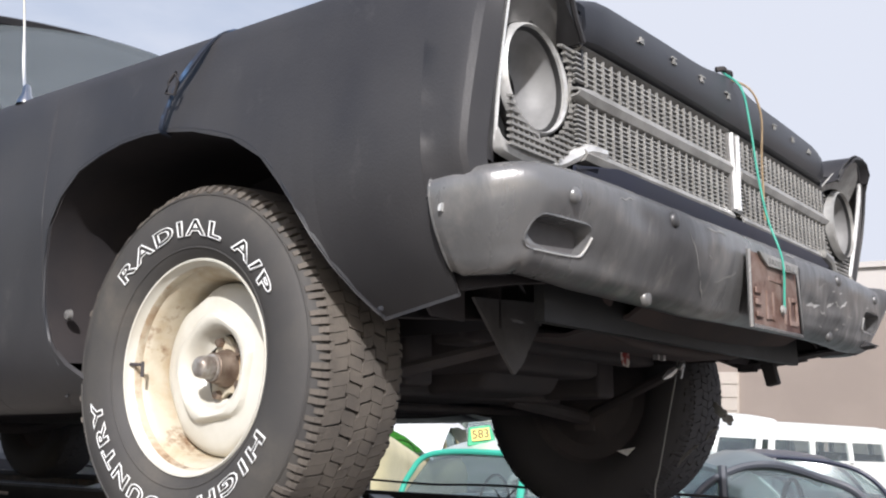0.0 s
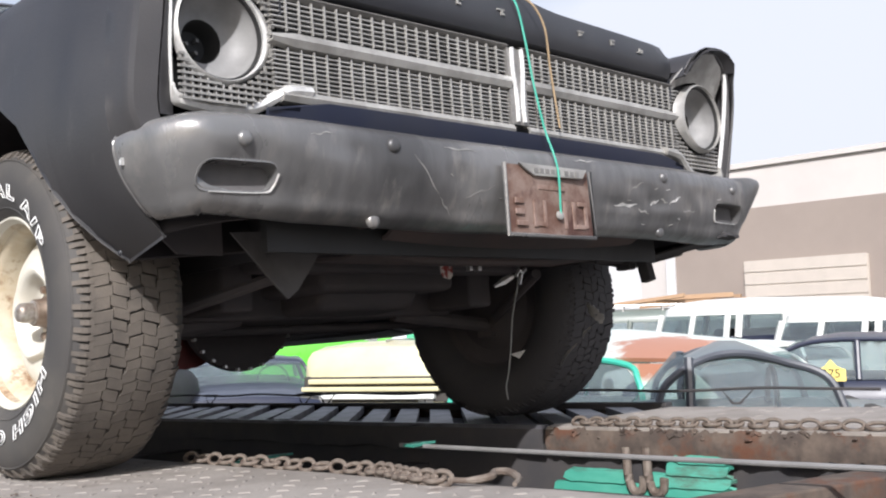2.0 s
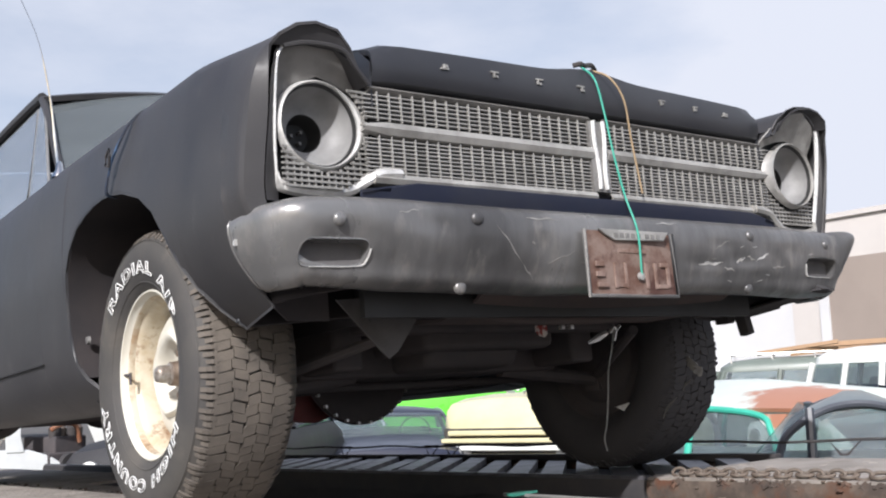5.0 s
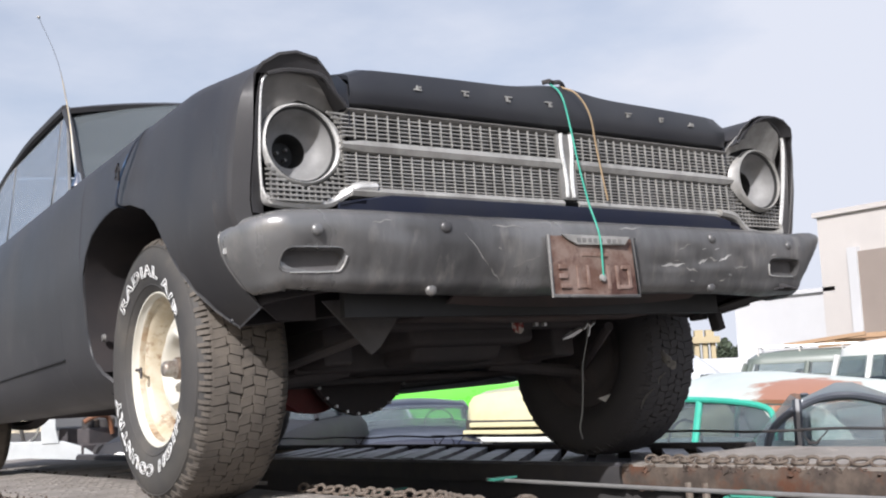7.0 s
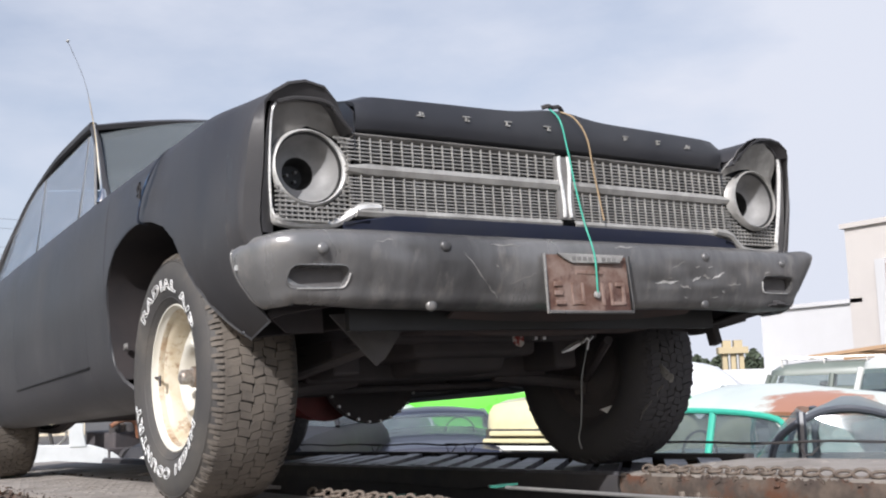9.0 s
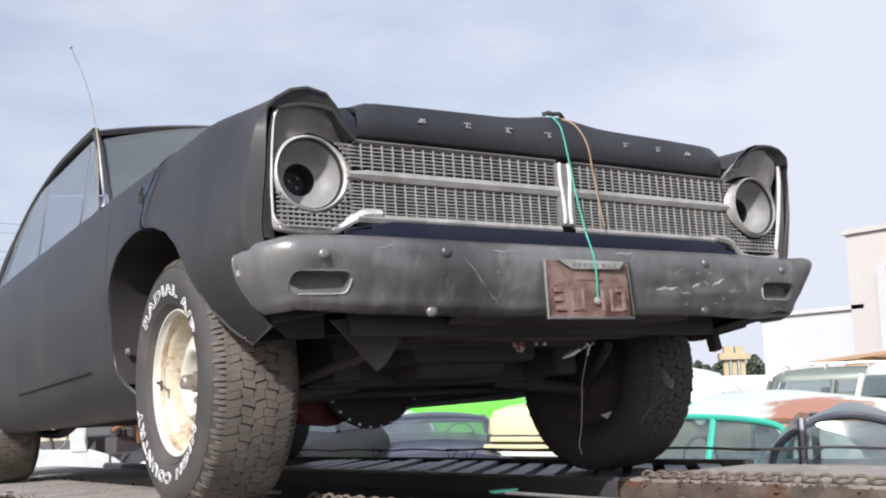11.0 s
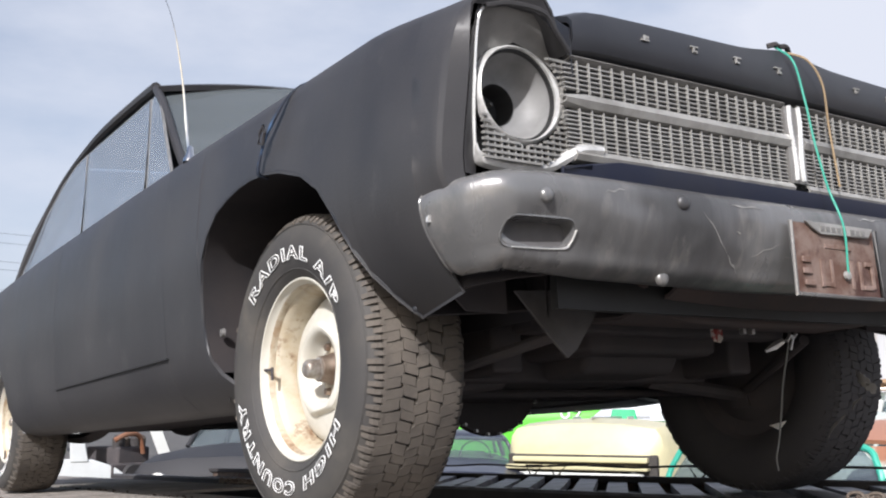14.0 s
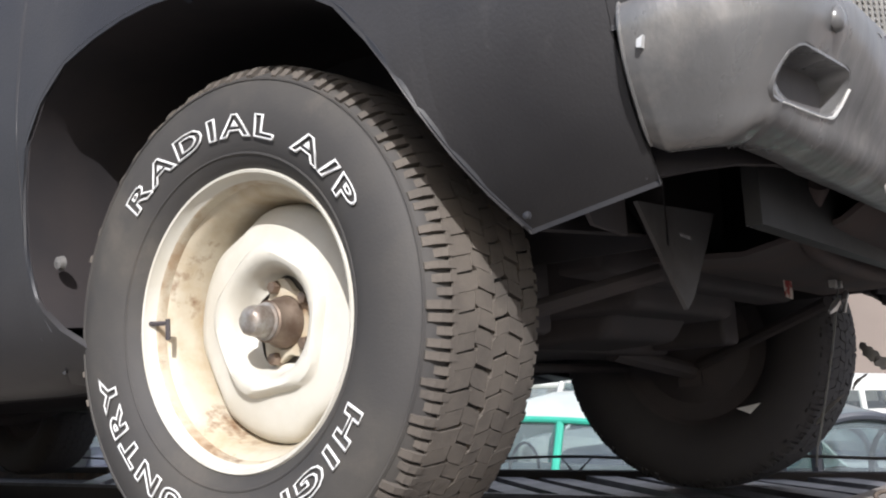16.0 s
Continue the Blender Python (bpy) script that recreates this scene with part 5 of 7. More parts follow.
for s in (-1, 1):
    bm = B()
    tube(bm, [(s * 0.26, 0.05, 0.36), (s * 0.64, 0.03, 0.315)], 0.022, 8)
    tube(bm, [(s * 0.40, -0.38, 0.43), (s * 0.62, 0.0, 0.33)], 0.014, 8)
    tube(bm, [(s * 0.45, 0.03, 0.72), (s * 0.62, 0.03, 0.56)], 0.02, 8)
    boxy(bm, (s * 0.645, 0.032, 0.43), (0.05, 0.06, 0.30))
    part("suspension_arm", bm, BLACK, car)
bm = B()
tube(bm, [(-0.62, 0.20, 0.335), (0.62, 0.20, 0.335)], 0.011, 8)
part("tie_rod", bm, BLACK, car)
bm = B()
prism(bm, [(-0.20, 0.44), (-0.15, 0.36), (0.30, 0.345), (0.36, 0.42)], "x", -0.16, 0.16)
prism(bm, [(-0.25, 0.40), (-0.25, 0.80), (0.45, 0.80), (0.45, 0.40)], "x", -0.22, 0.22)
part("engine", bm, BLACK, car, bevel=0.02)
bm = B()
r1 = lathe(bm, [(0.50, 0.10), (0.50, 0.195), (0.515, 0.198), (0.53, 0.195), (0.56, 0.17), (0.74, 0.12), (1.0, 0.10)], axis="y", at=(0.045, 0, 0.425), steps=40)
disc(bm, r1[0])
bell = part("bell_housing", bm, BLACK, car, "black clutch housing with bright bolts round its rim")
for k in range(14):
    bm = B()
    a = math.pi * (1.02 + 0.96 * k / 13)
    lathe(bm, [(0.488, 0.0004), (0.488, 0.0055), (0.502, 0.0055)], axis="y", at=(0.045 + 0.192 * math.cos(a), 0, 0.425 + 0.192 * math.sin(a)), steps=6)
    part("rim_bolt", bm, FOIL, bell, smooth=False)
bm = B()
lathe(bm, [(0.56, 0.05), (0.58, 0.150), (0.66, 0.145), (0.9, 0.10)], axis="y", at=(-0.10, 0, 0.395), steps=28)
part("red_casing", bm, REDPAINT, car, "red-painted casing under the engine")
bm = B()
tube(bm, [(0.0, 1.0, 0.42), (0.0, 2.95, 0.40)], 0.04, 12)
tube(bm, [(-0.70, REAR_Y, 0.388), (0.70, REAR_Y, 0.388)], 0.045, 12)
lathe(bm, [(2.84, 0.03), (2.87, 0.060), (2.95, 0.072), (3.04, 0.062), (3.07, 0.02)], axis="y", at=(0, 0, 0.388), steps=24)
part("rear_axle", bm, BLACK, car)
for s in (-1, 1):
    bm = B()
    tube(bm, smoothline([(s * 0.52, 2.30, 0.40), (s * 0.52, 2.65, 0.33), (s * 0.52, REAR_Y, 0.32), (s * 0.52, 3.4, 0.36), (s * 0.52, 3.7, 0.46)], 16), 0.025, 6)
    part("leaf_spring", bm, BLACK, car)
bm = B()
tube(bm, smoothline([(0.30, 0.3, 0.42), (0.34, 0.9, 0.37), (0.36, 1.7, 0.37), (0.34, 2.4, 0.36)], 14), 0.028, 10)
lathe(bm, [(1.5, 0.02), (1.52, 0.08), (2.0, 0.08), (2.02, 0.02)], axis="y", at=(0.36, 0, 0.365), steps=20)
part("exhaust_pipe", bm, BROWNED, car)
# right-hand bumper bracket and tow tongue
bm = B()
prism(bm, [(-0.78, 0.49), (-0.55, 0.488), (-0.40, 0.452), (-0.36, 0.47), (-0.36, 0.52), (-0.70, 0.53)], "x", 0.735, 0.765)
boxy(bm, (0.745, -0.49, 0.435), (0.03, 0.035, 0.075), Matrix.Rotation(radians(-12), 4, "X"))
boxy(bm, (0.735, -0.43, 0.452), (0.03, 0.05, 0.03))
part("bumper_bracket", bm, STEELDARK, car, bevel=0.004)
bm = B()
sheet(bm, [[(x, -0.76, 0.495), (x, -0.60, 0.478), (x, -0.42, 0.455)] for x in (0.715, 0.75, 0.80)])
part("bracket_web", bm, STEELDARK, car, solid=0.006)
# loose wiring and foil under the bumper
bm = B()
tube(bm, smoothline([(0.262, -0.44, 0.440), (0.262, -0.43, 0.39), (0.247, -0.42, 0.32), (0.255, -0.40, 0.25), (0.261, -0.38, 0.18), (0.257, -0.37, 0.14), (0.272, -0.36, 0.108)], 26), 0.0022, 5)
part("hanging_wire", bm, WIRE, car, "thin grey wire hanging down")
bm = B()
tube(bm, [(0.155, -0.45, 0.390), (0.19, -0.45, 0.403), (0.225, -0.45, 0.417)], [0.004, 0.010, 0.007], 5, flat=0.5)
tube(bm, [(0.225, -0.46, 0.415), (0.24, -0.46, 0.430), (0.255, -0.455, 0.423), (0.275, -0.45, 0.435)], 0.005, 5)
tube(bm, [(0.255, -0.455, 0.423), (0.25, -0.45, 0.395)], 0.004, 5)
part("foil_scrap", bm, FOIL, car, "crumpled foil round loose wiring", smooth=False)
bm = B()
for dx in (0.0, 0.03):
    boxy(bm, (0.02 + dx, -0.50, 0.428), (0.010, 0.012, 0.012))
part("clip", bm, FOIL, car, smooth=False)

# a scrap of red rag caught under the nose
bm = B()
sheet(bm, [[(0.00 + 0.013 * i, -0.425 + 0.004 * math.sin(2.1 * i), 0.452 + 0.010 * math.sin(1.3 * i + 0.8 * j) - 0.011 * j) for i in range(4)] for j in range(4)])
part("rag", bm, RAG, car, "scrap of red and white rag", solid=0.002)
# pale scuffs and a torn tag on the inner side of the far front tyre
for a, b, w in (((-0.377, 0.351), (-0.43, 0.30), 0.016), ((-0.405, 0.33), (-0.425, 0.29), 0.012), ((-0.385, 0.283), (-0.35, 0.25), 0.005), ((-0.33, 0.24), (-0.262, 0.177), 0.006)):
    bm = B()
    tube(bm, smoothline([(0.612, a[0], a[1]), (0.606, (a[0] + b[0]) / 2 + 0.006, (a[1] + b[1]) / 2), (0.612, b[0], b[1])], 9), [w * q for q in (0.2, 0.7, 0.5, 1, 0.8, 1, 0.5, 0.8, 0.2)], 6, flat=0.3)
    part("tyre_scuff", bm, BEZEL, car, "pale scuff on the tyre")
bm = B()
prism(bm, [(-0.085, 0.222), (-0.145, 0.232), (-0.118, 0.208)], "x", 0.598, 0.601)
part("tag", bm, LETTER, car, "torn white tag", smooth=False)
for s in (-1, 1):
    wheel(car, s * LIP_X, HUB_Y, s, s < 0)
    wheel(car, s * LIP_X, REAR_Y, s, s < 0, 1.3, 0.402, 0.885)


# ---------------------------------------------------------------- the trailer
DECK_ROOT = ROOT @ pose(0, 0, FLOOR_Z - 0.002, 1.03)
trailer = empty("car_trailer", DECK_ROOT, "old steel car trailer with dusty plate tracks and dark slatted deck", "trailer")


def track_plate(x0, x1, y0, y1, name):
    """A worn plate track with a ragged, rusty edge on both sides."""
    bm = B()
    ys = np.linspace(y0, y1, 50)
    sheet(bm, [[(x0 + random.uniform(-0.006, 0.006), y, -0.004), (x0 + 0.03, y, 0), ((x0 + x1) / 2, y, 0.0), (x1 - 0.03, y, 0), (x1 + random.uniform(-0.006, 0.006), y, -0.004)] for y in ys])
    tr = part(name, bm, DECK, trailer, "dusty raised-pattern deck plate", solid=0.012)
    return tr


random.seed(11)
left_track = track_plate(-0.935, -0.458, -1.70, 5.6, "deck_track")
track_plate(-0.454, -0.30, 0.55, 5.6, "deck_track")
track_plate(-0.296, 0.12, 2.25, 5.6, "deck_track")
right_plate = track_plate(0.440, 1.060, -2.40, -0.34, "deck_track")
for tr, x0, x1, y0, y1 in ((left_track, -0.925, -0.47, -1.68, 5.5), (right_plate, 0.45, 1.05, -2.38, -0.35)):
    # raised bars of the tread pattern, in turned pairs
    vs, fs = [], []
    nx, ny = int((x1 - x0) / 0.046), int((y1 - y0) / 0.046)
    for i in range(nx):
        for j in range(ny):
            if random.random() < (0.72 if x0 > 0 else 0.30):
                continue
            cx, cy = x0 + 0.046 * (i + 0.5), y0 + 0.046 * (j + 0.5)
            a = radians(45 if (i + j) % 2 else -45) + random.uniform(-0.1, 0.1)
            c, sn = math.cos(a), math.sin(a)
            k = len(vs)
            for u, v, z in ((-0.012, -0.004, 0), (0.012, -0.004, 0), (0.012, 0.004, 0), (-0.012, 0.004, 0), (-0.008, -0.001, 0.0018), (0.008, -0.001, 0.0018), (0.008, 0.001, 0.0018), (-0.008, 0.001, 0.0018)):
                vs.append((cx + u * c - v * sn, cy + u * sn + v * c, z))
            for f in ((4, 5, 6, 7), (0, 1, 5, 4), (1, 2, 6, 5), (2, 3, 7, 6), (3, 0, 4, 7)):
                fs.append(tuple(k + q for q in f))
    me = bpy.data.meshes.new("tread_pattern")
    me.from_pydata(vs, [], fs)
    tagged(linked("tread_pattern", me, DECK, tr), kind="stuff")
# side beams of the tracks with torn, rusty edges
for x, y0, y1, h, stuff_ in ((-0.93, -1.70, 5.6, 0.045, DECKRUST), (-0.463, -1.70, 5.6, 0.10, STEELDARK), (0.445, -2.40, -0.34, 0.075, DECKRUST), (0.445, -0.33, 5.6, 0.075, STEELDARK), (1.055, -2.40, 5.6, 0.13, DECKRUST)):
    bm = B()
    n = 90
    sheet(bm, [[(x, y, -0.013), (x - 0.006 * math.copysign(1, x), y, -h * 0.5), (x, y, -h + random.uniform(-0.006, 0.012))] for y in np.linspace(y0, y1, n)])
    part("side_beam", bm, stuff_, trailer, solid=0.012)
# clods of rust and dirt along the edges
for x, y0, y1, n in ((-0.935, -0.6, 5.0, 120), (0.440, -2.3, -0.4, 110), (-0.465, 0.6, 4.5, 90)):
    bm = B()
    for k in range(n):
        y = random.uniform(y0, y1)
        r = random.choice((0.002, 0.003, 0.004, 0.006))
        m = Matrix.Translation((x + random.uniform(-0.015, 0.02), y, random.uniform(-0.03, -0.004) if x > 0 else 0.002)) @ Matrix.Diagonal((r, r * random.uniform(1, 2.4), r * random.uniform(0.5, 0.9), 1)) @ Matrix.Rotation(random.uniform(0, 3), 4, "Z")
        bmesh.ops.create_icosphere(bm, subdivisions=1, radius=1, matrix=m)
    tagged(part("edge_dirt", bm, DECKRUST, trailer, smooth=False), kind="stuff")
# torn curls and flakes of rusted metal hanging from the plates' edges
for x, y0, y1, n, sd_ in ((-0.938, -0.9, 5.0, 70, -1), (0.436, -2.3, -0.36, 90, -1)):
    bm = B()
    for k in range(n):
        y = random.uniform(y0, y1)
        w, drop, out = random.uniform(0.006, 0.030), random.uniform(0.006, 0.026), random.uniform(0.0, 0.012)
        skew = random.uniform(-0.02, 0.02)
        sheet(bm, [[(x + sd_ * out * u * u + 0.004, y + v * w + skew * u, -0.006 - drop * u * (1 - 0.5 * abs(v)) + 0.004 * math.sin(7 * v + k)) for v in (-0.5, -0.2, 0.15, 0.5)] for u in (0, 0.5, 1)])
    tagged(part("flaking_rust", bm, DECKRUST, trailer, smooth=False, solid=0.004), kind="stuff")
# dark slats of the other track, each a pressed bar
bm = B()
prism(bm, [(0.476, -0.052), (1.02, 0.518), (1.02, 0.622), (0.476, 0.052)], "z", -0.026, 0.0)
first = part("deck_slat", bm, RIB, trailer, smooth=False)
first.location = (0, -0.72, 0)
for k in range(1, 19):
    o = linked("deck_slat", first.data, None, trailer)
    o.location = (0, -0.72 + 0.165 * k, random.uniform(-0.003, 0.001))
    o.rotation_euler = (random.uniform(-0.008, 0.008), random.uniform(-0.008, 0.008), 0)
bm = B()
boxy(bm, (0.458, 2.65, -0.012), (0.016, 5.95, 0.022))
part("slat_rail", bm, RIB, trailer, smooth=False)
bm = B()
boxy(bm, (1.045, 2.65, 0.000), (0.035, 5.95, 0.026))
part("slat_rail", bm, STEELDARK, trailer, bevel=0.004)
# black sheets added to fill the dark below the slats and between the tracks
bm = B()
boxy(bm, (0.75, 2.65, -0.048), (0.60, 5.95, 0.012))
part("slat_dark_sheet", bm, STEELDARK, trailer, "black sheet added for the dark under the slats", smooth=False)
bm = B()
boxy(bm, (0.01, 1.65, -0.215), (0.86, 7.9, 0.012))
part("belly_dark_sheet", bm, STEELDARK, trailer, "black sheet added for the dark between the tracks", smooth=False)
# frame below: two beams, cross members, a pipe rail and green-painted steps
for x in (-0.36, 0.36):
    bm = B()
    boxy(bm, (x, 1.9, -0.26), (0.10, 8.2, 0.20))
    part("frame_beam", bm, STEELDARK, trailer, bevel=0.008)
bm = B()
boxy(bm, (0.045, -1.235, -0.105), (0.78, 0.10, 0.09), Matrix.Rotation(radians(-15), 4, "Z"))
part("cross_member", bm, DECKRUST, trailer, "rusty brown cross beam", bevel=0.006)
for y in (-2.1, 0.2, 1.5, 2.8, 4.1, 5.4):
    bm = B()
    boxy(bm, (0.06, y, -0.17), (2.0, 0.09, 0.10))
    part("cross_member", bm, STEELDARK, trailer, bevel=0.006)
bm = B()
tube(bm, [(0.045, -0.19, -0.014), (0.035, -0.9, -0.018), (0.02, -1.5, -0.018), (0.02, -2.3, -0.018)], 0.0055, 8)
part("pipe_rail", bm, FRAMEGREY, trailer)
# black sheet added to close off the view under the deck
bm = B()
boxy(bm, (0.470, 1.55, -0.33), (0.012, 7.9, 0.56))
part("dark_side_sheet", bm, STEELDARK, trailer, "black sheet added under the deck to close the view", smooth=False)
# green-painted boards fixed low on the side, some broken short
for y0, y1, z in ((-0.885, -0.74, -0.072), (-0.88, -0.715, -0.101), (-0.885, -0.655, -0.130), (-0.60, -0.40, -0.128), (-0.89, -0.36, -0.160), (-0.92, -0.34, -0.190)):
    bm = B()
    rows = []
    for q in np.linspace(0, 1, 12):
        y = y0 + (y1 - y0) * q
        ends = 0.008 * random.random() if q in (0, 1) else 0.0015 * random.random()
        dy = random.uniform(-0.012, 0.012) if q in (0, 1) else 0
        rows.append([(0.447, y + dy, z + 0.0115 - ends), (0.441, y, z + 0.010 - ends), (0.437, y - dy * 0.5, z - 0.009 + ends), (0.443, y + dy, z - 0.0125 + ends)])
    sheet(bm, rows)
    part("board", bm, TEAL, trailer, "weathered green-painted board", solid=0.010)
for x, y, z, w, d in ((0.02, 0.42, -0.07, 0.13, 0.035), (0.045, -0.26, -0.012, 0.05, 0.03)):
    bm = B()
    prism(bm, [(x - w, y - d), (x + w, y - d * 0.2), (x + w * 0.3, y + d), (x - w * 0.8, y + d * 0.5)], "z", z, z + 0.006)
    part("paint_scrap", bm, TEAL, trailer, "scrap of green-painted sheet", smooth=False)
for y in (-0.60, -0.66):
    bm = B()
    tube(bm, smoothline([(0.43, y, -0.05), (0.425, y - 0.005, -0.12), (0.425, y - 0.02, -0.155), (0.425, y - 0.045, -0.15), (0.425, y - 0.05, -0.12)], 14), 0.011, 8)
    part("hook", bm, CHAIN, trailer, "rusty steel hook")
# trailer wheels and stand
for x in (-0.72, 0.86):
    for y in (2.3, 3.3):
        bm = B()
        lathe(bm, [(-0.10, 0.19), (-0.11, 0.30), (-0.07, 0.37), (0.07, 0.37), (0.11, 0.30), (0.10, 0.19), (-0.10, 0.19)], at=(x, y, -0.80 - 0.031 * (y - 2.8)), steps=32)
        part("trailer_tyre", bm, RUBBER, trailer)
for y in (2.3, 3.3):
    bm = B()
    tube(bm, [(-0.72, y, -0.80 - 0.031 * (y - 2.8)), (0.86, y, -0.80 - 0.031 * (y - 2.8))], 0.05, 10)
    lathe(bm, [(-0.72, 0.02), (-0.72, 0.19), (-0.62, 0.19), (-0.62, 0.02)], at=(0, y, -0.80 - 0.031 * (y - 2.8)), steps=24)
    part("trailer_axle", bm, STEELDARK, trailer)
bm = B()
for x in (-0.36, 0.36):
    boxy(bm, (x, 2.8, -0.58), (0.06, 1.1, 0.46))
    boxy(bm, (x, -1.9, -0.70), (0.09, 0.09, 0.80))
    boxy(bm, (x, -1.9, -1.15), (0.22, 0.22, 0.12))
part("stand", bm, STEELDARK, trailer, bevel=0.006)


# chain lying along the inner edge of the plate track
def chain(pts, pitch, parent_m, label):
    c = empty("chain", parent_m, label, "chain", "deck chains")
    length = sum((Vector(b) - Vector(a)).length for a, b in zip(pts, pts[1:]))
    n = int(length / pitch)
    ln = smoothline(pts, n + 1)
    bm = B()
    loop = []
    for k in range(16):
        a = 2 * math.pi * k / 16
        loop.append((0.0115 * math.cos(a), (0.012 + 0.010) * math.sin(a) * 1.05, 0))
    tube(bm, loop, 0.0048, 6, closed=True)
    me = bpy.data.meshes.new("link")
    bm.to_mesh(me)
    bm.free()
    for p in me.polygons:
        p.use_smooth = True
    me.materials.append(CHAIN)
    for k in range(n):
        a, b = ln[k], ln[k + 1]
        d = (b - a).normalized()
        q = d.to_track_quat("Y", "Z").to_matrix().to_4x4()
        o = new("link", me)
        o.parent = c
        o.matrix_local = Matrix.Translation((a + b) / 2) @ q @ Matrix.Rotation(radians(22 if k % 2 else 68) + random.uniform(-0.2, 0.2), 4, "Y")
    return c


chain([(-0.482, -0.05, 0.012), (-0.474, -0.27, 0.011), (-0.462, -0.44, 0.009), (-0.462, -0.66, 0.010), (-0.485, -0.76, 0.012), (-0.513, -0.84, 0.012), (-0.516, -0.93, 0.012)], 0.030, DECK_ROOT, "rusty steel chain lying along the deck track")
chain([(0.09, 2.75, 0.018), (0.06, 2.60, 0.018), (0.085, 2.48, 0.018), (0.055, 2.36, 0.018), (0.08, 2.28, 0.016)], 0.032, DECK_ROOT, "rusty steel chain lying on the plate's inner corner")
chain([(0.462, -0.42, 0.009), (0.456, -0.60, 0.009), (0.462, -0.80, 0.008), (0.455, -1.0, 0.009), (0.46, -1.3, 0.008)], 0.034, DECK_ROOT, "rusty chain lying along the plate's edge")

hook = B()
tube(hook, smoothline([(-0.515, -0.935, 0.010), (-0.505, -0.975, 0.010), (-0.478, -0.995, 0.014), (-0.458, -0.985, 0.018), (-0.450, -1.01, 0.018), (-0.468, -1.045, 0.012), (-0.50, -1.065, 0.008)], 22), [0.005] * 4 + [0.0065] * 14 + [0.004] * 4, 8)
grab = part("grab_hook", hook, CHAIN, None)
grab.matrix_world = DECK_ROOT
tagged(grab, "rusty steel grab hook lying at the chain's end", "hook")

# black elastic cords with wire hooks along the far rail
bc = empty("bungee_cord", DECK_ROOT, "black elastic cord with open wire hooks along the rail", "cord")
bm = B()
pts = []
for k in range(26):
    y = 3.4 - 0.175 * k
    pts.append((1.075 + 0.006 * math.sin(k), y, 0.048 + 0.004 * math.sin(k * 1.7)))
tube(bm, smoothline(pts, 80), 0.0048, 6)
part("cord", bm, STEELDARK, bc)
for y in (2.35, 1.58, 1.42, 0.62, -0.55):
    bm = B()
    tube(bm, [(1.07, y - 0.055, 0.050), (1.06, y - 0.012, 0.008), (1.06, y + 0.012, 0.008), (1.07, y + 0.055, 0.050)], 0.0042, 6, closed=True)
    part("wire_hook", bm, STEELDARK, bc)
# ---------------------------------------------------------------- the yard
bm = B()
n = 24
sheet(bm, [[(x, y, 0) for x in np.linspace(-900, 900, n)] for y in np.linspace(-900, 900, n)])
tagged(part("ground", bm, ASPHALT, None, smooth=False), "dusty grey-brown yard ground", "ground", kind="structure")

EYE0 = (-1.78, -2.70)


def spot(az, d, eye=EYE0):
    return eye[0] + d * math.sin(radians(az)), eye[1] + d * math.cos(radians(az))


def paint(name, c, rust=None, **k):
    return material(name, c, k.get("rough", 0.38), second=tuple(x * 0.8 for x in c), scale=3, amount=0.6, third=rust, third_scale=k.get("ts", 1.3), third_ramp=k.get("tr", (0.56, 0.66)), coat=k.get("coat", 0.2), bump=0.02, patch=k.get("patch"))


P_WHITE = paint("chalky_white_paint", (0.72, 0.73, 0.70), (0.55, 0.52, 0.46), tr=(0.6, 0.8))
P_RUSTROOF = paint("white_roof_with_rust", (0.60, 0.66, 0.61), (0.36, 0.165, 0.10), ts=1.9, tr=(0.58, 0.72), patch=((-0.45, -0.62, 1.40), 0.54, (0.36, 0.165, 0.10)))
P_TEAL = paint("green_frames", (0.06, 0.44, 0.32))
P_GREYGREEN = paint("grey_green_paint", (0.115, 0.145, 0.145), (0.17, 0.18, 0.17), tr=(0.6, 0.75))
P_SLATE = paint("slate_grey_paint", (0.060, 0.066, 0.080))
P_STEEL = paint("dull_silver_paint", (0.42, 0.43, 0.44))
P_DARK = paint("dark_navy_paint", (0.020, 0.024, 0.045))
P_SOOT = material("sun_dulled_black_paint", (0.016, 0.016, 0.020), 0.65, second=(0.028, 0.027, 0.030), scale=3, amount=0.7, bump=0.02)
P_CREAM = paint("cream_car_paint", (0.64, 0.585, 0.36), (0.54, 0.49, 0.30), tr=(0.5, 0.8))
P_GREEN = paint("bright_green_paint", (0.10, 0.52, 0.03), rough=0.3)
P_RED = paint("faded_red_paint", (0.17, 0.035, 0.036))
P_BUSGREEN = paint("pale_green_paint", (0.15, 0.175, 0.155))
P_TIN = paint("pale_grey_paint", (0.60, 0.62, 0.62))
SHEETING = material("white_plastic_sheet", (0.82, 0.83, 0.84), 0.25, second=(0.66, 0.68, 0.70), scale=6, amount=0.7, bump=0.3, bump_scale=9)
INTERIOR = material("car_interior", (0.05, 0.045, 0.04), 0.8)
WOODY = material("weathered_wood", (0.34, 0.22, 0.13), 0.8, second=(0.20, 0.12, 0.07), scale=8, stretch=(1, 6, 6))


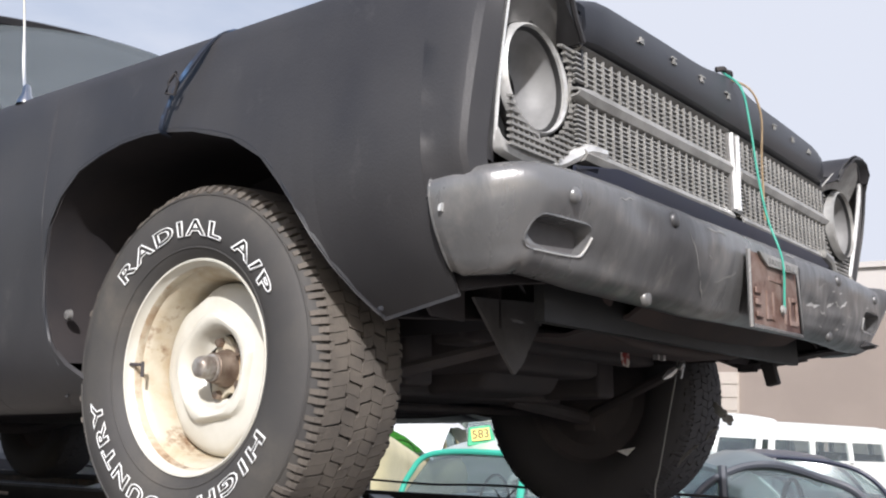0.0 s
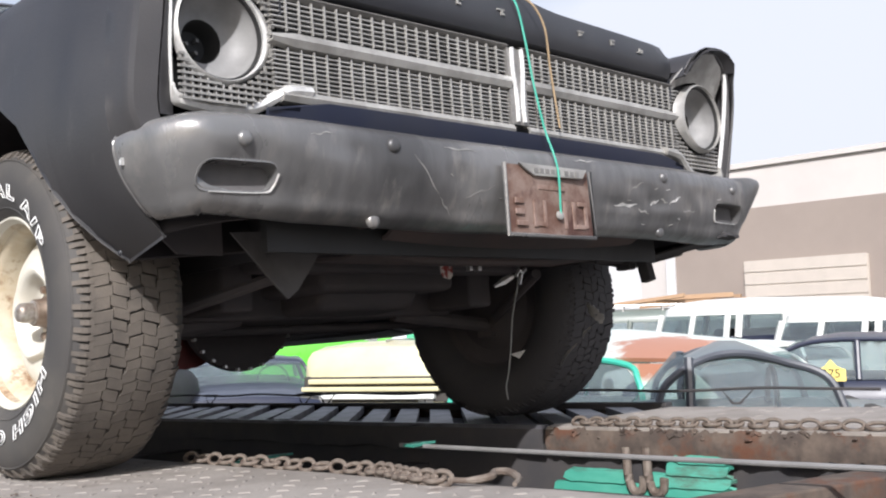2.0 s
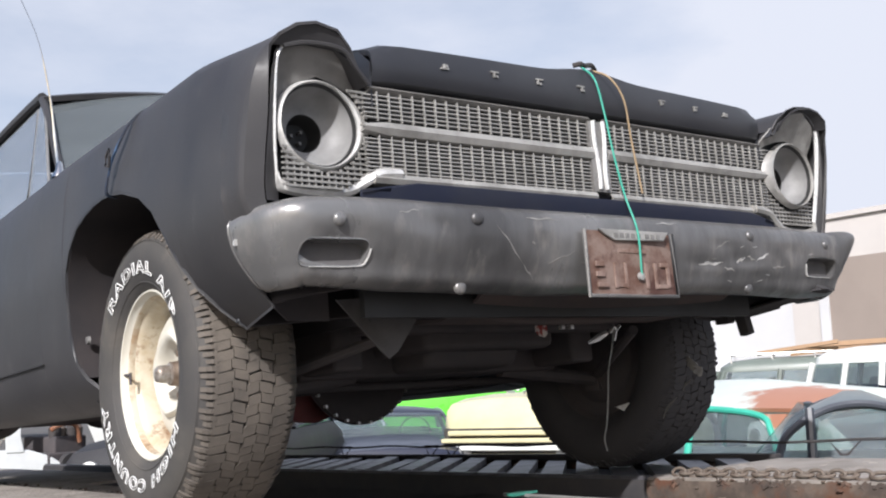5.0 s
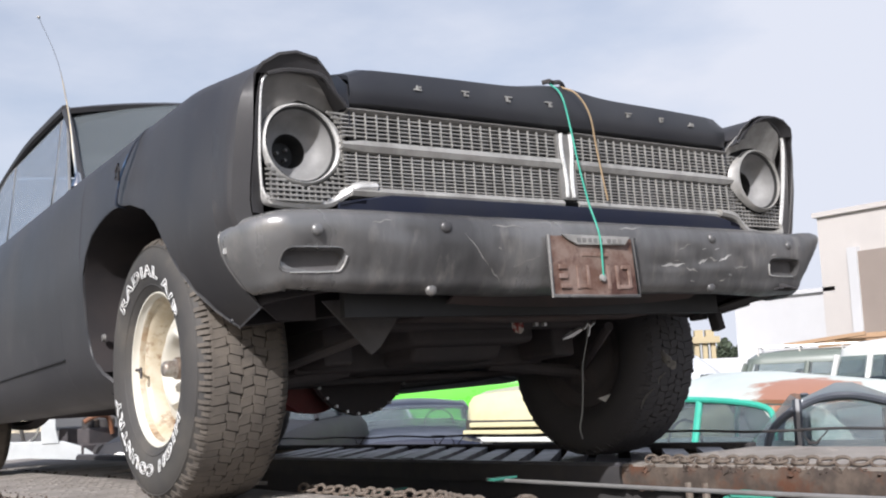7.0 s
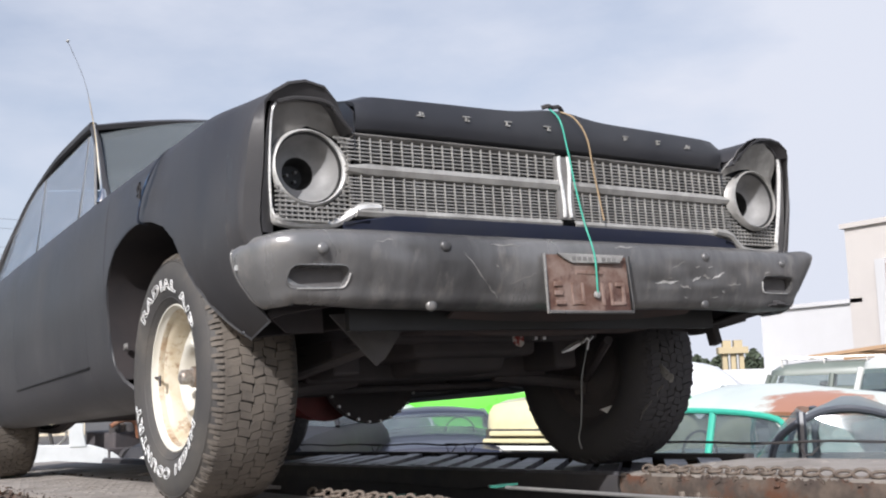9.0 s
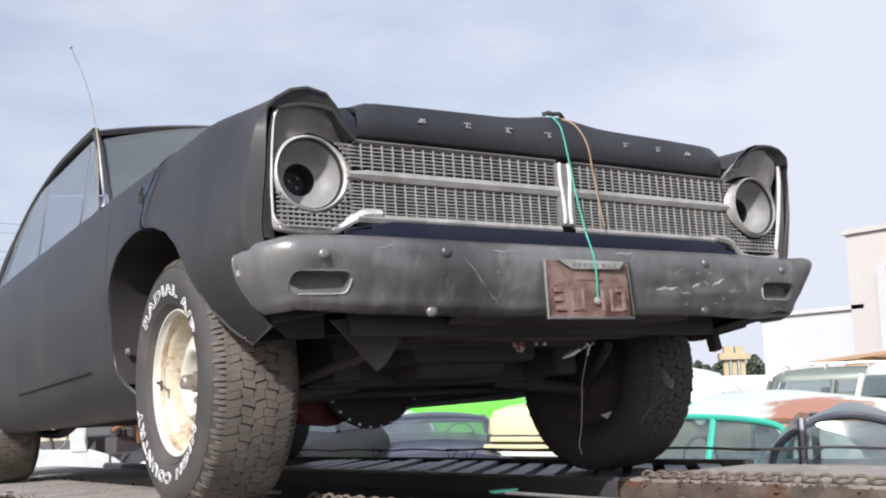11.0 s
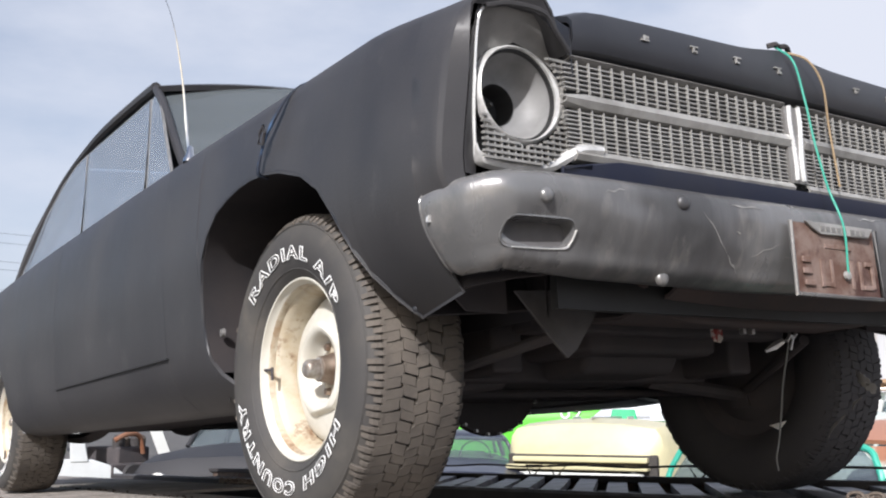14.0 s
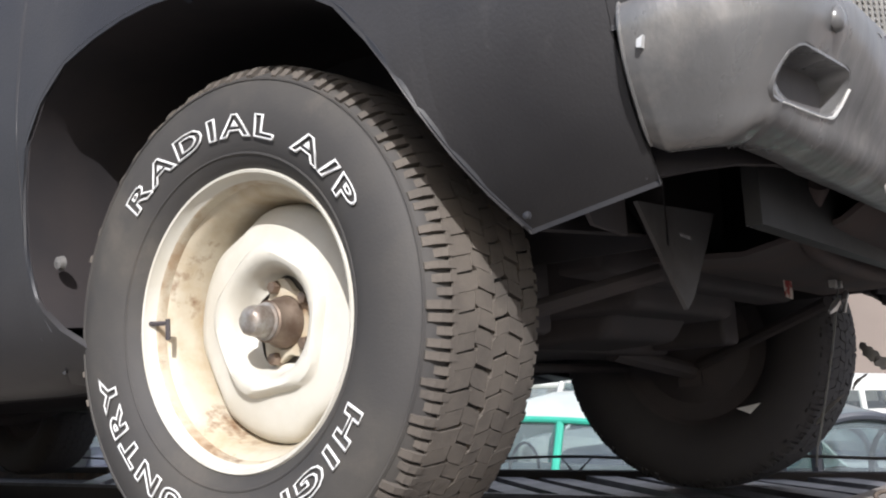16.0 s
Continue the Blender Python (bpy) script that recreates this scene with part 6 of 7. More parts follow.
def wheel_simple(parent, x, y, r):
    bm = B()
    lathe(bm, [(-0.09, r * 0.6), (-0.10, r * 0.8), (-0.07, r), (0.07, r), (0.10, r * 0.8), (0.09, r * 0.6)], at=(x, y, r), steps=28)
    w = part("wheel", bm, RUBBER, parent)
    bm = B()
    s = 1 if x > 0 else -1
    q = lathe(bm, [(s * 0.09, r * 0.62), (s * 0.075, r * 0.55), (s * 0.05, r * 0.45), (s * 0.085, r * 0.2), (s * 0.085, 0.01)], at=(x, y, r), steps=24)
    part("rim", bm, P_STEEL, w)


def parked_car(m, label, length, width, height, belt, ya, yat, yct, yc, body, roof, frames, hood=0.0, deck=0.0, glassy=CARGLASS, thick=0.022, split=None, name="parked_car", tumble=0.79, crown=0.07, sail=0.0):
    """A parked car: y runs forward; ya, yc are the feet and yat, yct the heads of the screens; split is the door post."""
    c = empty(name, m, label, "car", "parked cars in the yard")
    w, hl = width / 2, length / 2
    bm = B()
    rows = []
    hood_z, deck_z = belt - 0.03 + hood, belt - 0.05 + deck
    for y, f, top in ((-hl, 0.80, deck_z - 0.22), (-hl + 0.05, 0.90, deck_z - 0.06), (-hl + 0.35, 0.97, deck_z), (yc, 1.0, belt), ((ya + yc) / 2, 1.0, belt), (ya, 1.0, belt), (hl - 0.5, 0.98, hood_z), (hl - 0.10, 0.92, hood_z - 0.05), (hl, 0.82, hood_z - 0.20)):
        h = w * f
        rows.append([(-h * 0.93, y, 0.22), (-h, y, 0.42), (-h * 1.0, y, top - 0.22), (-h * 0.97, y, top - 0.09), (-h * 0.90, y, top - 0.02), (-h * 0.5, y, top + 0.02), (0, y, top + 0.035),
                     (h * 0.5, y, top + 0.02), (h * 0.90, y, top - 0.02), (h * 0.97, y, top - 0.09), (h * 1.0, y, top - 0.22), (h, y, 0.42), (h * 0.93, y, 0.22)])
    vs = sheet(bm, rows)
    bm.faces.new(vs[0][::-1])
    bm.faces.new(vs[-1])
    part("body", bm, body, c, bevel=0.0)
    wb, wt = w * 0.90, w * tumble
    rz = height - crown
    def foot(y, s):
        return Vector((s * wb, y, belt - 0.01))
    bm = B()
    rr = []
    for i in range(11):
        u = -1 + 2 * i / 10
        k = (1 - u * u)
        rr.append([(wt * u, yct - 0.10 - 0.8 * sail - 0.03 * k, rz - 0.05 + 0.02 * k), (wt * u, yct - 0.8 * sail, rz + crown * 0.5 * k), (wt * u, yct + (yat - yct) * 0.35, rz + 0.012 + crown * 0.85 * k), (wt * u, yct + (yat - yct) * 0.7, rz + 0.012 + crown * 0.85 * k),
                   (wt * u, yat, rz + crown * 0.5 * k), (wt * u, yat + 0.06 + 0.03 * k, rz - 0.035 + 0.02 * k)])
    sheet(bm, rr)
    part("roof", bm, roof, c, solid=0.025)
    heads = {}
    for s in (-1, 1):
        a0, a1 = foot(ya, s), Vector((s * wt, yat + 0.05, rz - 0.02))
        c0, c1 = foot(yc, s), Vector((s * wt, yct - 0.08, rz - 0.03))
        bow = Vector((0, 0.05, 0.02))
        bm = B()
        tube(bm, smoothline([a0, a0.lerp(a1, 0.5) + bow, a1, (s * (wt + 0.008), (yat + yct) / 2, rz + 0.01), c1, c0.lerp(c1, 0.5) + Vector((0, -0.04, 0.05)), c0], 40), thick, 8)
        part("window_frame", bm, frames, c)
        ps = split if split is not None else (ya + yc) / 2 - 0.1
        p0, p1 = foot(ps, s), Vector((s * (wt + 0.004), ps, rz - 0.005))
        bm = B()
        tube(bm, [p0, p1], thick * 1.25, 8)
        part("door_post", bm, frames, c)
        for nm, q in (("front_side_window", [a0, p0, p1, a1]), ("rear_side_window", [p0, c0, c0.lerp(c1, 0.5) + Vector((0, -0.04, 0.05)), c1, p1])):
            bm = B()
            bm.faces.new([bm.verts.new(v - Vector((s * 0.006, 0, 0))) for v in q])
            part(nm, bm, glassy, c, smooth=False)
        if sail:
            e0, e1 = foot(yc - sail, s) - Vector((s * 0.06, 0, 0)), Vector((s * wt * 0.97, yct - 0.08 - 0.8 * sail, rz - 0.03))
            bm = B()
            sheet(bm, [[c0, c0.lerp(c1, 0.5) + Vector((0, -0.04, 0.05)), c1], [c0.lerp(e0, 0.5) + Vector((s * 0.02, 0, 0)), (c0.lerp(c1, 0.5) + e0.lerp(e1, 0.5)) / 2 + Vector((s * 0.02, 0, 0.05)), c1.lerp(e1, 0.5)], [e0, e0.lerp(e1, 0.5) + Vector((0, 0, 0.03)), e1]])
            part("rear_pillar", bm, roof, c, solid=0.02)
            c0, c1 = e0, e1
        heads[s] = (a0, a1, c0, c1)
    for nm, i, j, out in (("windscreen", 0, 1, 0.14), ("rear_window", 2, 3, -0.12)):
        bm = B()
        rows = []
        for v in (0, 0.5, 1):
            l, r = heads[-1][i].lerp(heads[-1][j], v), heads[1][i].lerp(heads[1][j], v)
            rows.append([l.lerp(r, u) + Vector((0, out * 4 * u * (1 - u) * (1 - 0.4 * v), 0.03 * 4 * u * (1 - u) * v)) for u in np.linspace(0, 1, 7)])
        sheet(bm, rows)
        part(nm, bm, glassy, c)
    for y in (ya - 0.75, yc + 0.35):
        bm = B()
        prism(bm, [(y - 0.12, 0.35), (y - 0.20, belt + 0.02), (y - 0.08, belt + 0.02), (y + 0.5, 0.52), (y + 0.5, 0.35)], "x", -w * 0.72, w * 0.72)
        part("seat", bm, INTERIOR, c, bevel=0.04)
    bm = B()
    lathe(bm, [(0.0, 0.17), (0.012, 0.185), (0.024, 0.17)], axis="y", at=(-w * 0.4, ya - 0.50, belt + 0.02), steps=20, closed=True)
    part("steering_wheel", bm, INTERIOR, c)
    for x in (-w + 0.10, w - 0.10):
        for y in (-hl + 0.85, hl - 0.8):
            wheel_simple(c, x, y, 0.32)
    for y, sgn in ((-hl, -1), (hl, 1)):
        bm = B()
        boxy(bm, (0, y + sgn * 0.04, 0.48), (width * 0.94, 0.10, 0.12))
        part("bumper", bm, CHROME, c, bevel=0.03)
        for x in (-w * 0.62, w * 0.62):
            bm = B()
            q = lathe(bm, [(y, 0.085), (y + sgn * 0.02, 0.08), (y + sgn * 0.035, 0.01)], axis="y", at=(x, 0, belt - 0.24), steps=20)
            part("lamp", bm, FOIL, c)
    return c


def van(m, label, length, width, height, sill, body, roof, lower=None, rack=False, name="parked_van"):
    """An old bus-like van: y runs forward; a band of windows all round between sill and roof."""
    c = empty(name, m, label, "van", "parked vans in the yard")
    w, hl = width / 2, length / 2
    top = height - 0.26
    bm = B()
    def ring(z, k):
        pts = []
        for sx, sy in ((1, 1), (-1, 1), (-1, -1), (1, -1)):
            for q in range(5):
                a = radians({(1, 1): 0, (-1, 1): 90, (-1, -1): 180, (1, -1): 270}[(sx, sy)] + 22.5 * q)
                r = 0.28
                pts.append((sx * (w * k - r) + r * math.cos(a), sy * (hl * k - r) + r * math.sin(a), z))
        return pts + pts[:1]
    sheet(bm, [ring(0.28, 0.96), ring(0.5, 1.0), ring(sill, 1.0)])
    part("body", bm, lower or body, c, solid=0.03)
    bm = B()
    rows = [ring(top, 0.955), ring(top + 0.10, 0.945), ring(height - 0.06, 0.86), ring(height - 0.01, 0.66), ring(height, 0.30)]
    vs = sheet(bm, rows)
    bm.faces.new(vs[-1][:-1])
    part("roof", bm, roof, c)
    def post(x, y, x2, y2, t):
        bm = B()
        tube(bm, [(x, y, sill - 0.02), (x2, y2, top + 0.02)], t, 6)
        part("window_post", bm, body, c)
    k = 0.955
    n = 4
    for s in (-1, 1):
        for i in range(n + 1):
            y = (-hl + 0.12) + (length - 0.24) * i / n
            post(s * w, y, s * w * k, y * k, 0.05)
            if i < n:
                y2 = (-hl + 0.12) + (length - 0.24) * (i + 1) / n
                bm = B()
                bm.faces.new([bm.verts.new(p) for p in ((s * w * 0.99, y, sill), (s * w * 0.99, y2, sill), (s * w * k * 0.99, y2 * k, top), (s * w * k * 0.99, y * k, top))])
                part("side_window", bm, CARGLASS, c, smooth=False)
        for i, x in enumerate((-w + 0.12, 0, w - 0.12)):
            post(x, s * hl, x * k, s * hl * k, 0.045)
        for x, x2 in ((-w + 0.12, 0), (0, w - 0.12)):
            bm = B()
            bm.faces.new([bm.verts.new(p) for p in ((x, s * hl * 0.99, sill), (x2, s * hl * 0.99, sill), (x2 * k, s * hl * k * 0.99, top), (x * k, s * hl * k * 0.99, top))])
            part("screen", bm, CARGLASS, c, smooth=False)
    for y in (-hl * 0.5, 0.0, hl * 0.45):
        bm = B()
        prism(bm, [(y - 0.08, 0.5), (y - 0.14, sill + 0.10), (y - 0.02, sill + 0.10), (y + 0.4, 0.7), (y + 0.4, 0.5)], "x", -w * 0.8, w * 0.8)
        part("seat", bm, INTERIOR, c, bevel=0.04)
    for x in (-w + 0.12, w - 0.12):
        for y in (-hl + 0.75, hl - 0.75):
            wheel_simple(c, x, y, 0.33)
    if rack:
        bm = B()
        for s in (-1, 1):
            tube(bm, [(s * w * 0.8, -hl * 0.85, height + 0.06), (s * w * 0.8, hl * 0.85, height + 0.06)], 0.018, 6)
        for i in range(6):
            y = -hl * 0.85 + hl * 1.7 * i / 5
            tube(bm, [(-w * 0.8, y, height - 0.10), (-w * 0.8, y, height + 0.06), (w * 0.8, y, height + 0.06), (w * 0.8, y, height - 0.10)], 0.016, 6)
        part("roof_rack", bm, FOIL, c)
    return c


# white sedan with a rusty roof and green window frames
sedan = parked_car(pose(4.13, 2.04, 0, 0, 0, 0), "old white sedan with a rust-stained roof and green window frames", 3.3, 1.72, 1.48, 0.95, 0.98, 0.72, -0.36, -0.66, P_RUSTROOF, P_RUSTROOF, P_TEAL, split=0.03, thick=0.020, crown=0.19, sail=0.55)
coupe = parked_car(pose(2.55, 0.16, 0, 0, 0, 35), "dark grey-green coupe with large dusty glass", 3.0, 1.22, 1.405, 1.11, 0.50, 0.27, 0.06, -0.24, P_GREYGREEN, P_GREYGREEN, P_SLATE, split=0.36, crown=0.05, thick=0.016)
navy = parked_car(pose(8.41, 2.49, 0, 0, 0, 25), "dark navy sedan with a yellow lot number inside its window", 4.4, 1.72, 1.36, 0.94, 0.85, 0.30, -0.60, -1.15, P_DARK, P_DARK, P_DARK, split=-0.10)
cream = parked_car(pose(7.10, 6.68, 0, 0, 0, 115), "cream 1950s car with a long rounded hood", 4.7, 1.76, 1.58, 1.06, 0.10, -0.30, -1.35, -1.75, P_CREAM, P_CREAM, P_CREAM, hood=0.34)
for k, (z, w, h, stuff_) in enumerate(((0.86, 1.30, 0.05, P_WHITE), (0.935, 1.48, 0.045, P_CREAM), (1.01, 1.40, 0.05, P_CREAM))):
    bm = B()
    boxy(bm, (0.03 * (k % 2), 2.37 + 0.02 * (k % 2), z), (w, 0.10, h))
    part("front_bar", bm, stuff_, cream, "pale bar across the car's nose", bevel=0.012)
# dark box stands in for the shade between the bars
bm = B()
boxy(bm, (0, 2.33, 0.93), (1.56, 0.06, 0.26))
part("nose_shade_box", bm, INTERIOR, cream, bevel=0.02)
for x, y, w, l in ((-0.30, 1.75, 0.012, 0.16), (0.34, 1.62, 0.012, 0.20), (0.0, 1.2, 0.010, 1.7)):
    bm = B()
    boxy(bm, (x, y, 1.402), (w, l, 0.03))
    part("hood_trim", bm, FOIL, cream, bevel=0.004)
wagon = parked_car(pose(5.04, 8.08, 0, 0, 0, 148), "dark station wagon with a white paper in its screen", 4.2, 1.62, 1.27, 0.95, 0.60, 0.28, -1.55, -1.75, P_DARK, P_DARK, P_SLATE)
parked_car(pose(10.0, 4.6, 0, 0, 0, 80), "chalky white car between the navy sedan and the buses", 3.4, 1.7, 1.26, 1.02, 0.75, 0.40, -0.85, -1.2, P_WHITE, P_WHITE, P_WHITE)
wx, wy = spot(24.0, 10.2)
parked_car(pose(wx, wy, 0, 0, 0, 140), "dull black sedan standing close behind the deck", 3.9, 1.65, 1.52, 1.20, 0.70, 0.30, -0.85, -1.2, P_SOOT, P_SOOT, P_SOOT)
wx, wy = spot(28.0, 16)
parked_car(pose(wx, wy, 0, 0, 0, 60), "pale grey car in the second row", 4.2, 1.7, 1.30, 0.9, 0.75, 0.40, -0.85, -1.2, P_TIN, P_TIN, P_TIN)
wx, wy = spot(39.0, 17)
racer = parked_car(pose(wx, wy, 0, 0, 0, 51), "bright green racing truck with white numbers on its side", 4.9, 1.85, 1.95, 1.58, 0.75, 0.45, -0.9, -1.5, P_GREEN, P_GREEN, P_GREEN, hood=0.05)
wx, wy = spot(6.7, 33.0, (-1.89, -2.27))
parked_car(pose(wx, wy, 0, 0, 0, 80), "faded red and white off-road wagon", 4.4, 1.8, 1.34, 0.95, 0.80, 0.55, -1.5, -1.8, P_RED, P_WHITE, P_RED)
def scrap_row():
    """Loose scrap behind the trailer: an open cab shell, an engine on its stand, a leaning board and a bent pipe."""
    cab = empty("truck_cab_shell", pose(0.58, 7.22, 0, 0, 0, -14), "white stripped truck cab shell with an open side", "truck cab")
    bm = B()
    prism(bm, [(-0.46, 0.0), (-0.46, 1.06), (-0.40, 1.10), (0.16, 1.08), (0.34, 1.02), (0.46, 0.93), (0.50, 0.80), (0.50, 0.0)], "y", -0.03, 0.03)
    part("side_panel", bm, P_TIN, cab, bevel=0.015)
    bm = B()
    prism(bm, [(-0.02, 1.06), (0.13, 1.06), (0.10, 1.20), (0.10, 1.46), (-0.04, 1.46)], "y", -0.04, 0.04)
    part("pillar", bm, P_TIN, cab, bevel=0.01)
    bm = B()
    prism(bm, [(-0.75, 1.46), (0.16, 1.46), (0.10, 1.53), (-0.70, 1.54)], "y", -0.05, 1.2)
    part("roof", bm, P_TIN, cab, bevel=0.02)
    bm = B()
    prism(bm, [(-0.44, 0.0), (-0.44, 1.0), (0.45, 0.9), (0.45, 0.0)], "y", 1.12, 1.18)
    boxy(bm, (0.0, 0.6, 0.4), (0.86, 1.0, 0.6))
    part("interior", bm, INTERIOR, cab, smooth=False)
    bm = B()
    tube(bm, [(-0.20 + 0.15 * math.cos(a), 0.25, 1.20 + 0.14 * math.sin(a)) for a in np.linspace(0, 5.98, 20)], 0.012, 6, closed=True)
    tube(bm, [(-0.34, 0.25, 1.20), (-0.06, 0.25, 1.20)], 0.010, 6)
    tube(bm, [(-0.20, 0.26, 1.20), (-0.15, 0.5, 0.9)], 0.02, 6)
    part("steering_wheel", bm, FOIL, cab)
    for x in (-0.62, -0.74):
        bm = B()
        lathe(bm, [(-0.09, 0.2), (-0.10, 0.28), (-0.06, 0.33), (0.06, 0.33), (0.10, 0.28), (0.09, 0.2)], axis="y", at=(x - 0.1, 0.3 if x > -0.7 else 0.8, 0.33), steps=24)
        part("tyre", bm, RUBBER, cab)
    eng = empty("scrap_engine", pose(1.02, 7.45, 0, 0, 0, 20), "greasy dark engine block standing on a frame", "engine")
    for x in (-0.22, 0.22):
        bm = B()
        boxy(bm, (x, 0, 0.35), (0.06, 0.5, 0.70))
        part("stand_leg", bm, CHAIN, eng, bevel=0.005)
    bm = B()
    boxy(bm, (0, 0, 0.86), (0.50, 0.56, 0.36))
    boxy(bm, (0.02, 0, 1.10), (0.34, 0.46, 0.16))
    part("block", bm, BLACK, eng, bevel=0.02)
    for k in range(4):
        bm = B()
        lathe(bm, [(0.0, 0.05), (0.10, 0.055), (0.13, 0.03), (0.13, 0.002)], axis="z", at=(-0.10 + 0.09 * k, -0.16 + 0.05 * (k % 2), 1.15), steps=14)
        part("manifold_port", bm, CHAIN if k % 2 else STEELDARK, eng)
    bm = B()
    lathe(bm, [(-0.34, 0.01), (-0.34, 0.11), (-0.30, 0.12), (-0.29, 0.02)], axis="y", at=(-0.05, 0, 0.92), steps=24)
    part("pulley", bm, STEELDARK, eng)
    bm = B()
    tube(bm, smoothline([(-0.20, -0.24, 1.24), (-0.10, -0.28, 1.29), (0.04, -0.27, 1.27), (0.10, -0.25, 1.12)], 14), 0.022, 8)
    part("exhaust_elbow", bm, RUSTPIPE, eng, "rust-orange pipe elbow")
    bm = B()
    boxy(bm, (0, 0, 0), (0.10, 0.03, 1.72), Matrix())
    board = part("board", bm, P_WHITE, None, bevel=0.004)
    board.matrix_world = pose(1.43, 7.08, 0.88, -4, -21, 0)
    tagged(board, "white painted board leaning on the scrap", "board")
    bm = B()
    for k in range(14):
        m = Matrix.Translation((random.uniform(-0.55, 0.5), random.uniform(-0.3, 0.3), random.uniform(0.1, 0.95))) @ Matrix.Rotation(random.uniform(0, 3), 4, Vector((random.random(), random.random(), 1)))
        bmesh.ops.create_cube(bm, size=1, matrix=m @ Matrix.Diagonal((random.uniform(0.08, 0.4), random.uniform(0.05, 0.3), random.uniform(0.05, 0.3), 1)))
    heap = part("scrap_heap", bm, STEELDARK, None, smooth=False, bevel=0.008)
    heap.matrix_world = pose(1.95, 7.40, 0)
    tagged(heap, "heap of dark scrap metal parts", "scrap", kind="stuff")


bm = B()
for k in range(26):
    m = Matrix.Translation((random.uniform(-1.0, 1.0), random.uniform(-0.4, 0.4), random.uniform(0.1, 0.85))) @ Matrix.Rotation(random.uniform(0, 3), 4, Vector((random.random(), random.random(), 1)))
    bmesh.ops.create_cube(bm, size=1, matrix=m @ Matrix.Diagonal((random.uniform(0.1, 0.6), random.uniform(0.1, 0.4), random.uniform(0.1, 0.4), 1)))
heap = part("scrap_heap", bm, STEELDARK, None, smooth=False, bevel=0.008)
heap.matrix_world = pose(2.35, 6.95, 0, 0, 0, -25)
tagged(heap, "long low heap of dark scrap metal", "scrap", kind="stuff")
RUSTPIPE = material("orange_rust", (0.20, 0.10, 0.06), 0.8, second=(0.22, 0.08, 0.035), scale=12, amount=0.8, bump=0.2)
scrap_row()
van(pose(13.8, 5.9, 0, 0, 0, 75), "white and navy divided-screen bus with pale interior", 4.1, 1.72, 1.86, 1.29, P_WHITE, P_WHITE, P_DARK)
van(pose(13.9, 3.94, 0, 0, 0, 75), "white bus parked beside another", 4.1, 1.72, 1.72, 1.20, P_WHITE, P_WHITE)
rackvan = van(pose(15.85, 9.15, 0, 0, 0, -145), "pale green bus with a loaded roof rack", 4.4, 1.75, 1.80, 1.32, P_BUSGREEN, P_BUSGREEN, rack=True)

# lot numbers: a green cone sign on the sedan's roof, a yellow card inside the navy car
def words(body, size, m, mat, name, parent):
    cu = bpy.data.curves.new("writing", "FONT")
    cu.body, cu.size, cu.align_x, cu.align_y, cu.extrude = body, size, "CENTER", "CENTER", 0.002
    ob = new("writing", cu)
    bpy.context.view_layer.update()
    me = bpy.data.meshes.new_from_object(ob.evaluated_get(bpy.context.evaluated_depsgraph_get()))
    bpy.data.objects.remove(ob)
    o = linked(name, me, mat, parent)
    o.matrix_local = m
    return o


YELLOWCARD = material("yellow_card", (0.78, 0.62, 0.16), 0.6, second=(0.70, 0.54, 0.12), scale=20)
CONEGREEN = material("green_cone_plastic", (0.02, 0.36, 0.16), 0.45)
MARKER = material("black_marker", (0.02, 0.02, 0.02), 0.6)


def lot_cone(x, y, z, yaw, number):
    c = empty("lot_sign", pose(x, y, z, 0, -9 if number else 0, yaw) @ Matrix.Scale(0.60 if number else 1.0, 4), "small green roof cone with a lot number card", "sign", "lot signs")
    bm = B()
    prism(bm, [(-0.16, 0.0), (0.16, 0.0), (0.12, 0.20), (-0.12, 0.20)], "y", -0.05, 0.05)
    for v in bm.verts:
        if v.co.z > 0.1:
            v.co.y *= 0.4
    part("cone", bm, CONEGREEN, c, bevel=0.01)
    if number:
        bm = B()
        boxy(bm, (0, -0.055, 0.11), (0.20, 0.006, 0.13), Matrix.Rotation(radians(-9), 4, "X"))
        part("card", bm, YELLOWCARD, c, smooth=False)
        words(number, 0.13, pose(0, -0.061, 0.11, 81, 0, 0), MARKER, "number", c)


lot_cone(3.62, 2.54, 1.345, -52, "583")
lot_cone(6.03, 6.17, 1.290, -40, "")
card = empty("lot_card", pose(7.50, 2.22, 0.925, 0, 0, -66) @ Matrix.Scale(0.80, 4), "yellow house-shaped lot card with a number", "sign", "lot signs")
bm = B()
prism(bm, [(-0.16, 0.0), (0.16, 0.0), (0.16, 0.13), (0.07, 0.17), (0.0, 0.25), (-0.07, 0.17), (-0.16, 0.13)], "y", 0, 0.008)
part("card", bm, YELLOWCARD, card, smooth=False)
words("275", 0.14, pose(0, -0.004, 0.085, 90, 0, 0), MARKER, "number", card)
words("69", 0.34, pose(-0.935, -0.08, 1.475, 90, 0, -90), P_WHITE, "number", racer)

# clear plastic sheet over the cream car's screen
bm = B()
random.seed(3)
rows = []
for i in range(15):
    u = i / 14
    row = []
    for j in range(13):
        v = -1 + 2 * j / 12
        y = 0.55 - 2.1 * u
        z = lerp(y, [-1.7, -1.3, -0.3, 0.15, 0.6], [1.25, 1.70, 1.74, 1.42, 1.36]) - 0.30 * max(0, abs(v) - 0.62) / 0.38
        row.append((v * 0.95, y + random.uniform(-0.03, 0.03), z + random.uniform(-0.012, 0.02)))
    rows.append(row)
sheet(bm, rows)
sh = part("plastic_sheet", bm, SHEETING, None, solid=0.004)
sh.matrix_world = cream.matrix_world
tagged(sh, "crumpled white plastic sheet laid over the cream car", "sheet")

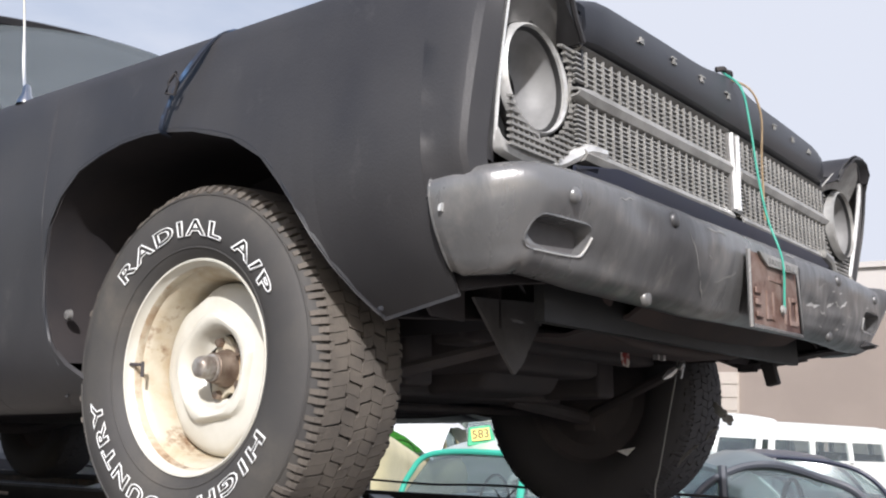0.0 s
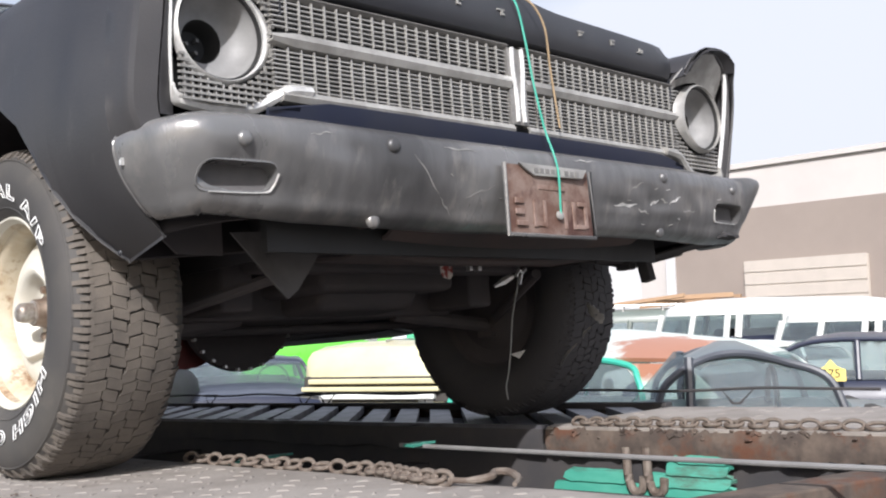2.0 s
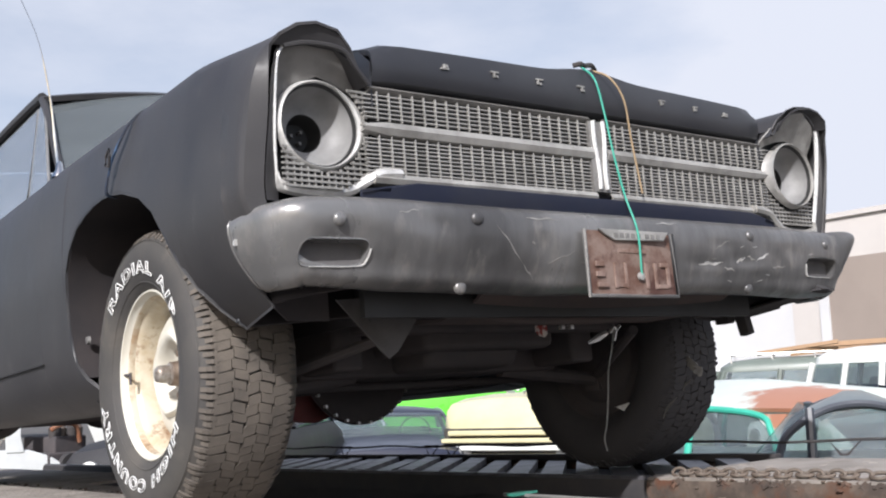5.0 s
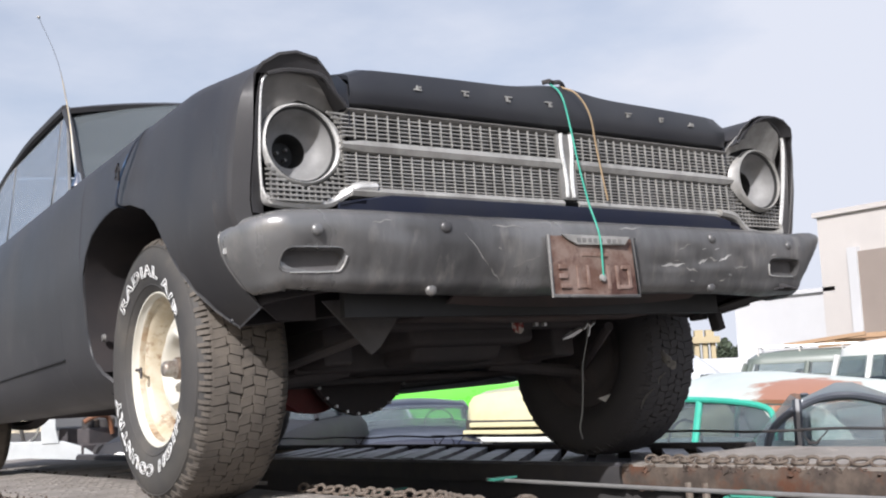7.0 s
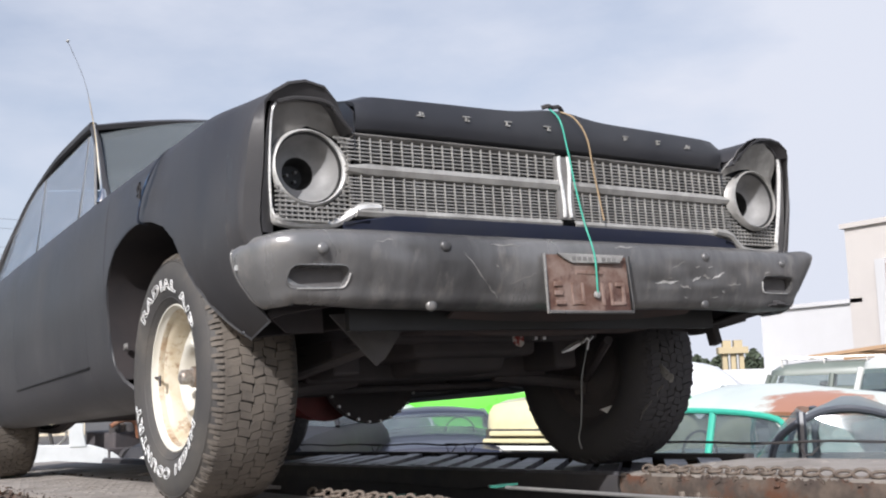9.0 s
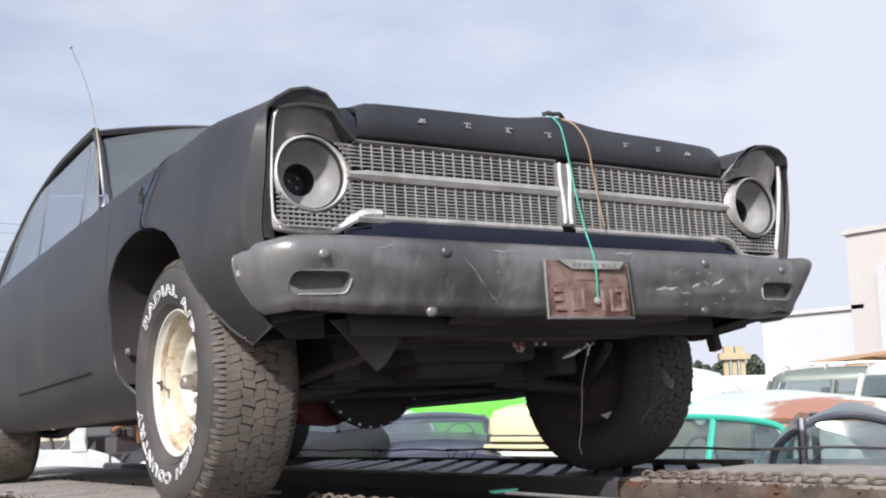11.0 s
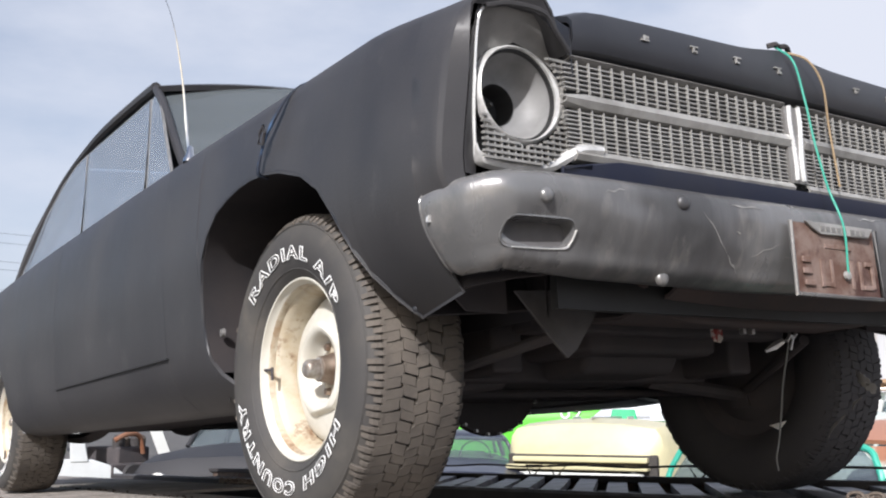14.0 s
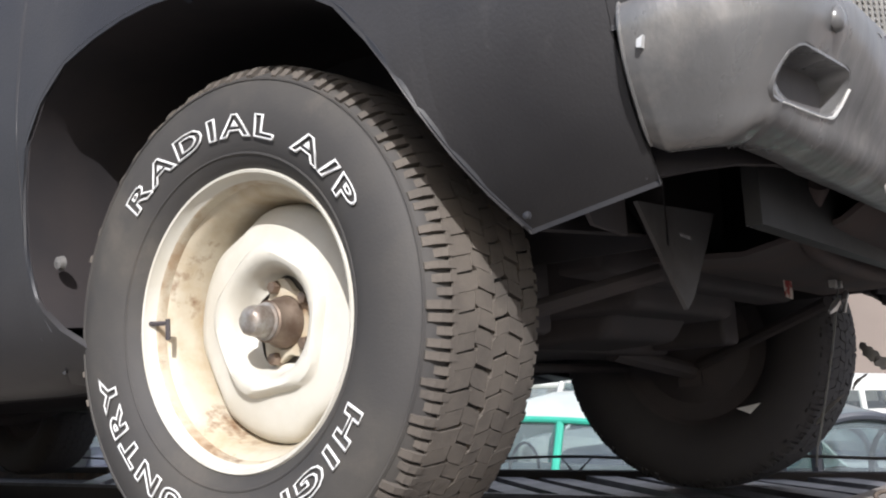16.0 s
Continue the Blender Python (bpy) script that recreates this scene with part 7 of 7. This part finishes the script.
# planks and junk on the roof rack
for k in range(11):
    bm = B()
    boxy(bm, (0, 0, 0), (random.uniform(0.05, 0.16), random.uniform(0.4, 1.6), random.uniform(0.02, 0.09)))
    pl = part("plank", bm, WOODY, None, smooth=False)
    pl.matrix_world = rackvan.matrix_world @ pose(-0.5 + 0.10 * k, random.uniform(-0.9, 0.9), 1.90 + 0.05 * (k % 3), random.uniform(-5, 7), random.uniform(-12, 12), random.uniform(-30, 30))
    tagged(pl, "weathered brown plank lying on the roof rack", "plank", "planks on the rack")

# buildings along the far side of the yard
B_CREAM = material("cream_stucco", (0.50, 0.47, 0.445), 0.85, second=(0.46, 0.43, 0.41), scale=0.6, amount=0.7, bump=0.2, bump_scale=40)
B_BROWN = material("brown_wall", (0.27, 0.225, 0.195), 0.85, second=(0.24, 0.20, 0.175), scale=0.5, amount=0.7, bump=0.2, bump_scale=40)
B_DOOR = material("beige_door", (0.47, 0.42, 0.37), 0.7, second=(0.42, 0.375, 0.33), scale=2, amount=0.6)
B_WHITE = material("white_wall", (0.53, 0.53, 0.54), 0.8, second=(0.48, 0.48, 0.485), scale=0.5, amount=0.6)


def box_part(name, c, sz, mat, parent, label="", bevel=0.0):
    bm = B()
    boxy(bm, c, sz)
    return part(name, bm, mat, parent, label, smooth=False, bevel=bevel)


hall = empty("warehouse", pose(24.0, -0.35, 0), "cream warehouse with a brown lower wall and roller doors", "building")
box_part("wall", (6, -2, 2.85), (12, 36.2, 5.7), B_CREAM, hall)
box_part("parapet", (6, -2, 5.76), (12.2, 36.4, 0.14), B_CREAM, hall)
box_part("lower_wall", (-0.06, -5.4, 2.28), (0.14, 40.4, 4.56), B_BROWN, hall, "brown-painted lower wall")
box_part("wall_edge", (-0.08, 14.95, 2.34), (0.20, 0.30, 4.70), B_WHITE, hall)
for y in (10.9, 1.0):
    d = box_part("roller_door", (-0.16, y, 1.55), (0.10, 3.4, 3.1), B_DOOR, hall, "beige roller door")
    for k in range(9):
        box_part("door_slat", (-0.225, y, 0.25 + 0.34 * k), (0.03, 3.36, 0.30), B_DOOR, d)
annex = empty("white_shed", pose(24.6, -0.75, 0), "plain white flat-roofed shed beside the warehouse", "building")
box_part("wall", (3, 18.0, 1.78), (7, 3.6, 3.56), B_WHITE, annex)
box_part("roof", (3, 18.0, 3.62), (7.2, 3.8, 0.12), B_WHITE, annex)
fence = empty("white_fence", pose(19.5, 0, 0), "long white slatted yard fence", "fence")
box_part("fence_rail", (0, -6, 1.70), (0.08, 18, 0.10), B_WHITE, fence)
box_part("fence_rail", (0, -6, 0.35), (0.08, 18, 0.10), B_WHITE, fence)
me = None
for k in range(120):
    if me is None:
        o = box_part("slat", (0, 0, 0), (0.03, 0.10, 1.75), B_WHITE, fence)
        me = o.data
    else:
        o = linked("slat", me, None, fence)
    o.location = (-0.05, -15 + 0.15 * k, 0.92)

# tower of a far works, trees, pylon and its wires
B_TAN = material("tan_tower", (0.42, 0.35, 0.22), 0.8, second=(0.32, 0.27, 0.18), scale=0.5)
tx, ty = spot(48.3, 120)
tower = empty("works_tower", pose(tx, ty, 0, 0, 0, -40), "tan concrete works tower with pipes", "tower")
for x in (-0.9, 0.0, 0.9):
    box_part("column", (x, 0, 2.2), (0.5, 1.0, 4.4), B_TAN, tower)
box_part("head", (0, 0, 4.7), (3.2, 2.0, 0.7), B_TAN, tower)
for x in (-0.6, 0.6):
    box_part("hopper", (x, 0, 5.4), (0.9, 1.2, 0.8), B_TAN, tower)
for x in (-0.45, 0.45):
    bm = B()
    tube(bm, [(x, -0.6, 0), (x, -0.6, 4.5)], 0.12, 8)
    part("pipe", bm, P_STEEL, tower)
LEAFAR = material("far_leaves", (0.075, 0.095, 0.060), 0.9, second=(0.045, 0.06, 0.04), scale=0.6, amount=0.9)
BARK = material("bark", (0.10, 0.08, 0.06), 0.9)
random.seed(21)


def tree(x, y, h):
    t = empty("tree", pose(x, y, 0), "dark green leafy tree in the distance", "tree", "distant trees")
    bm = B()
    tube(bm, [(0, 0, 0), (0.05, 0, h * 0.4), (0, 0.1, h * 0.8)], [h * 0.03, h * 0.022, h * 0.008], 7)
    for k in range(5):
        a = k * 1.3
        tube(bm, [(0, 0, h * (0.35 + 0.07 * k)), (math.cos(a) * h * 0.2, math.sin(a) * h * 0.2, h * (0.55 + 0.07 * k))], [h * 0.012, h * 0.004], 5)
    part("trunk", bm, BARK, t)
    vs, fs = [], []
    for k in range(420):
        a, r = random.uniform(0, 6.28), random.random() ** 0.5
        zz = random.uniform(0.32, 1.0)
        rad = h * 0.34 * math.sin(math.pi * min(0.98, max(0.08, (zz - 0.25) / 0.8))) * (0.7 + 0.5 * noise.noise((a * 1.5, zz * 5, x)))
        c = Vector((math.cos(a) * rad * r, math.sin(a) * rad * r, zz * h))
        for q in range(2):
            d1, d2 = Vector([random.uniform(-1, 1) for _ in range(3)]) * h * 0.05, Vector([random.uniform(-1, 1) for _ in range(3)]) * h * 0.05
            n0 = len(vs)
            vs += [c - d1, c + d2, c + d1, c - d2]
            fs.append((n0, n0 + 1, n0 + 2, n0 + 3))
    me = bpy.data.meshes.new("crown")
    me.from_pydata(vs, [], fs)
    tagged(linked("crown", me, LEAFAR, t), kind="stuff")


for k in range(12):
    x, y = spot(46.5 + 0.42 * k + random.uniform(-0.1, 0.1), 140 + random.uniform(-6, 10))
    tree(x, y, random.uniform(4.0, 5.4))
for k in range(8):
    x, y = spot(2.5 + 1.3 * k, 90 + random.uniform(-6, 10))
    tree(x, y, random.uniform(4.2, 5.5))

GALV = material("galvanised_steel", (0.26, 0.27, 0.28), 0.6, metal=0.3, second=(0.18, 0.18, 0.19), scale=2)
px_, py_ = spot(8.9, 160)
pylon = empty("power_pylon", pose(px_, py_, 0, 0, 0, 8), "tall grey lattice power pylon", "pylon")
def leg(z):
    return lerp(z, [0, 14, 22, 31, 32], [2.6, 1.45, 1.05, 0.75, 0.05])
for sx in (-1, 1):
    for sy in (-1, 1):
        bm = B()
        tube(bm, [(sx * leg(z), sy * leg(z), z) for z in (0, 7, 14, 18, 22, 27, 31, 32)], 0.09, 5)
        part("leg", bm, GALV, pylon)
lv = [0, 3.4, 6.6, 9.5, 12.2, 14.6, 16.8, 18.8, 20.7, 22.5, 24.2, 25.8, 27.3, 28.8, 30.2]
for z0, z1 in zip(lv, lv[1:]):
    bm = B()
    a, b = leg(z0), leg(z1)
    for (x0, y0), (x1, y1) in (((-1, -1), (1, -1)), ((1, -1), (1, 1)), ((1, 1), (-1, 1)), ((-1, 1), (-1, -1))):
        tube(bm, [(x0 * a, y0 * a, z0), (x1 * b, y1 * b, z1)], 0.05, 4)
        tube(bm, [(x1 * a, y1 * a, z0), (x0 * b, y0 * b, z1)], 0.05, 4)
        tube(bm, [(x0 * b, y0 * b, z1), (x1 * b, y1 * b, z1)], 0.05, 4)
    part("bracing", bm, GALV, pylon)
for z in (19.5, 23.5, 27.5):
    bm = B()
    for s in (-1, 1):
        tube(bm, [(0, s * 0.6, z), (s * 0 + 0, s * 4.2, z + 0.5)], 0.10, 4)
        tube(bm, [(0, s * 0.6, z + 1.4), (0, s * 4.2, z + 0.5)], 0.06, 4)
    part("cross_arm", bm, GALV, pylon)
WIRELINE = material("power_wire", (0.30, 0.32, 0.36), 0.6)
for k, (dy, z) in enumerate([(s * 4.2, zz - 0.6) for s in (-1, 1) for zz in (19.5, 23.5, 27.5)] + [(0, 15.5), (2, 13.5), (-2, 12.0), (1, 10.5)]):
    c = empty("power_line", pose(px_, py_, 0, 0, 0, 8), "thin power line sagging from the pylon", "cable", "power lines")
    bm = B()
    tube(bm, [(x, dy, z + 5.5 * (x / 160) ** 2 * 1.0) for x in np.linspace(-160, 0, 14)], 0.035, 4)
    tube(bm, [(x, dy, z + 5.5 * (x / 160) ** 2 * 1.0) for x in np.linspace(0, 160, 14)], 0.035, 4)
    part("wire", bm, WIRELINE, c)

# shipping container, its lettering as plain bars
cx_, cy_ = spot(6.6, 48)
cont = empty("shipping_container", pose(cx_, cy_, 0, 0, 0, -6), "cream corrugated shipping container with red marks", "container")
bm = B()
vs = []
pr = []
for k in range(60):
    x = -6 + 12 * k / 59
    pr.append((x, -1.2 - (0.04 if k % 2 else 0.0)))
pr += [(6, 1.2), (-6, 1.2)]
prism(bm, pr, "z", 0.0, 2.55)
part("corrugated_wall", bm, paint("container_cream", (0.66, 0.58, 0.44)), cont, smooth=False)
for k in range(5):
    box_part("mark", (-1.5 + 0.62 * k, -1.27, 1.75), (0.42, 0.02, 0.5), paint("red_mark", (0.55, 0.05, 0.04)), cont)

# small white box truck by the works
tx, ty = spot(48.0, 34)
tk = empty("box_truck", pose(tx, ty, 0, 0, 0, 50), "small white box truck parked far off", "truck")
box_part("box", (0, 0, 1.15), (2.0, 4.2, 1.3), B_WHITE, tk, bevel=0.05)
box_part("cab", (0, 2.7, 0.95), (1.8, 1.2, 1.1), P_TIN, tk, bevel=0.12)
for y in (-1.3, 1.2):
    for x in (-0.9, 0.9):
        wheel_simple(tk, x, y, 0.4)
